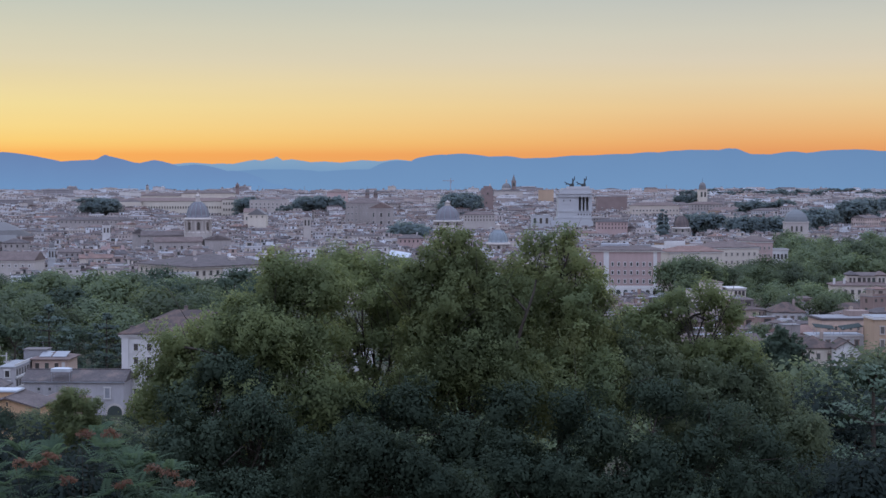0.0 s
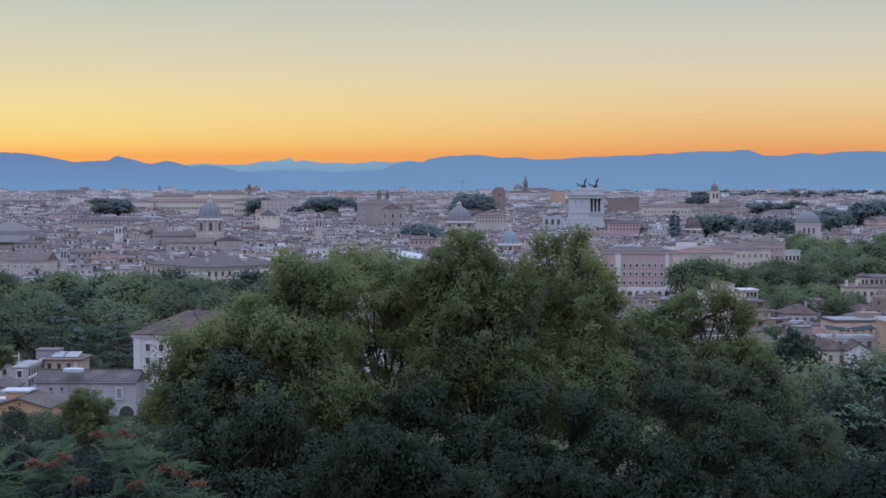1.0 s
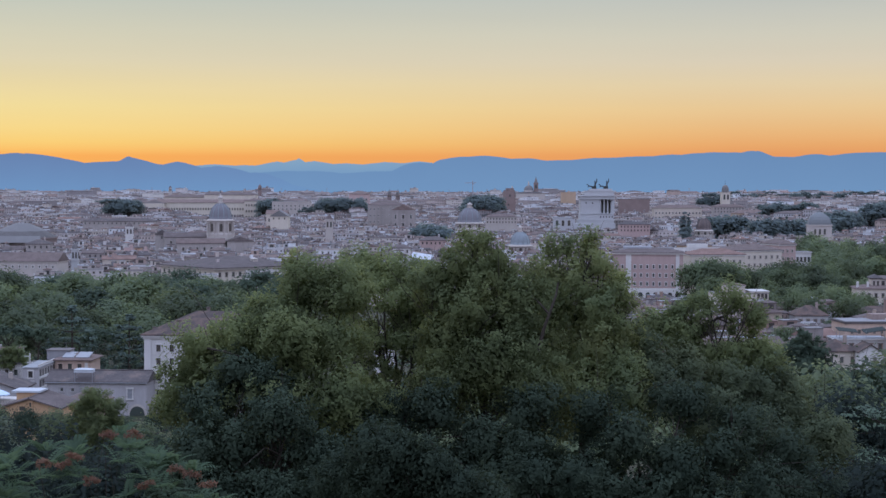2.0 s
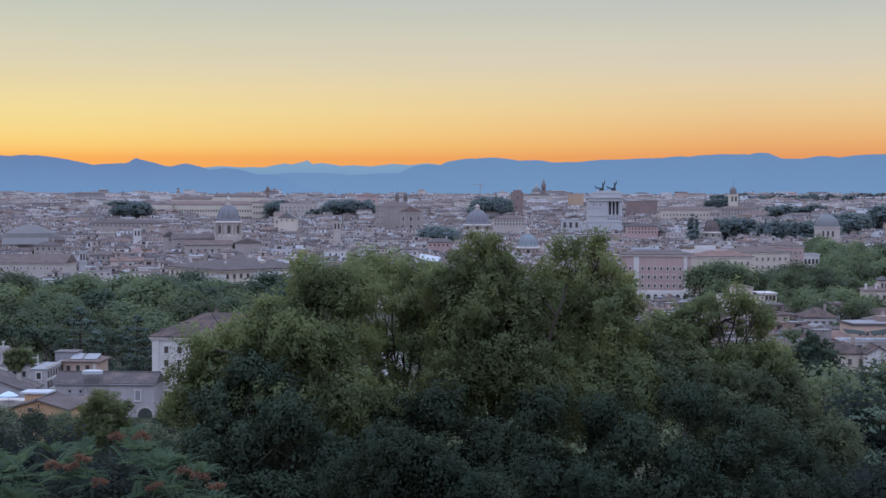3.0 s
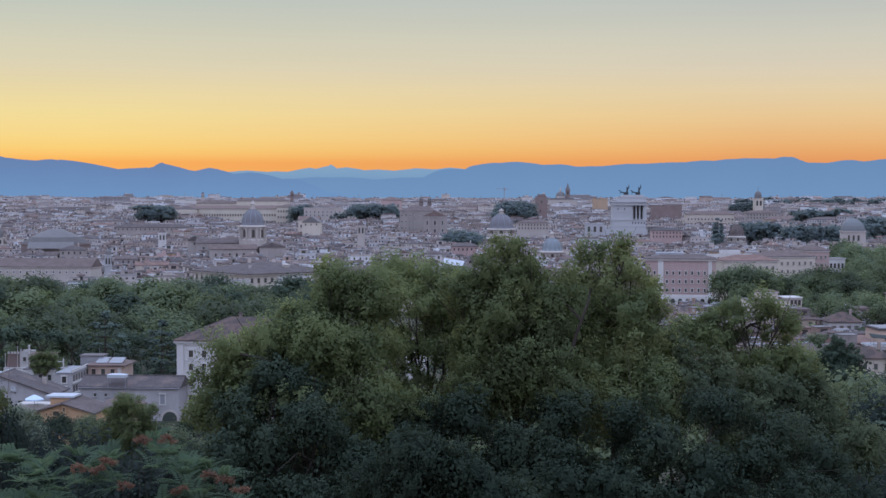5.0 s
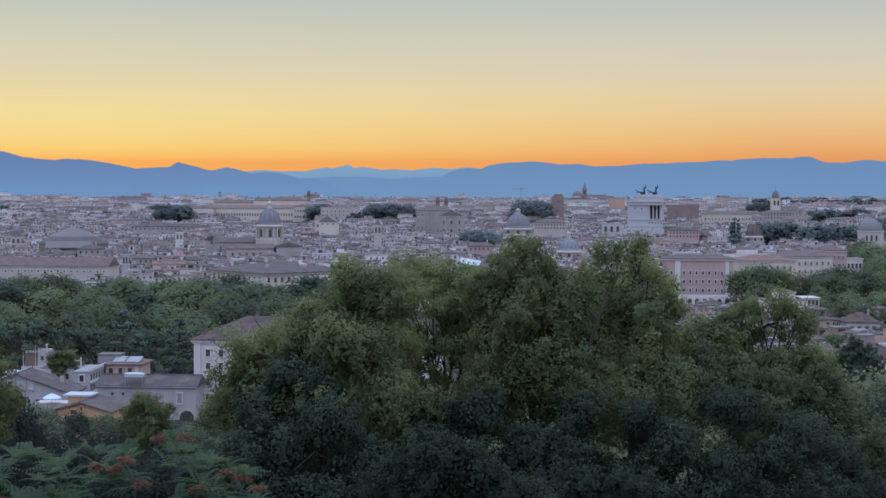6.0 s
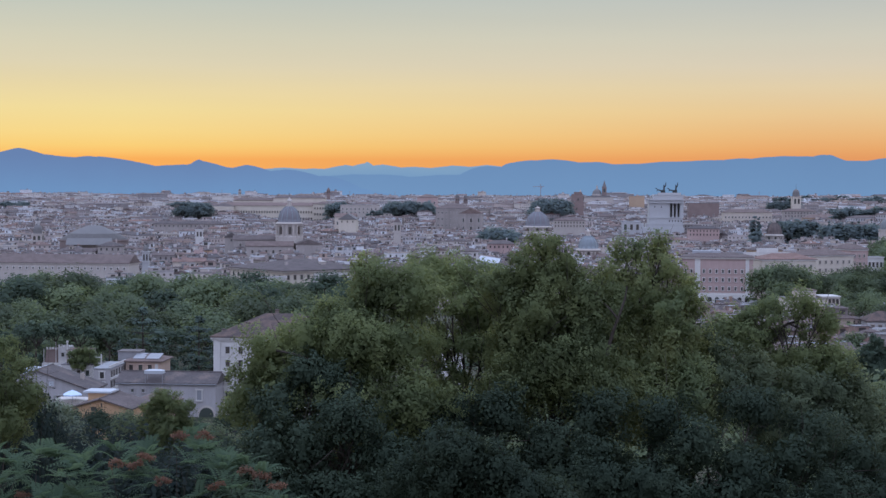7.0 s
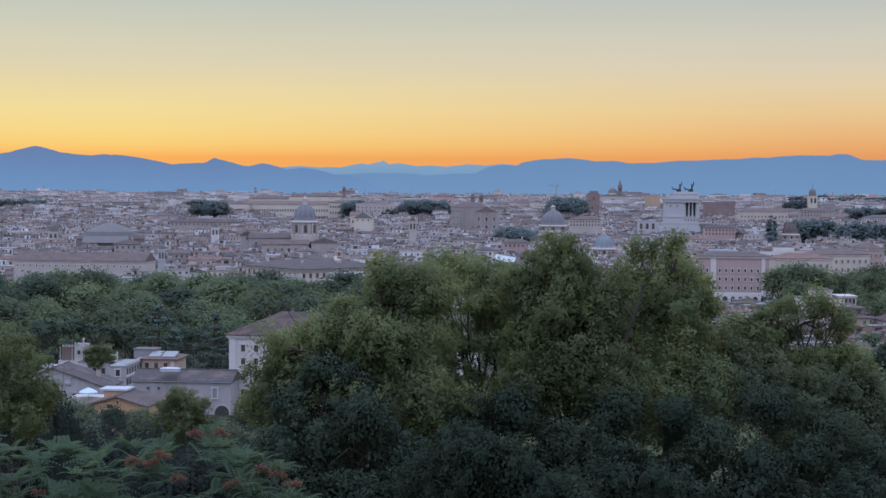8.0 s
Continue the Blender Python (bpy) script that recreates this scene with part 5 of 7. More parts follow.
    quads, soft = leaf_quads(rng, C, R, counts, size, squash=sq, slim=0.8, outs=O, loose=0.24, soft=True, shell=0.4 if kind in ("broadleaf_tree", "holm_oak") else 0.55, hub=(0, 0, 15.5 if kind == "umbrella_pine" else 9.5))
    if fine >= 2 and sq > 0.8 and kind != "cypress":
        inner, inner_soft = leaf_quads(rng, [q[:3] for q in lobes], [q[3] * 0.72 for q in lobes], [170] * len(lobes), size * 1.4, squash=sq, slim=0.8, loose=0.3, soft=True, shell=0.1, hub=(0, 0, 9.5))
        quads, soft = np.concatenate([quads, inner]), np.concatenate([soft, inner_soft])
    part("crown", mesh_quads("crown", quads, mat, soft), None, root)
    return root


MODELS = {}
LABELS = {"broadleaf_tree": "tall plane tree with a full green crown", "umbrella_pine": "umbrella pine with a flat dark crown", "cypress": "narrow dark cypress tree",
          "cedar": "blue-green cedar with layered branches", "holm_oak": "dense dark evergreen oak"}
COUNT = {}


def plant(kind, u, d, height, wide=1.0, group="", fine=None, sink=0.0):
    """Sets a copy of one of the model trees; the first of each is placed itself."""
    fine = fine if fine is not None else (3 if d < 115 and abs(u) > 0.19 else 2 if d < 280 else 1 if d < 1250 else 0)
    k = COUNT.get((kind, fine), 0)
    COUNT[(kind, fine)] = k + 1
    n = {"broadleaf_tree": 4 if fine < 2 else 3, "umbrella_pine": 2, "holm_oak": 3}.get(kind, 2)
    x, y = u * d, d
    z = ground_z(x, y)
    full = {"broadleaf_tree": 18.8, "holm_oak": 17.6, "umbrella_pine": 18.6}.get(kind, 19.5)
    s = height / full
    spin = (k * 137.5) % 360
    m = pose(x, y, z - sink, 0, 0, spin) @ Matrix.Diagonal((s * wide, s * wide, s, 1))
    key = (kind, fine, k % n)
    if key not in MODELS:
        MODELS[key] = model_tree(kind, 100 + k + 17 * len(kind), fine)
        ob = MODELS[key]
        ob.matrix_basis = m
    else:
        src = MODELS[key]
        ob = copy_thing(src, Matrix())
        ob.matrix_basis = m
    tagged(ob, LABELS[kind], "tree", group or "trees of the river plain")
    return ob


def plant_to(kind, u, d, v, wide=1.0, group="", fine=None):
    """A tree whose top is seen v metres below the eye for each metre of distance."""
    return plant(kind, u, d, EYE - v * d - ground_z(u * d, d), wide, group, fine)


def garden_woods():
    """Dense park trees on the plain below, and the planes along the river."""
    rng = random.Random(5)
    for d, h0, step, kinds in ((770, 20.5, 15, ("holm_oak", "broadleaf_tree")), (720, 23, 18, ("holm_oak", "broadleaf_tree")), (665, 22, 20, ("broadleaf_tree", "broadleaf_tree", "holm_oak")),
                               (610, 22, 20, ("broadleaf_tree",)), (560, 20, 19, ("broadleaf_tree",)), (515, 15, 17, ("broadleaf_tree", "holm_oak")), (495, 6, 11, ("holm_oak",))):
        x = -0.40 * d
        end = -0.105 * d
        while x < end:
            u = x / d
            h = (h0 + 4) * rng.uniform(0.84, 1.12)
            plant(rng.choice(kinds), u, d + rng.uniform(-14, 14), h, rng.uniform(1.15, 1.5), "park trees below the hill")
            x += step * rng.uniform(0.75, 1.25)
    for k in range(16):
        plant("holm_oak", -0.40 + 0.0066 * k, 470 + 5 * (k % 3), 6.5 + (k * 7 % 5) * 0.5, 1.2, "hedge trees behind the houses")
    for u, d, h in ((-0.2585, 482, 27), (-0.2205, 474, 25)):
        plant("cedar", u, d, h, 1.15, "cedars in the park")
    for u, d, v, w in ((-0.3545, 458, 0.0935, 0.85), (-0.3308, 458, 0.0880, 0.9), (-0.3015, 462, 0.0885, 1.0), (-0.2808, 462, 0.0905, 0.75), (-0.378, 458, 0.0915, 0.9), (-0.317, 480, 0.086, 0.8)):
        plant_to("umbrella_pine", u, d, v, w, "umbrella pines in the park")
    for u, d, h in ((-0.2345, 455, 13), (-0.2275, 452, 14)):
        plant("cypress", u, d, h, 0.9, "cypresses behind the house")


def river_woods():
    rng = random.Random(8)
    spots = [(0.150, 815, 20), (0.158, 818, 22), (0.166, 812, 21), (0.174, 820, 19), (0.162, 790, 17), (0.18, 830, 18), (0.186, 835, 17), (0.157, 770, 13), (0.148, 765, 12),
             (0.195, 850, 20), (0.203, 860, 21), (0.212, 850, 22), (0.221, 860, 22), (0.231, 850, 23), (0.240, 860, 21), (0.250, 870, 22), (0.207, 820, 20), (0.218, 815, 20),
             (0.229, 815, 20), (0.239, 815, 19), (0.199, 800, 17), (0.208, 780, 16), (0.219, 775, 16), (0.258, 860, 22), (0.268, 870, 22), (0.279, 870, 21), (0.290, 870, 22),
             (0.300, 870, 22), (0.31, 870, 22), (0.248, 820, 18), (0.262, 820, 17), (0.275, 825, 17)]
    for d, u0 in ((1180, 0.226), (1120, 0.228), (1060, 0.236), (1000, 0.240), (940, 0.238)):
        u = u0
        while u < 0.34:
            spots.append((u, d + rng.uniform(-15, 15), 29.5 * rng.uniform(0.88, 1.1)))
            u += 17.0 / d * rng.uniform(0.8, 1.2)
    for u, d, h in spots:
        h += 5 if d < 840 and u < 0.19 and h > 15 else 3 if d < 900 and h > 19 else 0
        plant("broadleaf_tree", u, d, (h + 4) * rng.uniform(0.88, 1.08), rng.uniform(0.85, 1.1), "plane trees along the river")


def hill_parks():
    """Dark clumps of evergreens among the far roofs."""
    rng = random.Random(21)
    for u0, u1, d, v, n, kinds in ((-0.234, -0.215, 2120, 0.0065, 12, ("holm_oak", "holm_oak", "umbrella_pine")), (-0.131, -0.125, 2290, 0.005, 3, ("holm_oak",)),
                                   (-0.106, -0.096, 2150, 0.012, 4, ("umbrella_pine",)), (-0.094, -0.076, 2130, 0.0055, 11, ("holm_oak", "holm_oak", "umbrella_pine")), (-0.0705, -0.067, 2140, 0.006, 3, ("holm_oak",)),
                                   (0.004, 0.021, 2080, 0.004, 11, ("holm_oak",)), (0.161, 0.181, 1560, 0.0165, 9, ("holm_oak", "umbrella_pine")),
                                   (0.196, 0.226, 1680, 0.0085, 16, ("umbrella_pine", "holm_oak", "cypress")), (0.190, 0.234, 1500, 0.018, 18, ("holm_oak", "holm_oak", "cypress")),
                                   (0.236, 0.262, 1560, 0.013, 9, ("cypress", "holm_oak")), (0.264, 0.286, 1600, 0.0065, 10, ("cypress", "holm_oak")),
                                   (0.284, 0.31, 1700, 0.006, 6, ("holm_oak", "umbrella_pine")), (0.143, 0.147, 1500, 0.0135, 2, ("cypress",)), (-0.03, -0.012, 1480, 0.022, 6, ("holm_oak",)),
                                   (-0.365, -0.335, 2400, 0.006, 8, ("holm_oak", "umbrella_pine")), (-0.29, -0.27, 2500, 0.011, 5, ("holm_oak",)),
                                   (0.155, 0.168, 2500, 0.0025, 5, ("umbrella_pine", "holm_oak"))):
        for k in range(n):
            u = u0 + (u1 - u0) * (k + rng.uniform(0.1, 0.9)) / n
            plant_to(rng.choice(kinds), u, d + rng.uniform(-20, 20), v - 0.0008 + rng.uniform(0, 0.003), rng.uniform(1.15, 1.6), "evergreens among the roofs")
        for k in range(4):
            clear(u0 + (u1 - u0) * (k + 0.5) / 4, d, max(12, (u1 - u0) * d * 0.18))
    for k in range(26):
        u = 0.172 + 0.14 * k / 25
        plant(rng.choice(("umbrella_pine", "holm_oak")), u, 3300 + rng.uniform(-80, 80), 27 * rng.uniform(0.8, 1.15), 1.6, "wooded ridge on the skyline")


hill_parks()
for u, d, r in ((0.162, 800, 40), (0.22, 840, 60), (0.27, 860, 70), (0.28, 1000, 80), (0.28, 1120, 80), (0.25, 1120, 50), (0.25, 950, 60)):
    clear(u, d, r)
build_city()
garden_woods()
river_woods()


# ---------------------------------------------------------------- the trees in front
def front_trees():
    G = "trees on the slope below the terrace"
    big_tree("oak_tree", "broad green oak with tangled branches", (-6.5, 58),
             [(-9.8, 57, 63.9, 1.35), (-10.2, 57, 63.5, 1.0), (-10.6, 57, 62.6, 1.1), (-8.7, 58, 64.4, 1.6), (-7.3, 58, 65.1, 1.4), (-6.2, 58.5, 66.2, 1.4), (-6.4, 58.5, 67.0, 0.75), (-5.5, 58.5, 66.1, 1.25), (-4.5, 58.5, 66.0, 1.4), (-6.7, 59.2, 65.2, 1.2), (-7.7, 59.2, 64.2, 1.3), (-6.6, 57, 64.3, 1.9), (-9.4, 57, 62.2, 1.9),
              (-5.0, 58, 64.2, 1.6), (-8.2, 58.8, 63.4, 1.6), (-9.4, 58.8, 63.0, 1.4), (-7.0, 59, 63.4, 1.5), (-8.0, 58.8, 62.0, 1.5), (-7.2, 57, 62.3, 2.0), (-11.1, 57.5, 61.6, 1.2), (-4.6, 57, 62.2, 1.9)], LEAF, 42, 0.108, 1, group=G, fork_z=58.5)
    # dark evergreens; shade under the oaks is also put into their leaf colour
    big_tree("laurel_tree", "dense evergreen coloured very dark for shade below the oaks", (-7.6, 54.5),
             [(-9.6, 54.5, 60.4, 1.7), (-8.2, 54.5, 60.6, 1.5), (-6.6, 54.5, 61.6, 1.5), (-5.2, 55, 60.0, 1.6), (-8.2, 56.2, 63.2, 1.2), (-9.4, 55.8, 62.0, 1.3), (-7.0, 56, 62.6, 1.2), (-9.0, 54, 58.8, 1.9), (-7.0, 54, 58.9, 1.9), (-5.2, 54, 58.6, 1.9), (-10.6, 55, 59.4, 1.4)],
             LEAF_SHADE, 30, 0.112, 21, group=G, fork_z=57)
    big_tree("oak_tree", "green oak set behind the others", (-2.6, 64),
             [(-4.4, 66, 66.4, 1.3), (-3.4, 65, 66.2, 1.3), (-2.6, 64, 66.0, 1.3), (-1.7, 64, 65.7, 1.5), (-1.9, 63.5, 64.4, 1.1), (-0.5, 64, 64.4, 1.8), (-5.4, 66, 63.6, 1.4), (-1.5, 63.5, 63.2, 1.2), (-3.8, 64, 61.0, 1.7), (-1.0, 64, 61.8, 1.9), (-4.2, 63, 65.0, 0.95), (-2.35, 62.5, 65.2, 0.85), (-2.3, 62.5, 63.6, 0.95), (-4.3, 63, 63.2, 1.05), (-3.2, 63, 62.4, 1.05), (-3.3, 63, 65.5, 0.85), (-3.75, 63.5, 64.2, 0.75), (-2.9, 63.5, 63.6, 0.75), (-2.75, 63.5, 64.8, 0.6), (-3.5, 63.2, 63.4, 0.7), (-3.3, 66.5, 63.6, 1.0), (-2.6, 66.5, 64.6, 0.8)],
             LEAF, 42, 0.108, 2, group=G, fork_z=59.5)
    big_tree("oak_tree", "tall green oak rising over the others", (0.9, 60),
             [(0.3, 60, 67.6, 1.05), (1.15, 60, 67.4, 1.05), (-0.45, 60, 66.8, 1.05), (0.5, 59.7, 66.5, 1.25), (1.75, 60, 66.6, 1.05), (-0.9, 60, 65.9, 1.2), (0.2, 59.5, 65.2, 1.6), (1.6, 60, 65.2, 1.7),
              (2.4, 60, 63.9, 1.8), (-0.6, 59.5, 64.2, 1.7), (0.9, 59, 63.2, 1.9), (-0.8, 59, 62.2, 1.9), (2.4, 59, 62.2, 1.9), (-1.2, 60, 66.4, 0.9), (2.3, 60, 65.8, 1.1), (0.7, 60, 68.0, 0.75), (2.9, 60.5, 65.0, 1.3), (2.5, 60.5, 66.1, 1.0), (3.2, 61, 65.5, 1.2), (-1.6, 60, 66.1, 1.0)], LEAF, 42, 0.108, 3, group=G, fork_z=60)
    big_tree("oak_tree", "tall oak with yellowing tips", (4.8, 62),
             [(4.1, 62, 67.4, 1.05), (4.8, 62, 67.3, 1.05), (5.5, 62, 66.9, 1.05), (3.4, 62, 66.4, 1.1), (6.0, 62, 66.1, 0.95), (4.6, 61.8, 66.1, 1.2), (5.5, 61.5, 65.2, 1.4), (3.8, 62, 64.9, 1.6), (5.6, 62, 64.3, 1.3),
              (4.9, 61.5, 63.6, 1.8), (3.4, 61, 63.0, 1.8), (6.5, 62, 62.6, 1.5), (6.2, 61, 61.9, 1.9), (4.4, 60.5, 61.6, 2.0), (7.0, 62, 61.8, 1.3), (2.8, 62, 65.6, 1.1), (6.3, 62, 65.3, 0.75), (6.4, 62, 64.4, 0.9), (5.1, 62, 68.0, 0.7)], LEAF_GOLD, 42, 0.108, 4, group=G, fork_z=60)
    big_tree("oak_tree", "open oak with a leaning top branch", (10.4, 64),
             [(11.1, 64, 65.5, 0.95), (11.8, 64, 65.1, 0.85), (12.2, 64, 64.4, 0.9), (12.2, 64, 63.5, 1.0), (10.2, 64, 65.1, 0.85), (9.7, 64, 64.5, 0.95), (9.4, 64, 63.6, 1.1), (10.4, 64, 63.0, 1.0), (11.4, 64, 62.9, 1.1), (8.5, 64, 63.7, 1.3),
              (11.3, 64.3, 64.4, 0.55), (10.4, 64.3, 64.0, 0.5), (9.0, 64, 64.6, 0.95), (12.6, 64, 62.8, 1.2), (8.0, 64, 64.2, 1.1), (10.9, 63.6, 62.4, 1.2)],
             LEAF, 42, 0.108, 5, group=G, fork_z=61.5)
    # body of the open oak, in the darker leaf copy for its shade
    big_tree("oak_tree", "shaded lower body of the open oak, coloured darker", (10.8, 62.5),
             [(9.3, 63, 62.2, 1.6), (11.2, 63, 61.9, 1.5), (12.4, 63, 61.6, 1.5), (13.6, 63, 61.0, 1.6), (7.9, 62, 61.9, 1.9), (10.2, 62, 60.7, 1.9), (12.2, 62, 60.1, 1.9), (14.3, 62, 59.8, 1.6), (15.2, 62, 59.6, 1.2),
              (7.2, 63, 64.1, 1.0), (7.4, 62.5, 62.9, 1.3)],
             LEAF_OAK_SHADE, 42, 0.108, 15, group=G, fork_z=58)
    big_tree("laurel_tree", "dense evergreen coloured very dark for shade below the oaks", (6.6, 56),
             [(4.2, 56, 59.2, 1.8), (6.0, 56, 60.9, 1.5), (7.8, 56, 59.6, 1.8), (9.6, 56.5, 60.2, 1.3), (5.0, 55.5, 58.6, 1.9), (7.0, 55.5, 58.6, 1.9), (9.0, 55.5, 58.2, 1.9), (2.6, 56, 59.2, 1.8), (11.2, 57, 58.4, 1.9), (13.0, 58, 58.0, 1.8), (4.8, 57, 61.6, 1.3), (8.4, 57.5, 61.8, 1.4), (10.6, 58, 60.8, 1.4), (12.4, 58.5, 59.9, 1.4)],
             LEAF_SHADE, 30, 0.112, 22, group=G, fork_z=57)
    big_tree("laurel_tree", "dense evergreen coloured very dark for shade below the oaks", (0.4, 57),
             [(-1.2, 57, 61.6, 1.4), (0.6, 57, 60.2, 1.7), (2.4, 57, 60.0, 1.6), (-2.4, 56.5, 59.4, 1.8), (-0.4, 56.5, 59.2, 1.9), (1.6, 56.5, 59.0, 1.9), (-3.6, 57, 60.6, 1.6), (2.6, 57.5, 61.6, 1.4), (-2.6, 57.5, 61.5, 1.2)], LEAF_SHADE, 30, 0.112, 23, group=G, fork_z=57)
    big_tree("dark_evergreen", "single dark broad conical evergreen above the woods", (44.9, 200),
             [(44.6, 200, 50.2, 1.8), (43.4, 200, 48.9, 2.1), (46.2, 200, 48.8, 2.1), (44.8, 199, 47.4, 2.7), (42.9, 200, 46.4, 2.3), (47.0, 200, 46.2, 2.4), (44.8, 199, 44.0, 3.1), (42.6, 200, 43.6, 2.5), (47.3, 200, 43.4, 2.6), (44.8, 199, 41.6, 3.0)],
             LEAF_DARK, 17, 0.3, 31, group=G, trunk_r=0.5)
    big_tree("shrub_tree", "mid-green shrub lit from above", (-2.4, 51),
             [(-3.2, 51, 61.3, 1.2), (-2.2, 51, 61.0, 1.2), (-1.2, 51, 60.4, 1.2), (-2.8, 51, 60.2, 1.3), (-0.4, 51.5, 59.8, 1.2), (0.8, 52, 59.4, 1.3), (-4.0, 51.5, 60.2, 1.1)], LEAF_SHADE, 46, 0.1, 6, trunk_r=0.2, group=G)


def slope_woods():
    """Trees further down the slope, on both sides of the near ones."""
    G = "woods on the slope"
    rng = random.Random(3)
    right_side = ((0.207, 255, 0.097, "broadleaf_tree", 0.8), (0.19, 230, 0.094, "holm_oak", 0.8), (0.236, 132, 0.105, "broadleaf_tree", 0.9),
                  (0.258, 138, 0.100, "holm_oak", 1.0), (0.28, 142, 0.097, "broadleaf_tree", 1.0), (0.302, 140, 0.097, "broadleaf_tree", 1.0),
                  (0.326, 140, 0.096, "holm_oak", 1.0), (0.246, 96, 0.118, "broadleaf_tree", 0.9), (0.284, 92, 0.114, "cedar", 1.1), (0.268, 104, 0.128, "holm_oak", 0.9),
                  (0.312, 98, 0.122, "broadleaf_tree", 0.9), (0.266, 76, 0.158, "holm_oak", 0.9), (0.238, 73, 0.17, "holm_oak", 0.9), (0.29, 70, 0.158, "holm_oak", 0.9),
                  (0.318, 72, 0.15, "broadleaf_tree", 0.9), (0.345, 110, 0.11, "broadleaf_tree", 1.0), (0.225, 110, 0.135, "holm_oak", 0.9),
                  (0.2, 120, 0.125, "broadleaf_tree", 0.9), (0.17, 115, 0.12, "holm_oak", 0.9))
    hollow = ((-0.12, 92, 0.13, "holm_oak", 1.1), (-0.055, 95, 0.108, "holm_oak", 1.3), (0.02, 95, 0.1, "broadleaf_tree", 1.3), (0.09, 95, 0.105, "broadleaf_tree", 1.3),
              (-0.16, 90, 0.145, "holm_oak", 1.0), (-0.168, 215, 0.152, "holm_oak", 0.9), (-0.186, 200, 0.155, "broadleaf_tree", 0.8), (-0.148, 160, 0.15, "holm_oak", 0.9),
              (-0.19, 130, 0.165, "holm_oak", 0.9))
    left_side = ((-0.212, 175, 0.15, "broadleaf_tree", 0.8), (-0.27, 112, 0.151, "holm_oak", 1.0), (-0.288, 106, 0.154, "broadleaf_tree", 1.0),
                 (-0.228, 100, 0.16, "broadleaf_tree", 1.0), (-0.203, 95, 0.156, "holm_oak", 1.0), (-0.25, 88, 0.165, "holm_oak", 1.1),
                 (-0.31, 96, 0.153, "holm_oak", 1.0), (-0.372, 84, 0.105, "broadleaf_tree", 0.55), (-0.346, 88, 0.112, "broadleaf_tree", 0.5), (-0.328, 95, 0.134, "holm_oak", 0.42),
                 (-0.302, 108, 0.1375, "holm_oak", 0.4), (-0.41, 88, 0.104, "holm_oak", 0.5), (-0.43, 92, 0.1, "broadleaf_tree", 0.6),
                 (-0.345, 76, 0.142, "holm_oak", 0.5), (-0.36, 255, 0.144, "broadleaf_tree", 0.9), (-0.335, 262, 0.1465, "holm_oak", 0.9),
                 (-0.312, 258, 0.139, "broadleaf_tree", 0.9), (-0.29, 262, 0.1425, "holm_oak", 0.9), (-0.268, 250, 0.143, "broadleaf_tree", 0.8),
                 (-0.225, 230, 0.146, "holm_oak", 0.8), (-0.4, 250, 0.145, "holm_oak", 0.9))
    for u, d, v, kind, w in right_side + hollow + left_side:
        plant_to(kind, u, d, v, w, G)
    big_tree("bay_tree", "bright green leafy tree beside the houses", (-25.4, 72),
             [(-27.2, 72, 61.9, 1.1), (-26.3, 72, 62.4, 1.0), (-25.4, 72, 62.3, 1.0), (-24.6, 72, 61.4, 1.0), (-26.6, 71.7, 60.9, 1.2), (-25.2, 71.7, 60.6, 1.2), (-24.2, 72, 60.0, 1.1), (-26.2, 71.5, 59.4, 1.3), (-24.8, 71.5, 59.0, 1.3),
              (-27.9, 72, 60.6, 1.2), (-28.8, 72, 62.0, 1.2), (-28.0, 71.6, 58.8, 1.4)], LEAF, 40, 0.1, 44, group=G, trunk_r=0.22)
    big_tree("olive_tree", "loose silvery-leaved tree among dark shrubs", (-33.1, 104),
             [(-33.0, 104, 54.2, 1.3), (-33.8, 104, 53.2, 1.3), (-32.0, 104, 53.2, 1.2), (-32.6, 103.6, 51.8, 1.5), (-34.2, 104, 51.3, 1.4), (-31.2, 104, 51.5, 1.4), (-32.6, 104, 49.6, 1.7), (-34.4, 104, 49.4, 1.5)],
             LEAF_GREY, 30, 0.13, 43, group=G, trunk_r=0.22)
    plant_to("holm_oak", -0.256, 210, 0.1425, 0.5, G, 2)
    big_tree("shrub_tree", "round mid-green tree before a grey wall", (-29.1, 120),
             [(-29.1, 120, 53.1, 1.4), (-30.2, 120, 52.4, 1.2), (-28.0, 120, 52.5, 1.2), (-29.1, 119.6, 51.2, 1.6), (-30.4, 120, 50.8, 1.3), (-27.8, 120, 50.8, 1.3), (-29.0, 120, 49.4, 1.6)], LEAF, 48, 0.125, 41, group=G, trunk_r=0.2)
    plant_to("holm_oak", -0.275, 275, 0.1445, 0.7, G, 2)
    plant_to("holm_oak", -0.205, 300, 0.1445, 0.7, G, 2)
    plant_to("broadleaf_tree", -0.192, 310, 0.1455, 0.7, G, 2)
    plant_to("broadleaf_tree", -0.2955, 455, 0.1015, 0.8, G, 1)
    plant_to("holm_oak", -0.181, 330, 0.14, 0.6, G, 2)


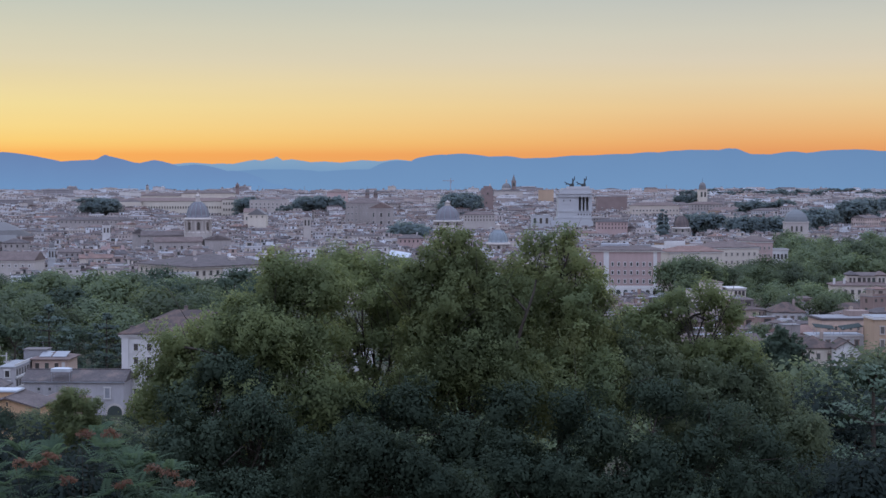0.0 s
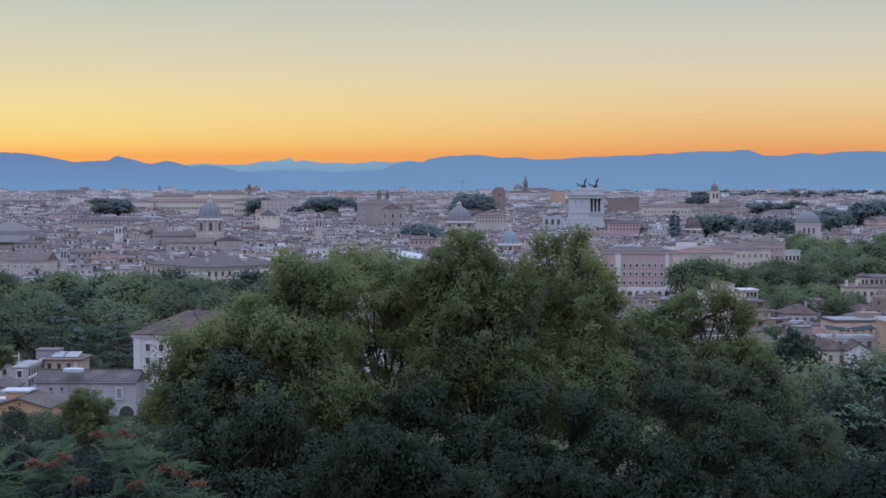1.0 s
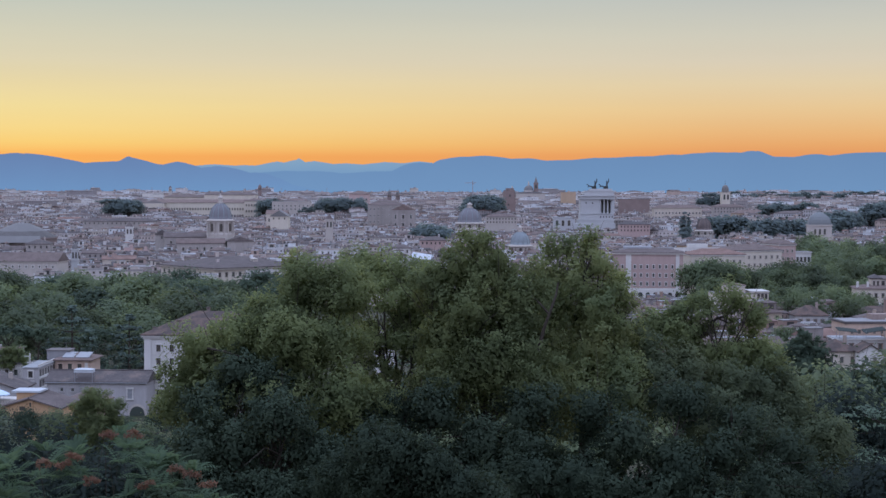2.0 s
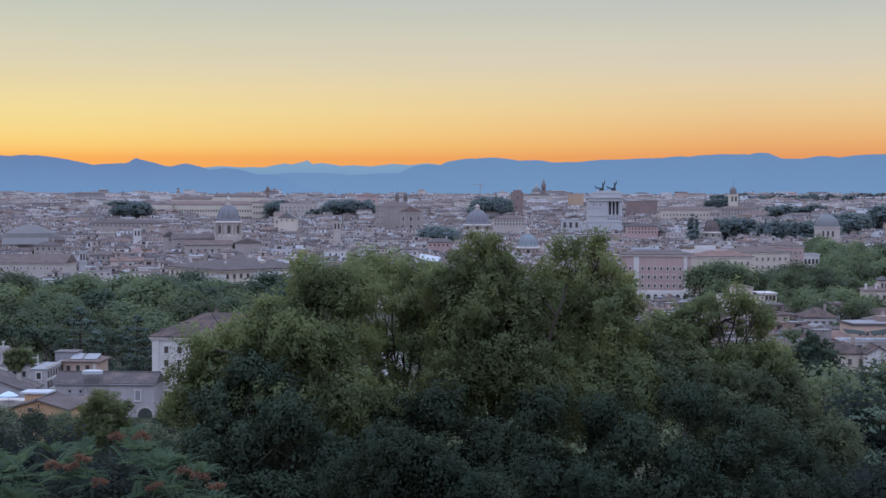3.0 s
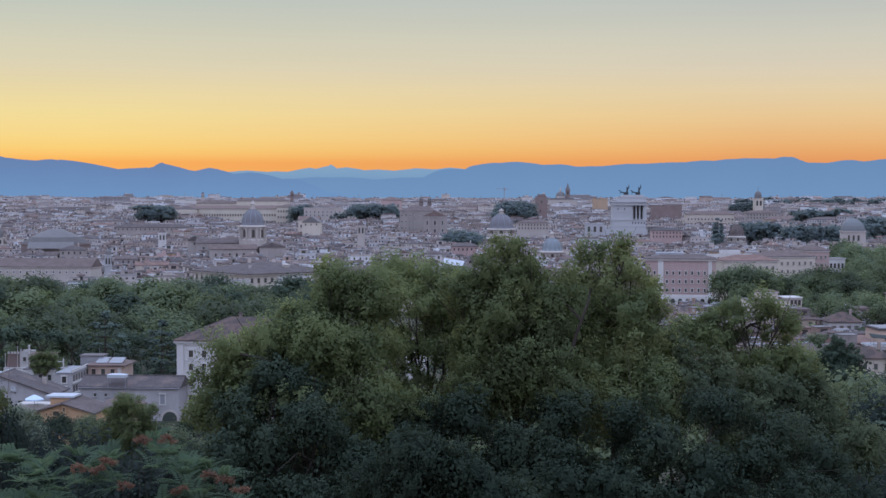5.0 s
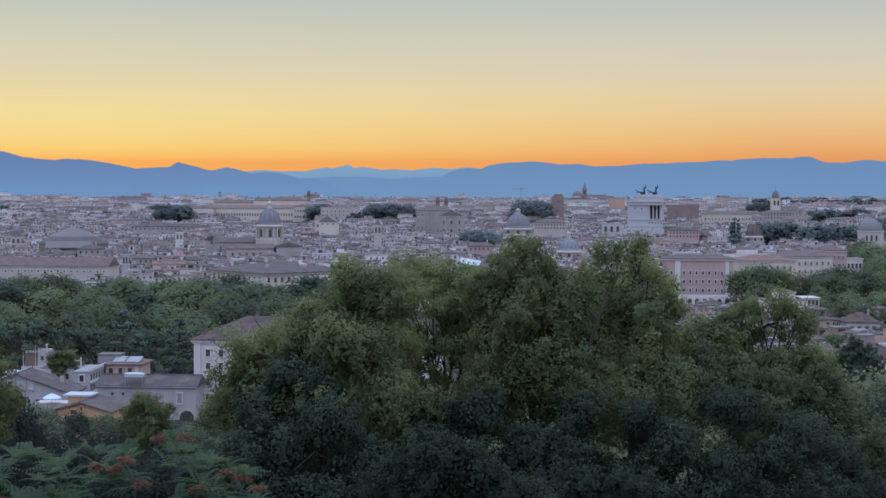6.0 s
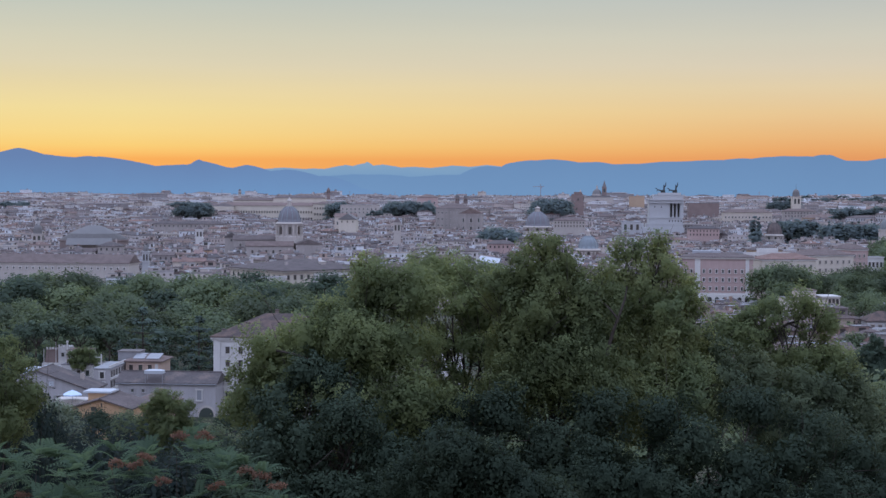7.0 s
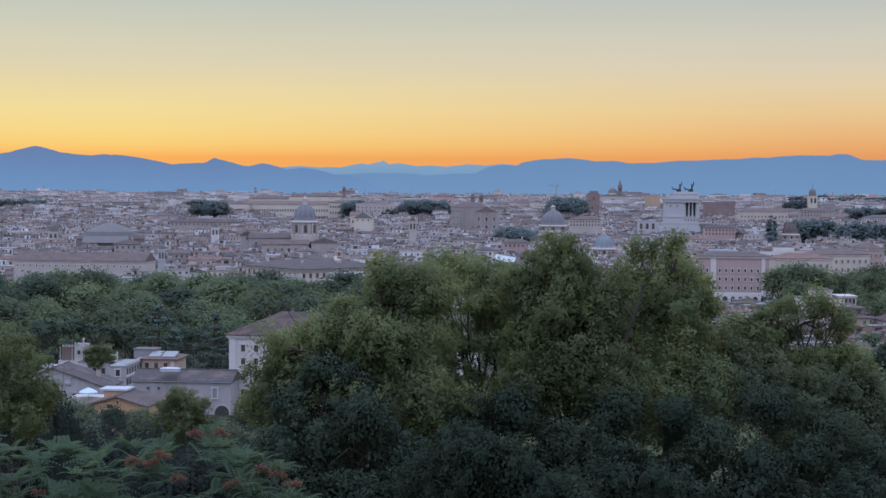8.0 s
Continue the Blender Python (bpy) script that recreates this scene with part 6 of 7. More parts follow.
def boughs():
    """Bare dark boughs that show on the outside of the crowns, as parts of their trees."""
    trees = [ob for ob in bpy.data.objects if ob.name.startswith("oak_tree") and not ob.parent]
    for pts, r0, r1 in (([(2.87, 58.7, 63.78), (3.06, 58.7, 64.60), (3.32, 58.7, 65.31), (3.54, 58.7, 65.97), (3.62, 58.7, 66.43)], 0.08, 0.03),
                        ([(3.26, 58.7, 65.21), (2.91, 58.7, 65.62), (2.59, 58.7, 65.92)], 0.05, 0.02),
                        ([(0.71, 59.7, 66.03), (0.53, 59.7, 66.74), (0.38, 59.7, 67.35)], 0.07, 0.03),
                        ([(0.53, 59.7, 66.74), (0.85, 59.7, 67.20), (1.11, 59.7, 67.55)], 0.04, 0.02),
                        ([(4.80, 61.5, 65.93), (4.89, 61.5, 66.64), (5.11, 61.5, 67.35)], 0.06, 0.03),
                        ([(4.84, 61.5, 66.28), (5.32, 61.5, 66.69), (5.62, 61.5, 66.89)], 0.04, 0.02),
                        ([(9.97, 64.1, 63.79), (10.38, 64.1, 64.40), (10.63, 64.1, 64.61), (11.04, 64.1, 64.71), (11.27, 64.1, 65.22), (11.60, 64.1, 65.57)], 0.08, 0.03),
                        ([(10.63, 64.1, 64.61), (11.14, 64.1, 64.40), (11.60, 64.1, 64.61)], 0.04, 0.02),
                        ([(-9.54, 56.3, 64.08), (-8.92, 56.3, 63.98), (-8.47, 56.3, 63.83), (-7.96, 56.3, 63.68)], 0.05, 0.02)):
        root = min(trees, key=lambda ob: (ob.location.x - pts[0][0]) ** 2 + (ob.location.y - pts[0][1]) ** 2)
        part("bough", Geo(root.matrix_basis.inverted()).tube(pts, r0, r1, 7), BARK, root)


front_trees()
boughs()
slope_woods()


# ---------------------------------------------------------------- houses at the foot of the hill, towards the park
def gabled(root, w, d, h, rise, wall, roof, over=0.7, down=14):
    """Walls, front and back gables and a two-sided tiled roof, ridge running away from the front."""
    g = Geo()
    prof = [(-w / 2, -down), (w / 2, -down), (w / 2, h), (0, h + rise), (-w / 2, h)]
    g.add([(px, -d / 2, pz) for px, pz in prof] + [(px, d / 2, pz) for px, pz in prof],
          [(0, 1, 2, 3, 4), (9, 8, 7, 6, 5), (1, 6, 7, 2), (5, 0, 4, 9), (2, 7, 8, 3), (3, 8, 9, 4)])
    part("wall", g, wall, root)
    k = rise / (w / 2)
    for s in (-1, 1):
        vs = [(s * (w / 2 + over), -d / 2 - over, h - k * over + 0.1), (0, -d / 2 - over, h + rise + 0.1), (0, d / 2 + over, h + rise + 0.1), (s * (w / 2 + over), d / 2 + over, h - k * over + 0.1)]
        part("roof_slope", Geo().add(vs + [(a, b, c + 0.3) for a, b, c in vs], [(3, 2, 1, 0), (4, 5, 6, 7), (0, 1, 5, 4), (1, 2, 6, 5), (2, 3, 7, 6), (3, 0, 4, 7)]), roof, root)
    part("ridge_tiles", Geo().tube([(0, -d / 2 - over, h + rise + 0.38), (0, d / 2 + over, h + rise + 0.38)], 0.2, 0.2, 6), roof, root)


def corner_palace():
    x, y = -71.5, 434
    z = ground_z(x, y)
    root = thing("white_palace", x, y, z, -4, "tall white plastered palace with a brown tiled roof", "palace")
    w, d, h = 33.0, 26.0, 28.4 - z
    part("wall", Geo().box(0, 0, -14, h, w, d), PLASTER, root)
    part("cornice", Geo().box(0, 0, h - 0.2, h + 0.3, w + 0.8, d + 0.8).box(0, 0, h + 0.3, h + 0.8, w + 1.6, d + 1.6), PLASTER, root)
    for k in (4.6, 8.9, 13.2):
        part("string_course", Geo().box(0, 0, h - k - 0.2, h - k + 0.2, w + 0.4, d + 0.4), PLASTER, root)
    part("corner_strip", Geo().box(-w / 2 + 0.9, -d / 2 - 0.1, -10, h - 0.2, 1.9, 0.4), PLASTER, root)
    part("roof", Geo().hip(0, 0, h + 0.8, w, d, 5.6, 0, 1.0), OLD_TILE, root)
    for px, py, t in ((-14.6, -9.6, 2.6), (-13.2, -9.4, 2.1), (-8.5, -6.0, 4.4), (-2, 2, 7.4)):
        c = part("chimney", Geo().box(px, py, h + 0.8, h + t, 0.9, 0.8), OLD_STUCCO, root)
        part("chimney_cap", Geo().hip(px, py, h + t, 0.9, 0.8, 0.3, 0, 0.18, thick=0.12), OLD_TILE, c)
    panes(root, w - 3, -d / 2 - 0.03, (h - 16.2, h - 11.8, h - 7.4, h - 3.7), 8, 1.2, 1.9, 0.6, frame_mat=PLASTER)


def arched_wing():
    x, y = -99.9, 418
    z = ground_z(x, y)
    root = thing("low_wing", x, y, z, -1.5, "low grey plastered wing with a brown roof and arched gate", "building")
    w, d, h = 27.4, 11.0, 17.2 - z
    part("wall", Geo().box(0, 0, -14, h, w, d), GREY_PLASTER, root)
    part("roof", Geo().hip(0, 0, h, w, d, 2.4, 0, 0.6, gable=True), DARK_TILE, root)
    part("ridge_tiles", Geo().tube([(-w / 2 - 0.6, 0, h + 2.75), (w / 2 + 0.6, 0, h + 2.75)], 0.22, 0.22, 6), DARK_TILE, root)
    part("gutter", Geo().tube([(-w / 2 - 0.4, -d / 2 - 0.7, h - 0.05), (w / 2 + 0.4, -d / 2 - 0.7, h - 0.05)], 0.12, 0.12, 6), METAL, root)
    part("gate_arch", Geo().arch(11.2, -d / 2, -3.5, 4.0, 6.5, 0.3, 10), WINDOW, root, "dark arched gateway")
    part("gate_surround", Geo().arch(11.2, -d / 2 + 0.12, -3.5, 5.0, 7.1, 0.3, 10), TRAVERTINE, root)
    panes(root, 3, -d / 2 - 0.03, (h - 4.4,), 1, 1.3, 2.7, 9.2, mat=METAL, frame_mat=PLASTER)
    panes(root, 6, -d / 2 - 0.03, (h - 2.4,), 2, 0.7, 0.8, -8.0, frame_mat=GREY_PLASTER)
    part("downpipe", Geo().lathe(-4.6, -d / 2 - 0.12, [(0.08, -3), (0.08, h)], 6), METAL, root)
    aw = thing("small_awning", -103.3, 412.6, 18.4, -1.5, "white canvas awning over a low roof", "awning")
    part("canopy", Geo().box(0, 0, 1.6, 2.3, 5.2, 2.4).hip(0, 0, 2.3, 5.2, 2.4, 0.35, 0, 0.1, thick=0.1), CANVAS, aw)
    me = mesh_from("post", Geo().box(0, 0, -1.8, 1.6, 0.1, 0.1), METAL)
    for px, py in ((-2.4, -1.0), (2.4, -1.0), (-2.4, 1.0), (2.4, 1.0)):
        part("post", me, None, aw).location = (px, py, 0)


def beige_house():
    x, y = -113.6, 446
    z = ground_z(x, y)
    root = thing("beige_house", x, y, z, -1, "rose beige plastered house with a tiled eave and grey roof panels", "house")
    h = 20.0 - z
    part("wall", Geo().box(0, 0, -14, h, 10.4, 11), STUCCO_ROSE, root)
    part("roof", Geo().hip(0, 0, h, 10.4, 11, 1.5, 0, 0.8), TILE, root)
    for px, pw in ((-1.6, 3.4), (2.6, 4.0)):
        part("roof_panel", Geo(Matrix.Translation((px, -2.4, h + 1.25)) @ Matrix.Rotation(radians(12), 4, "X")).box(0, 0, 0, 0.18, pw, 5.2), METAL, root, "pale grey metal roof panel")
    part("roof_room", Geo().box(-5.8, 2.6, h - 0.4, h + 2.3, 6.6, 5.6), TERRACE, root, "grey rendered box on the roof")
    part("roof_slab", Geo().box(-5.8, 2.6, h + 2.3, h + 2.5, 7.2, 6.2), TERRACE, root)
    part("antenna", Geo().lathe(-4.0, 2.0, [(0.06, h + 2.5), (0.04, h + 4.4)], 5), METAL, root)
    panes(root, 8.4, -5.53, (h - 2.7, h - 7), 3, 1.15, 1.8, -0.8, frame_mat=STUCCO_ROSE)
    panes(root, 2, -5.53, (h - 2.9,), 1, 0.9, 2.3, 4.0, mat=PLASTER, frame_mat=STUCCO_ROSE)
    wing = thing("stepped_wing", -121.6, 433.6, ground_z(-125, 430), 0, "white plastered wing with close rows of dark windows", "house")
    h2 = 19.5 - ground_z(-125, 430)
    part("wall", Geo().box(0, 0, -14, h2, 4.6, 17), GREY_PLASTER, wing)
    part("roof_terrace", Geo().box(0, 0, h2, h2 + 0.3, 5.2, 17.6), TERRACE, wing)
    part("parapet", Geo().box(2.2, 0, h2 + 0.3, h2 + 1.0, 0.25, 17), PLASTER, wing)
    for k in range(3):
        part("balcony_band", Geo().box(2.45, 0, h2 - 3.05 - 3.0 * k, h2 - 2.5 - 3.0 * k, 0.6, 17), PLASTER, wing, "pale plaster balcony band")
    side_panes(wing, 2.32, 16.4, (h2 - 2.4, h2 - 5.4, h2 - 8.4), 6, 1.2, 1.8)
    panes(wing, 4.0, -8.53, (h2 - 2.6, h2 - 5.6, h2 - 8.6), 1, 1.2, 1.8, frame_mat=PLASTER)


def orange_house():
    x, y = -93.5, 333
    z = ground_z(x, y)
    root = thing("orange_house", x, y, z, -3, "orange plastered house with a low brown gabled roof", "house")
    h = 22.5 - z
    gabled(root, 13.0, 12, h, 1.9, ORANGE, TILE, 0.8)
    part("roof_room", Geo().box(-2.6, 2.2, h, h + 2.6, 4.8, 4.4), ORANGE, root)
    part("roof_slab", Geo().box(-2.8, 2.2, h + 2.6, h + 3.0, 6.4, 5.4), CANVAS, root, "white flat roof slab")
    panes(root, 3, -6.03, (h - 0.5,), 1, 1.3, 0.9, -1.6, frame_mat=ORANGE)
    panes(root, 2, -6.03, (h + 0.35,), 1, 0.4, 0.9, 0.2, frame_mat=ORANGE)
    low = thing("low_lean_to", -86.2, 346, ground_z(-86, 346), -8, "low shed with a brown tiled roof", "shed")
    hh = 21.6 - ground_z(-86, 346)
    part("wall", Geo().box(0, 0, -14, hh, 9, 8), OLD_STUCCO, low)
    part("roof", Geo().hip(0, 0, hh, 9, 8, 1.7, 0, 0.5), TILE, low)
    part("chimney", Geo().box(1.5, -1, hh + 0.5, hh + 3.2, 0.7, 0.6), OLD_STUCCO, low)


def grey_roof_house():
    x, y = -122, 375.5
    z = ground_z(x, y)
    root = thing("grey_house", x, y, z, 0, "grey plastered house with a wide brown gabled roof", "house")
    h = 20.7 - z
    gabled(root, 27.0, 12.5, h, 4.7, GREY_PLASTER, DARK_TILE, 0.6)
    panes(root, 2, -6.28, (h + 1.2,), 1, 1.2, 1.2, 3.7, mat=CANVAS, frame_mat=GREY_PLASTER)
    panes(root, 2, -6.28, (h + 2.4,), 1, 0.9, 0.6, -1.5, frame_mat=GREY_PLASTER)
    panes(root, 22, -6.28, (h - 3.0,), 6, 1.1, 1.7, frame_mat=GREY_PLASTER)
    part("chimney", Geo().box(9, 2, h + 0.5, h + 3.4, 0.9, 0.8), STUCCO, root)
    um = thing("parasol", -108.1, 353, ground_z(-108, 353), 0, "pale blue garden parasol on a terrace", "parasol")
    t = 22.9 - ground_z(-108, 353)
    part("pole", Geo().lathe(0, 0, [(0.07, -2), (0.05, t)], 6), METAL, um)
    part("canopy", Geo().lathe(0, 0, [(2.25, t - 1.15), (2.25, t - 0.85), (1.1, t - 0.25), (0.1, t + 0.15)], 8), BLUE_CANVAS, um)
    part("terrace_wall", Geo().box(0, 3.0, -3, t - 2.2, 9, 5), STUCCO, um)


def red_house():
    x, y = -146.8, 466
    z = ground_z(x, y)
    root = thing("red_house", x, y, z, 0, "small white house with a sloping red upper wall and crenellated parapet", "house")
    h = 16.8 - z
    part("wall", Geo().box(0, 0, -14, h, 8.4, 8), PLASTER, root)
    part("red_upper_wall", Geo().box(-1.5, 0.4, h, h + 4.1, 4.4, 6.0, 0, 0.84), BRICK, root, "dull red upper wall")
    part("corner_tower", Geo().box(2.2, 0, h, h + 4.9, 3.0, 6.4), PLASTER, root, "white plastered corner tower")
    panes(root, 1.6, -3.23, (h + 2.0,), 1, 0.9, 1.2, 2.2, frame_mat=PLASTER)
    me = mesh_from("merlon", Geo().box(0, 0, 0, 0.7, 0.5, 0.5), PLASTER)
    for k in range(8):
        part("merlon", me, None, root).location = (-3.0 + 0.95 * k, -2.4, h + (4.1 if k < 4 else 4.9))
    for px, t in ((-4.0, 4.4), (-0.2, 6.6)):
        part("pole", Geo().lathe(px, -2.6, [(0.14, h), (0.1, h + t)], 6), PLASTER, root)
    panes(root, 7, -4.03, (h - 3.0, h - 6.4), 3, 1.0, 1.7, frame_mat=PLASTER)


def garden_terrace():
    """House whose roof is a planted terrace under a white pergola."""
    x, y = -134.6, 455
    z = ground_z(x, y)
    root = thing("terrace_house", x, y, z, 0, "white house with a planted roof terrace and railings", "house")
    h = 17.6 - z
    part("wall", Geo().box(0, 0, -14, h, 13, 9), PLASTER, root)
    part("roof_terrace", Geo().box(0, 0, h, h + 0.3, 13.4, 9.4), TERRACE, root)
    post = mesh_from("pergola_post", Geo().box(0, 0, 0, 4.1, 0.18, 0.18), OLD_STUCCO)
    for px in (-5.2, -1.8, 1.6):
        for py in (-3.6, 3.0):
            part("pergola_post", post, None, root).location = (px, py, h + 0.3)
    for py in (-3.6, -1.4, 0.8, 3.0):
        part("pergola_beam", Geo().box(-1.8, py, h + 4.3, h + 4.5, 7.4, 0.16), OLD_STUCCO, root)
    part("side_stair", Geo().box(5.6, -4.7, h - 2.5, h + 3.4, 0.3, 0.3).box(4.6, -4.7, h + 2.4, h + 2.6, 2.4, 0.2).box(4.9, -4.7, h + 0.6, h + 0.8, 3.0, 0.2), PLASTER, root, "white stair rail")
    part("flue", Geo().lathe(-6.2, 0, [(0.25, h), (0.25, h + 6.4), (0.4, h + 6.5), (0.4, h + 6.9)], 8), PLASTER, root)
    panes(root, 11, -4.53, (h - 3.2, h - 6.6), 4, 1.0, 1.7, frame_mat=PLASTER)
    big_tree("climbing_plant", "dense bright green climber covering a roof pergola", (-134.8, 451.5),
             [(-138.6, 450.5, 20.8, 1.6), (-137.0, 450.5, 21.6, 1.5), (-135.4, 450.5, 21.8, 1.6), (-133.6, 450.5, 21.8, 1.6), (-131.8, 450.5, 21.4, 1.4), (-137.8, 450, 18.9, 1.7), (-135.6, 450, 19.2, 1.8), (-133.4, 450, 19.2, 1.8), (-131.2, 450, 19.0, 1.4),
              (-129.6, 448, 17.4, 1.3), (-128.0, 446, 16.8, 1.4), (-126.4, 446, 16.0, 1.4), (-134.5, 449, 17.4, 1.6), (-137.0, 449, 17.2, 1.5)], LEAF, 9, 0.3, 61, trunk_r=0.15)


def white_tents():
    base = thing("flat_roofed_house", -143.8, 442, ground_z(-143, 442), 0, "plain grey house with a flat roof terrace", "house")
    h = 15.6 - ground_z(-143, 442)
    part("wall", Geo().box(0, 0, -14, h, 12.5, 8), GREY_PLASTER, base)
    part("roof_terrace", Geo().box(0, 0, h, h + 0.25, 13, 8.5), TERRACE, base)
    for px, w, t in ((-146.1, 5.0, 17.3), (-141.2, 4.4, 17.9)):
        tent = thing("garden_tent", px, 440, 15.85, 0, "white canvas garden tent on a roof terrace", "tent", "white tents on the terrace")
        part("canopy", Geo().box(0, 0, t - 15.9, t - 15.5, w, 3.6).hip(0, 0, t - 15.5, w, 3.6, 0.7, 0, 0.1, thick=0.1), CANVAS, tent)
        me = mesh_from("post", Geo().box(0, 0, 0, t - 15.9, 0.12, 0.12), METAL)
        for sx in (-1, 1):
            for sy in (-1, 1):
                part("post", me, None, tent).location = (sx * w * 0.46, sy * 1.6, 0)


OLD_STUCCO = material("weathered_stucco", [(0.29, 0.225, 0.18, 1), (0.36, 0.305, 0.26, 1), (0.25, 0.18, 0.145, 1), (0.46, 0.44, 0.42, 1), (0.17, 0.142, 0.128, 1), (0.31, 0.20, 0.16, 1), (0.23, 0.205, 0.19, 1), (0.37, 0.285, 0.215, 1)], 0.9, 1.2, 0.12, 0.45, 0.1, streak=True)
OLD_TILE = material("red_brown_roof_tile", [(0.105, 0.078, 0.068, 1), (0.082, 0.066, 0.060, 1), (0.125, 0.087, 0.072, 1), (0.072, 0.061, 0.057, 1)], 0.95, 1.8, 0.3, 0.8, 0.6, per="noise")
GREY_PLASTER = material("grey_plaster", [(0.33, 0.31, 0.305, 1), (0.37, 0.345, 0.335, 1)], 0.9, 1.4, 0.15, 0.35, 0.1, streak=True)
STUCCO_ROSE = material("rose_beige_plaster", [(0.46, 0.34, 0.27, 1)], 0.9, 1.4, 0.2, 0.3, 0.1, streak=True)
corner_palace()
arched_wing()
beige_house()
orange_house()
grey_roof_house()
red_house()
garden_terrace()
white_tents()


# ---------------------------------------------------------------- the quarter this side of the river
def loggia_house():
    x, y, z = site(0.1795, 690)
    root = thing("loggia_house", x, y, z, 6, "cream house with an arched loggia and roof terrace", "house")
    h = 26.0 - z
    part("wall", Geo().box(0, 0, -14, h - 2.5, 24, 14), CREAM, root)
    part("tower", Geo().box(8, -1, h - 2.5, h - 1.6, 8, 12), CREAM, root)
    part("tower_roof", Geo().hip(-2, 1, h + 1.0, 8, 10, 1.0, 0, 0.5), TILE, root)
    part("tower", Geo().box(-2, 1, h - 2.5, h + 0.6, 8, 10), CREAM, root)
    part("roof_terrace", Geo().box(0, 0, h - 2.5, h - 2.2, 24.6, 14.6), TERRACE, root)
    part("cornice", Geo().box(8, -1, h - 1.6, h - 1.2, 8.8, 12.8).box(-2, 1, h + 0.6, h + 1.0, 8.6, 10.6), PLASTER, root)
    me = mesh_from("loggia_arch", Geo().arch(0, 0, 0, 1.2, 2.4, 0.3), WINDOW)
    for k in range(3):
        part("loggia_arch", me, None, root).location = (7.4 + k * 1.7, -7.05, h - 4.8)
    panes(root, 20, -7.03, (h - 6.4,), 6, 1.1, 1.8)


def hill_villa():
    x, y, z = site(0.2745, 740)
    root = thing("riverside_villa", x, y, z, -6, "cream villa with a raised hipped-roof tower and loggia", "villa")
    t = 22.6 - z
    part("wall", Geo().box(0, 0, -14, t, 28, 16), CREAM, root)
    part("roof", Geo().hip(0, 0, t, 28, 16, 1.8, 0, 0.9), TILE, root)
    part("upper_wall", Geo().box(2.5, 2, t, t + 4.4, 17, 9), CREAM, root)
    part("upper_roof", Geo().hip(2.5, 2, t + 4.4, 17, 9, 1.4, 0, 0.8), TILE, root)
    part("corner_turret", Geo().box(-4.2, 1.2, t, t + 4.8, 4.6, 8.6), CREAM, root)
    part("turret_roof", Geo().hip(-4.2, 1.2, t + 4.8, 4.6, 8.6, 1.6, 0, 0.7), TILE, root)
    part("corner_turret", Geo().box(9.6, 1.2, t, t + 4.8, 4.6, 8.6), CREAM, root)
    part("turret_roof", Geo().hip(9.6, 1.2, t + 4.8, 4.6, 8.6, 1.6, 0, 0.7), TILE, root)
    part("terrace_wall", Geo().box(-3, -12, -14, t - 6.5, 40, 3), PLASTER, root)
    panes(root, 26, -8.03, (t - 4.2,), 8, 1.3, 2.2)
    panes(root, 9, -2.53, (t + 1.2,), 4, 1.4, 2.4, 2.6)
    panes(root, 3.6, -3.13, (t + 1.4,), 2, 1.0, 2.2, -4.2)
    panes(root, 3.6, -3.13, (t + 1.4,), 2, 1.0, 2.2, 9.6)
    for dx in (-13.2, -8.4, 13.4):
        part("chimney", Geo().box(dx, -5.5, t, t + 3.4, 1.0, 1.0), PLASTER, root)


def long_ochre_block():
    x, y, z = site(0.2639, 520)
    root = thing("long_flat_block", x, y, z, 5, "long beige plastered block with a flat roof", "building")
    t = 25.2 - z
    part("wall", Geo().box(0, 0, -14, t, 20, 14), STUCCO_ROSE, root)
    part("cornice", Geo().box(0, 0, t, t + 0.6, 20.8, 14.8), TILE, root)
    part("roof_terrace", Geo().box(0, 0, t + 0.6, t + 0.8, 19.4, 13.4), TERRACE, root)
    part("roof_room", Geo().box(5, 2, t + 0.8, t + 2.6, 7, 6), OLD_STUCCO, root)
    panes(root, 18, -7.03, (t - 3.4, t - 7.6), 7, 0.9, 1.4, mat=SHUTTER, frame_mat=STUCCO_ROSE)
    x, y, z = 142.3, 486, site(0.2945, 480)[2]
    root = thing("ochre_town_house", x, y, z, 0, "tall ochre plastered house with a flat pale cornice", "house")
    t = 28.2 - z
    part("wall", Geo().box(0, 0, -14, t, 12, 12), OCHRE, root)
    part("cornice", Geo().box(0, 0, t, t + 0.6, 13, 13), PLASTER, root)
    part("roof_terrace", Geo().box(0, 0, t + 0.6, t + 0.8, 12.4, 12.4), TERRACE, root)
    panes(root, 10, -6.03, (t - 4.4, t - 8.6), 3, 1.1, 2.2, mat=SHUTTER)


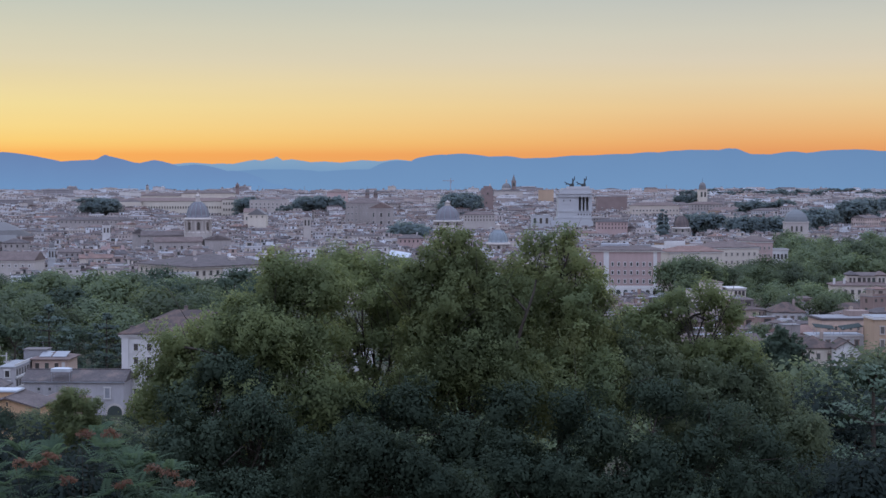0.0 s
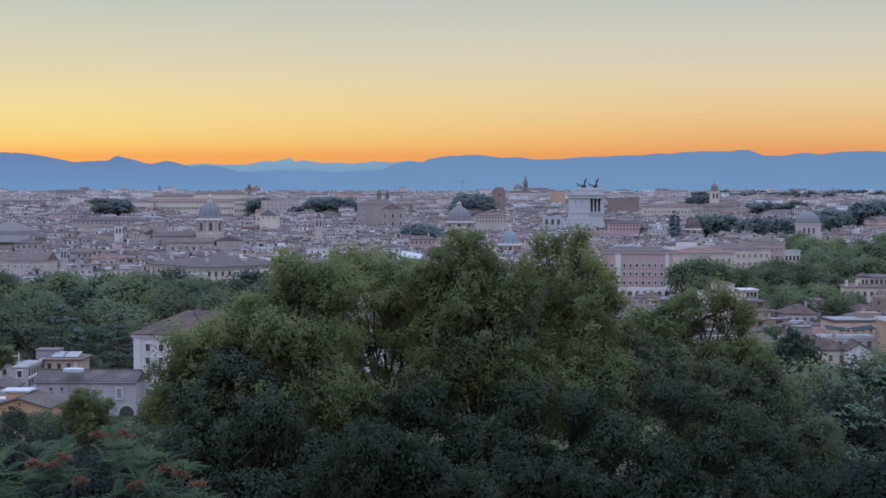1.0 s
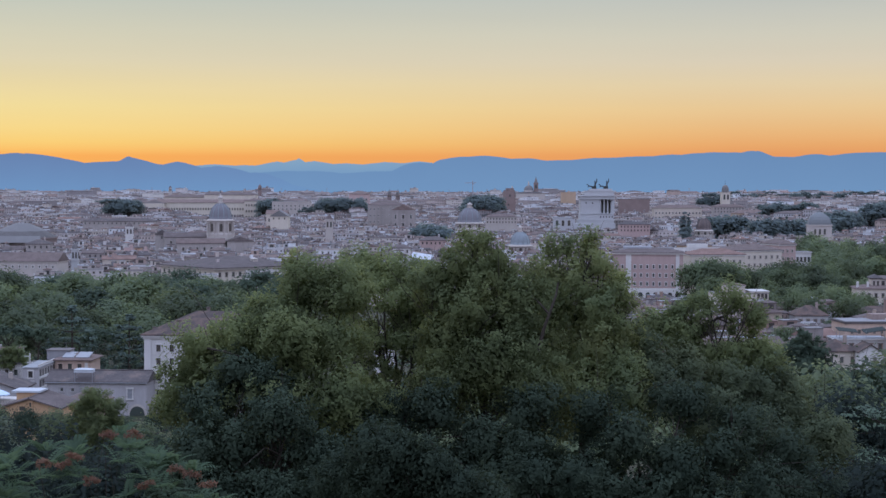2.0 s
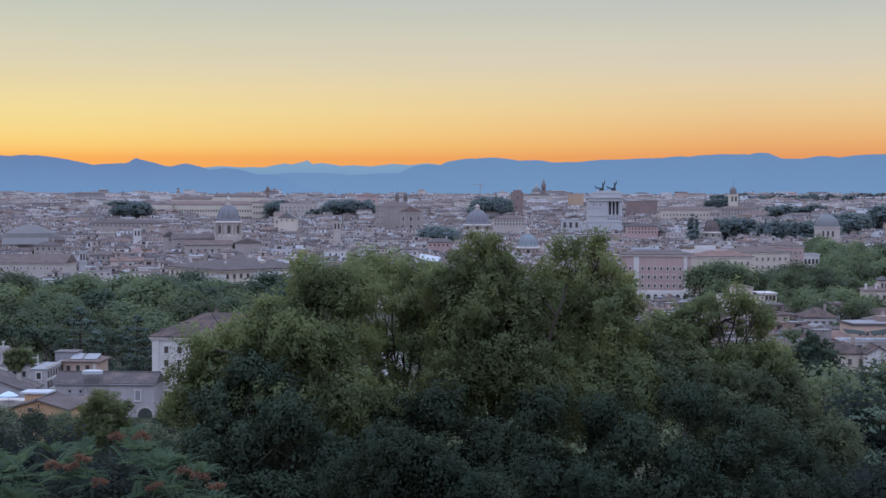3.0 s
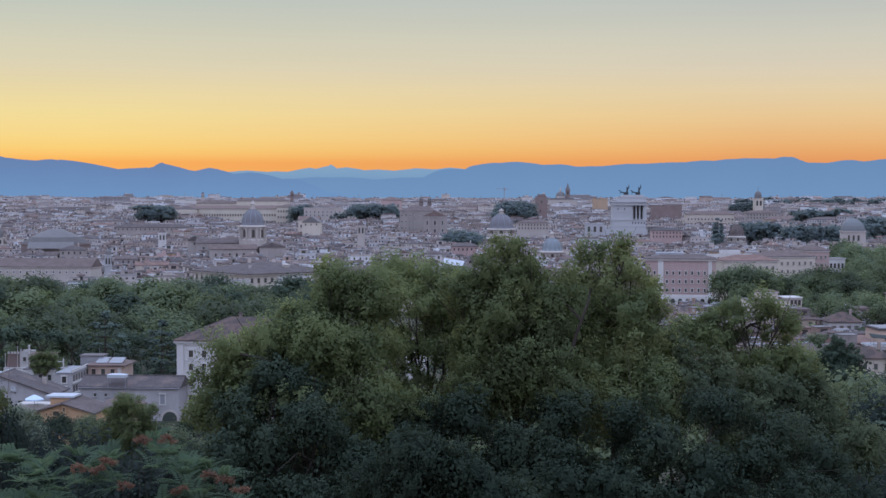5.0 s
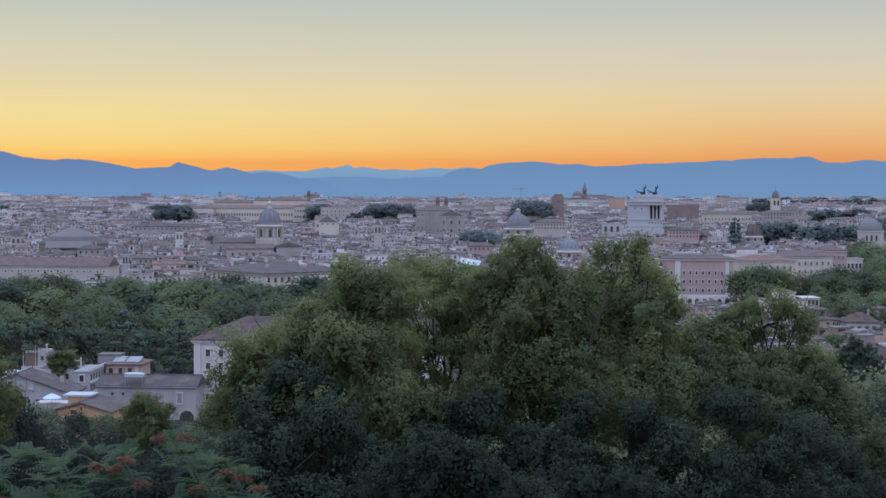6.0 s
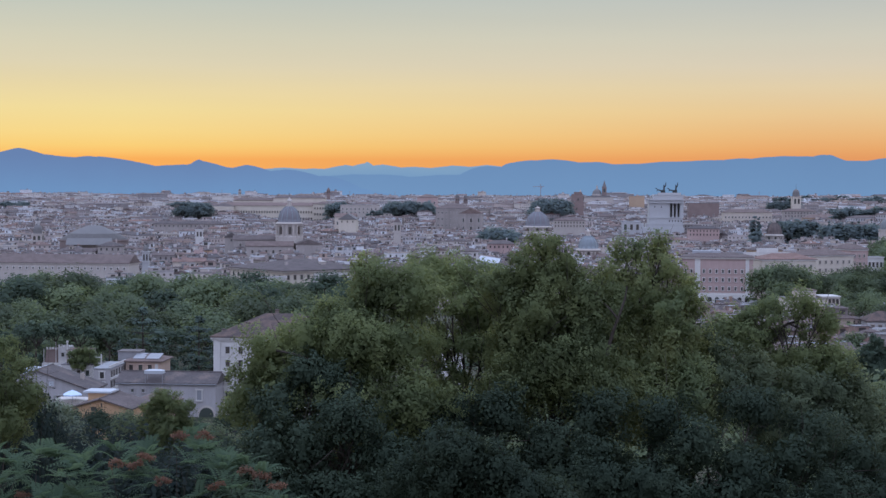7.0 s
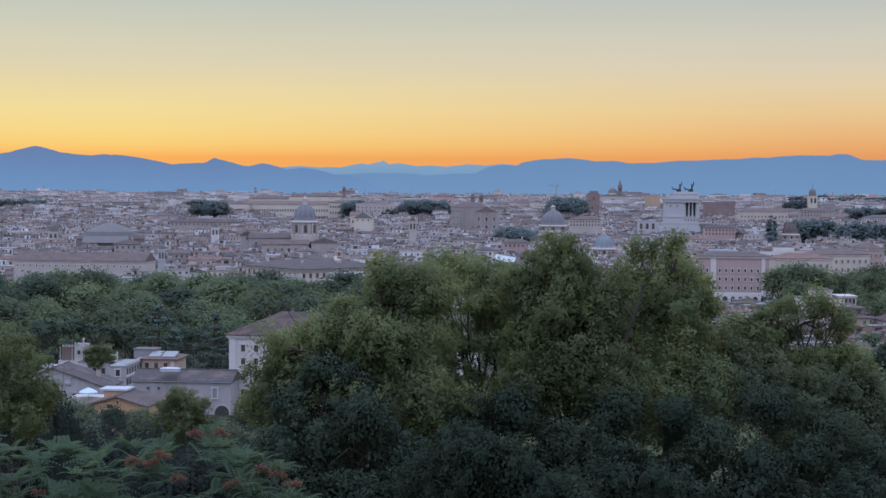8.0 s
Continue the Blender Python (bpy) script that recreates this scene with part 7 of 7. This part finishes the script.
def quarter_houses():
    """Houses of the near quarter that can be told apart."""
    def house(label, x, y, w, d, top, mat, roof, rise=2.5, rows=1, cols=3, rot=0):
        z = ground_z(x, y)
        root = thing("town_house", x, y, z, rot, label, "house", "houses of the near quarter")
        h = top - z
        if roof == "flat":
            part("wall", Geo().box(0, 0, -8, h, w, d), mat, root)
            part("cornice", Geo().box(0, 0, h, h + 0.35, w + 0.8, d + 0.8), PLASTER, root)
            part("roof_terrace", Geo().box(0, 0, h + 0.35, h + 0.55, w, d), TERRACE, root)
        elif roof == "gable":
            gabled(root, w, d, h, rise, mat, OLD_TILE, 0.5, 8)
        else:
            part("wall", Geo().box(0, 0, -8, h, w, d), mat, root)
            part("roof", Geo().hip(0, 0, h, w, d, rise, 0, 0.6), OLD_TILE, root)
            part("chimney", Geo().box(w * 0.25, 0, h + 0.5, h + rise + 1.4, 0.9, 0.7), OLD_STUCCO, root)
        if cols:
            panes(root, w - 1.5, -d / 2 - 0.03, [h - 3.0 - 3.6 * k for k in range(rows)], cols, 1.0, 1.7, mat=SHUTTER, frame_mat=mat)
        return root

    house("plain blue-grey plastered house with a flat roof", 128.4, 646, 10.8, 10, 18.1, GREY_PLASTER, "flat", cols=0)
    house("small white house with a flat roof", 129.2, 668, 5, 5, 21.4, PLASTER, "flat", cols=1)
    house("rose house under a broad brown hipped roof", 138.0, 612, 13, 12, 20.0, OLD_STUCCO, "hip", 3.6, 2, 4)
    house("low house with a white roof terrace", 132.2, 592, 8.4, 7, 18.2, OLD_STUCCO, "flat", cols=3)
    house("faded red house with a brown roof", 135.0, 560, 7.5, 8, 19.0, BRICK, "hip", 1.8, 1, 2)
    house("long low house with a brown tiled roof", 176.8, 652, 17, 10, 18.2, CREAM, "hip", 2.2, 1, 6)
    house("cream house with a broad brown tiled roof", 106.2, 436, 10.5, 11, 24.3, CREAM, "hip", 2.9, 2, 3, 4)
    house("small white plastered gabled cottage", 113.4, 430, 6.2, 9, 24.8, PLASTER, "gable", 1.9, 1, 2)
    house("dull plastered house with a roof terrace", 127.8, 496, 17, 9, 21.8, OLD_STUCCO, "flat", 2.0, 1, 5)
    house("dull red house among the trees", 87.4, 526, 13, 10, 23.6, BRICK, "hip", 2.2, 2, 4)
    for px, w, tilt in ((123.6, 6.6, 6), (132.3, 7.0, -8)):
        aw = thing("terrace_awning", px, 493, 22.35, 0, "dark green canvas awning over a roof terrace", "awning", "awnings on the terrace")
        part("canopy", Geo(Matrix.Translation((0, 0, 2.5)) @ Matrix.Rotation(radians(tilt), 4, "Y") @ Matrix.Rotation(radians(10), 4, "X")).box(0, 0, 0, 0.15, w, 4.6), GREEN_CANVAS, aw)
        me = mesh_from("post", Geo().box(0, 0, 0, 2.4, 0.12, 0.12), METAL)
        for sx in (-1, 1):
            for sy in (-1, 1):
                part("post", me, None, aw).location = (sx * w * 0.42, sy * 1.9, 0)


loggia_house()
hill_villa()
long_ochre_block()
quarter_houses()


def near_quarter():
    rng = random.Random(33)
    blocked = [(0.1795, 690, 16), (0.2745, 740, 26), (0.2639, 520, 13), (0.2928, 486, 11), (0.222, 450, 6), (0.1988, 646, 4), (0.2254, 612, 5), (0.224, 592, 3), (0.241, 560, 2), (0.271, 652, 6), (0.243, 436, 5), (0.264, 430, 4), (0.2577, 496, 7)]
    cell = 11.0
    walls, roofs, flats, wins = Geo(), Geo(), Geo(), Geo()
    for i in range(-70, 70):
        for j in range(-70, 70):
            gx, gy = i * cell, j * cell
            x, y = gx * 0.94 - gy * 0.34, gx * 0.34 + gy * 0.94
            if not 470 < y < 820 or not 0.085 < x / y < 0.33:
                continue
            if any((x - u * d) ** 2 + (y - d) ** 2 < (r + 7) ** 2 for u, d, r in blocked):
                continue
            if y > 740 and x / y > 0.143:
                continue
            x, y = x + rng.uniform(-1.5, 1.5), y + rng.uniform(-1.5, 1.5)
            h = max(7, rng.gauss(12.5, 2.8) - (3.5 if y > 615 else 0) - (5 if x / y < 0.16 and y > 640 else 0))
            size = (cell * rng.uniform(0.7, 1.0), cell * rng.uniform(0.6, 0.92), h, 0.35 + rng.uniform(-0.2, 0.2))
            if y < 615:
                town_house(rng, x, y, *size, near=y < 560, tiled=0.8, stone=OLD_STUCCO)
            else:
                house_shapes(rng, x, y, ground_z(x, y), *size, walls, roofs, flats, wins, 1, tiled=0.75)
    root = thing("riverside_rooftops", 0, 700, ground_z(0, 700), 0, "crowded old riverside houses with tiled roofs and terraces", "houses", kind="stuff")
    for nm, g, mat in (("walls", walls, OLD_STUCCO), ("roofs", roofs, TILE), ("roof_terraces", flats, TERRACE), ("window_openings", wins, WINDOW)):
        p = part(nm, g, mat, root)
        p.matrix_parent_inverse = root.matrix_basis.inverted()
        tagged(p, kind="stuff")


near_quarter()
for u, d, h in ((0.16, 560, 15), (0.178, 540, 15), (0.21, 540, 16), (0.226, 560, 15), (0.246, 540, 16), (0.25, 640, 17), (0.268, 560, 15), (0.292, 560, 16), (0.30, 520, 15), (0.22, 680, 18), (0.244, 700, 18), (0.152, 640, 16), (0.168, 610, 15), (0.205, 590, 16), (0.228, 640, 17), (0.242, 600, 15), (0.256, 680, 17), (0.262, 690, 16), (0.285, 690, 17), (0.272, 600, 14), (0.30, 640, 17),
                (0.196, 700, 17), (0.236, 715, 18), (0.215, 470, 17), (0.235, 455, 16), (0.262, 450, 15), (0.285, 440, 15), (0.19, 480, 16), (0.305, 450, 16)):
    plant("broadleaf_tree", u, d, h + (5.5 if d > 630 else 1.5), 0.95, "trees among the houses")
for k in range(9):
    plant_to("holm_oak", 0.254 + 0.006 * k, 700 + 4 * (k % 3), 0.0705 + 0.002 * (k % 2), 0.7, "dark evergreens before the villa")


# ---------------------------------------------------------------- the pinnate-leaved tree close below
def frond_quads(rng, n, tip_at, size):
    """Feather leaves: pairs of leaflets along a drooping stalk."""
    V = []
    for p, out in tip_at:
        for _ in range(n):
            a = rng.uniform(0, 6.283)
            way = np.array([math.cos(a), math.sin(a), rng.uniform(0.0, 0.7)]) + out * 0.7
            way /= np.linalg.norm(way)
            side = np.cross(way, [0, 0, 1.0])
            side /= np.linalg.norm(side) + 1e-9
            L = size * rng.uniform(0.7, 1.25)
            for k in range(9):
                t = (k + 1) / 9
                q = p + way * L * t + np.array([0, 0, -0.35 * L * t * t])
                for s in (-1, 1):
                    d = side * s * 0.86 + way * 0.42 + np.array([0, 0, -0.28])
                    ll = L * 0.24 * (1.1 - 0.5 * t)
                    w = way * ll * 0.17
                    e = q + d * ll
                    V += [q, q + d * ll * 0.45 + w, e, q + d * ll * 0.45 - w]
    return np.array(V)


def seed_tree():
    """Tree of heaven with feathery leaves and rusty bunches of winged seeds."""
    rng = np.random.default_rng(77)
    for fx, fy, tops, bunches in (
            (-6.2, 27.0, [(-7.6, 27.0, 65.2, 0.8), (-6.5, 27.4, 65.4, 0.8), (-5.4, 27, 65.0, 0.8), (-4.7, 26.5, 64.4, 0.75), (-7.2, 26, 64.2, 0.9), (-5.9, 25.8, 63.9, 0.9), (-8.4, 26.6, 64.5, 0.8), (-6.4, 25.5, 63.2, 1.0)],
             [(-5.92, 25.2, 65.98), (-5.52, 25.3, 65.97), (-7.0, 25.2, 65.49), (-6.68, 25.2, 65.5), (-6.53, 25.3, 65.63), (-4.79, 25.2, 65.41), (-4.51, 25.1, 65.34), (-4.27, 25.2, 65.15), (-6.19, 25.1, 65.21), (-5.32, 25.2, 65.15)]),
            (-9.6, 28.0, [(-10.4, 28, 65.2, 0.9), (-9.3, 28, 64.9, 0.9), (-8.7, 27.4, 64.2, 0.9), (-10.0, 27, 64.0, 1.0), (-11.2, 27.6, 64.6, 0.9), (-9.6, 26.4, 63.2, 1.0), (-11.0, 27, 63.6, 1.0)],
             [(-9.2, 26.9, 64.6)])):
        z = ground_z(fx, fy)
        root = thing("tree_of_heaven", fx, fy, z, 0, "feathery green tree with rusty red seed bunches", "tree", "feathery trees below the terrace")
        rel = [(a - fx, b - fy, c - z - 0.45, r) for a, b, c, r in tops]
        part("trunk", limbs(Geo(), rng, (0, 0, 0), rel, 0.16, (0, 0, 3.5), 0.3), BARK, root)
        tips = []
        for a, b, c, r in rel:
            for _ in range(17):
                q = rng.normal(size=3)
                q /= np.linalg.norm(q)
                tips.append((np.array([a, b, c]) + q * r * np.array([0.9, 0.9, 0.7]), q))
        part("crown", mesh_quads("crown", frond_quads(rng, 12, tips, 0.48), LEAF_AIL), None, root)
        for a, b, c in bunches:
            cc = [np.array([a - fx + 0.05 * k, b - fy + rng.uniform(-0.05, 0.05), c - z - 0.07 + rng.uniform(-0.06, 0.05)]) for k in range(-2, 3)]
            part("seed_head", mesh_quads("seed_head", leaf_quads(rng, cc, [0.078] * 5, [40] * 5, 0.05, squash=0.6, slim=0.5, shell=0.1), SEED), None, root, "rusty red bunch of winged seeds")


seed_tree()
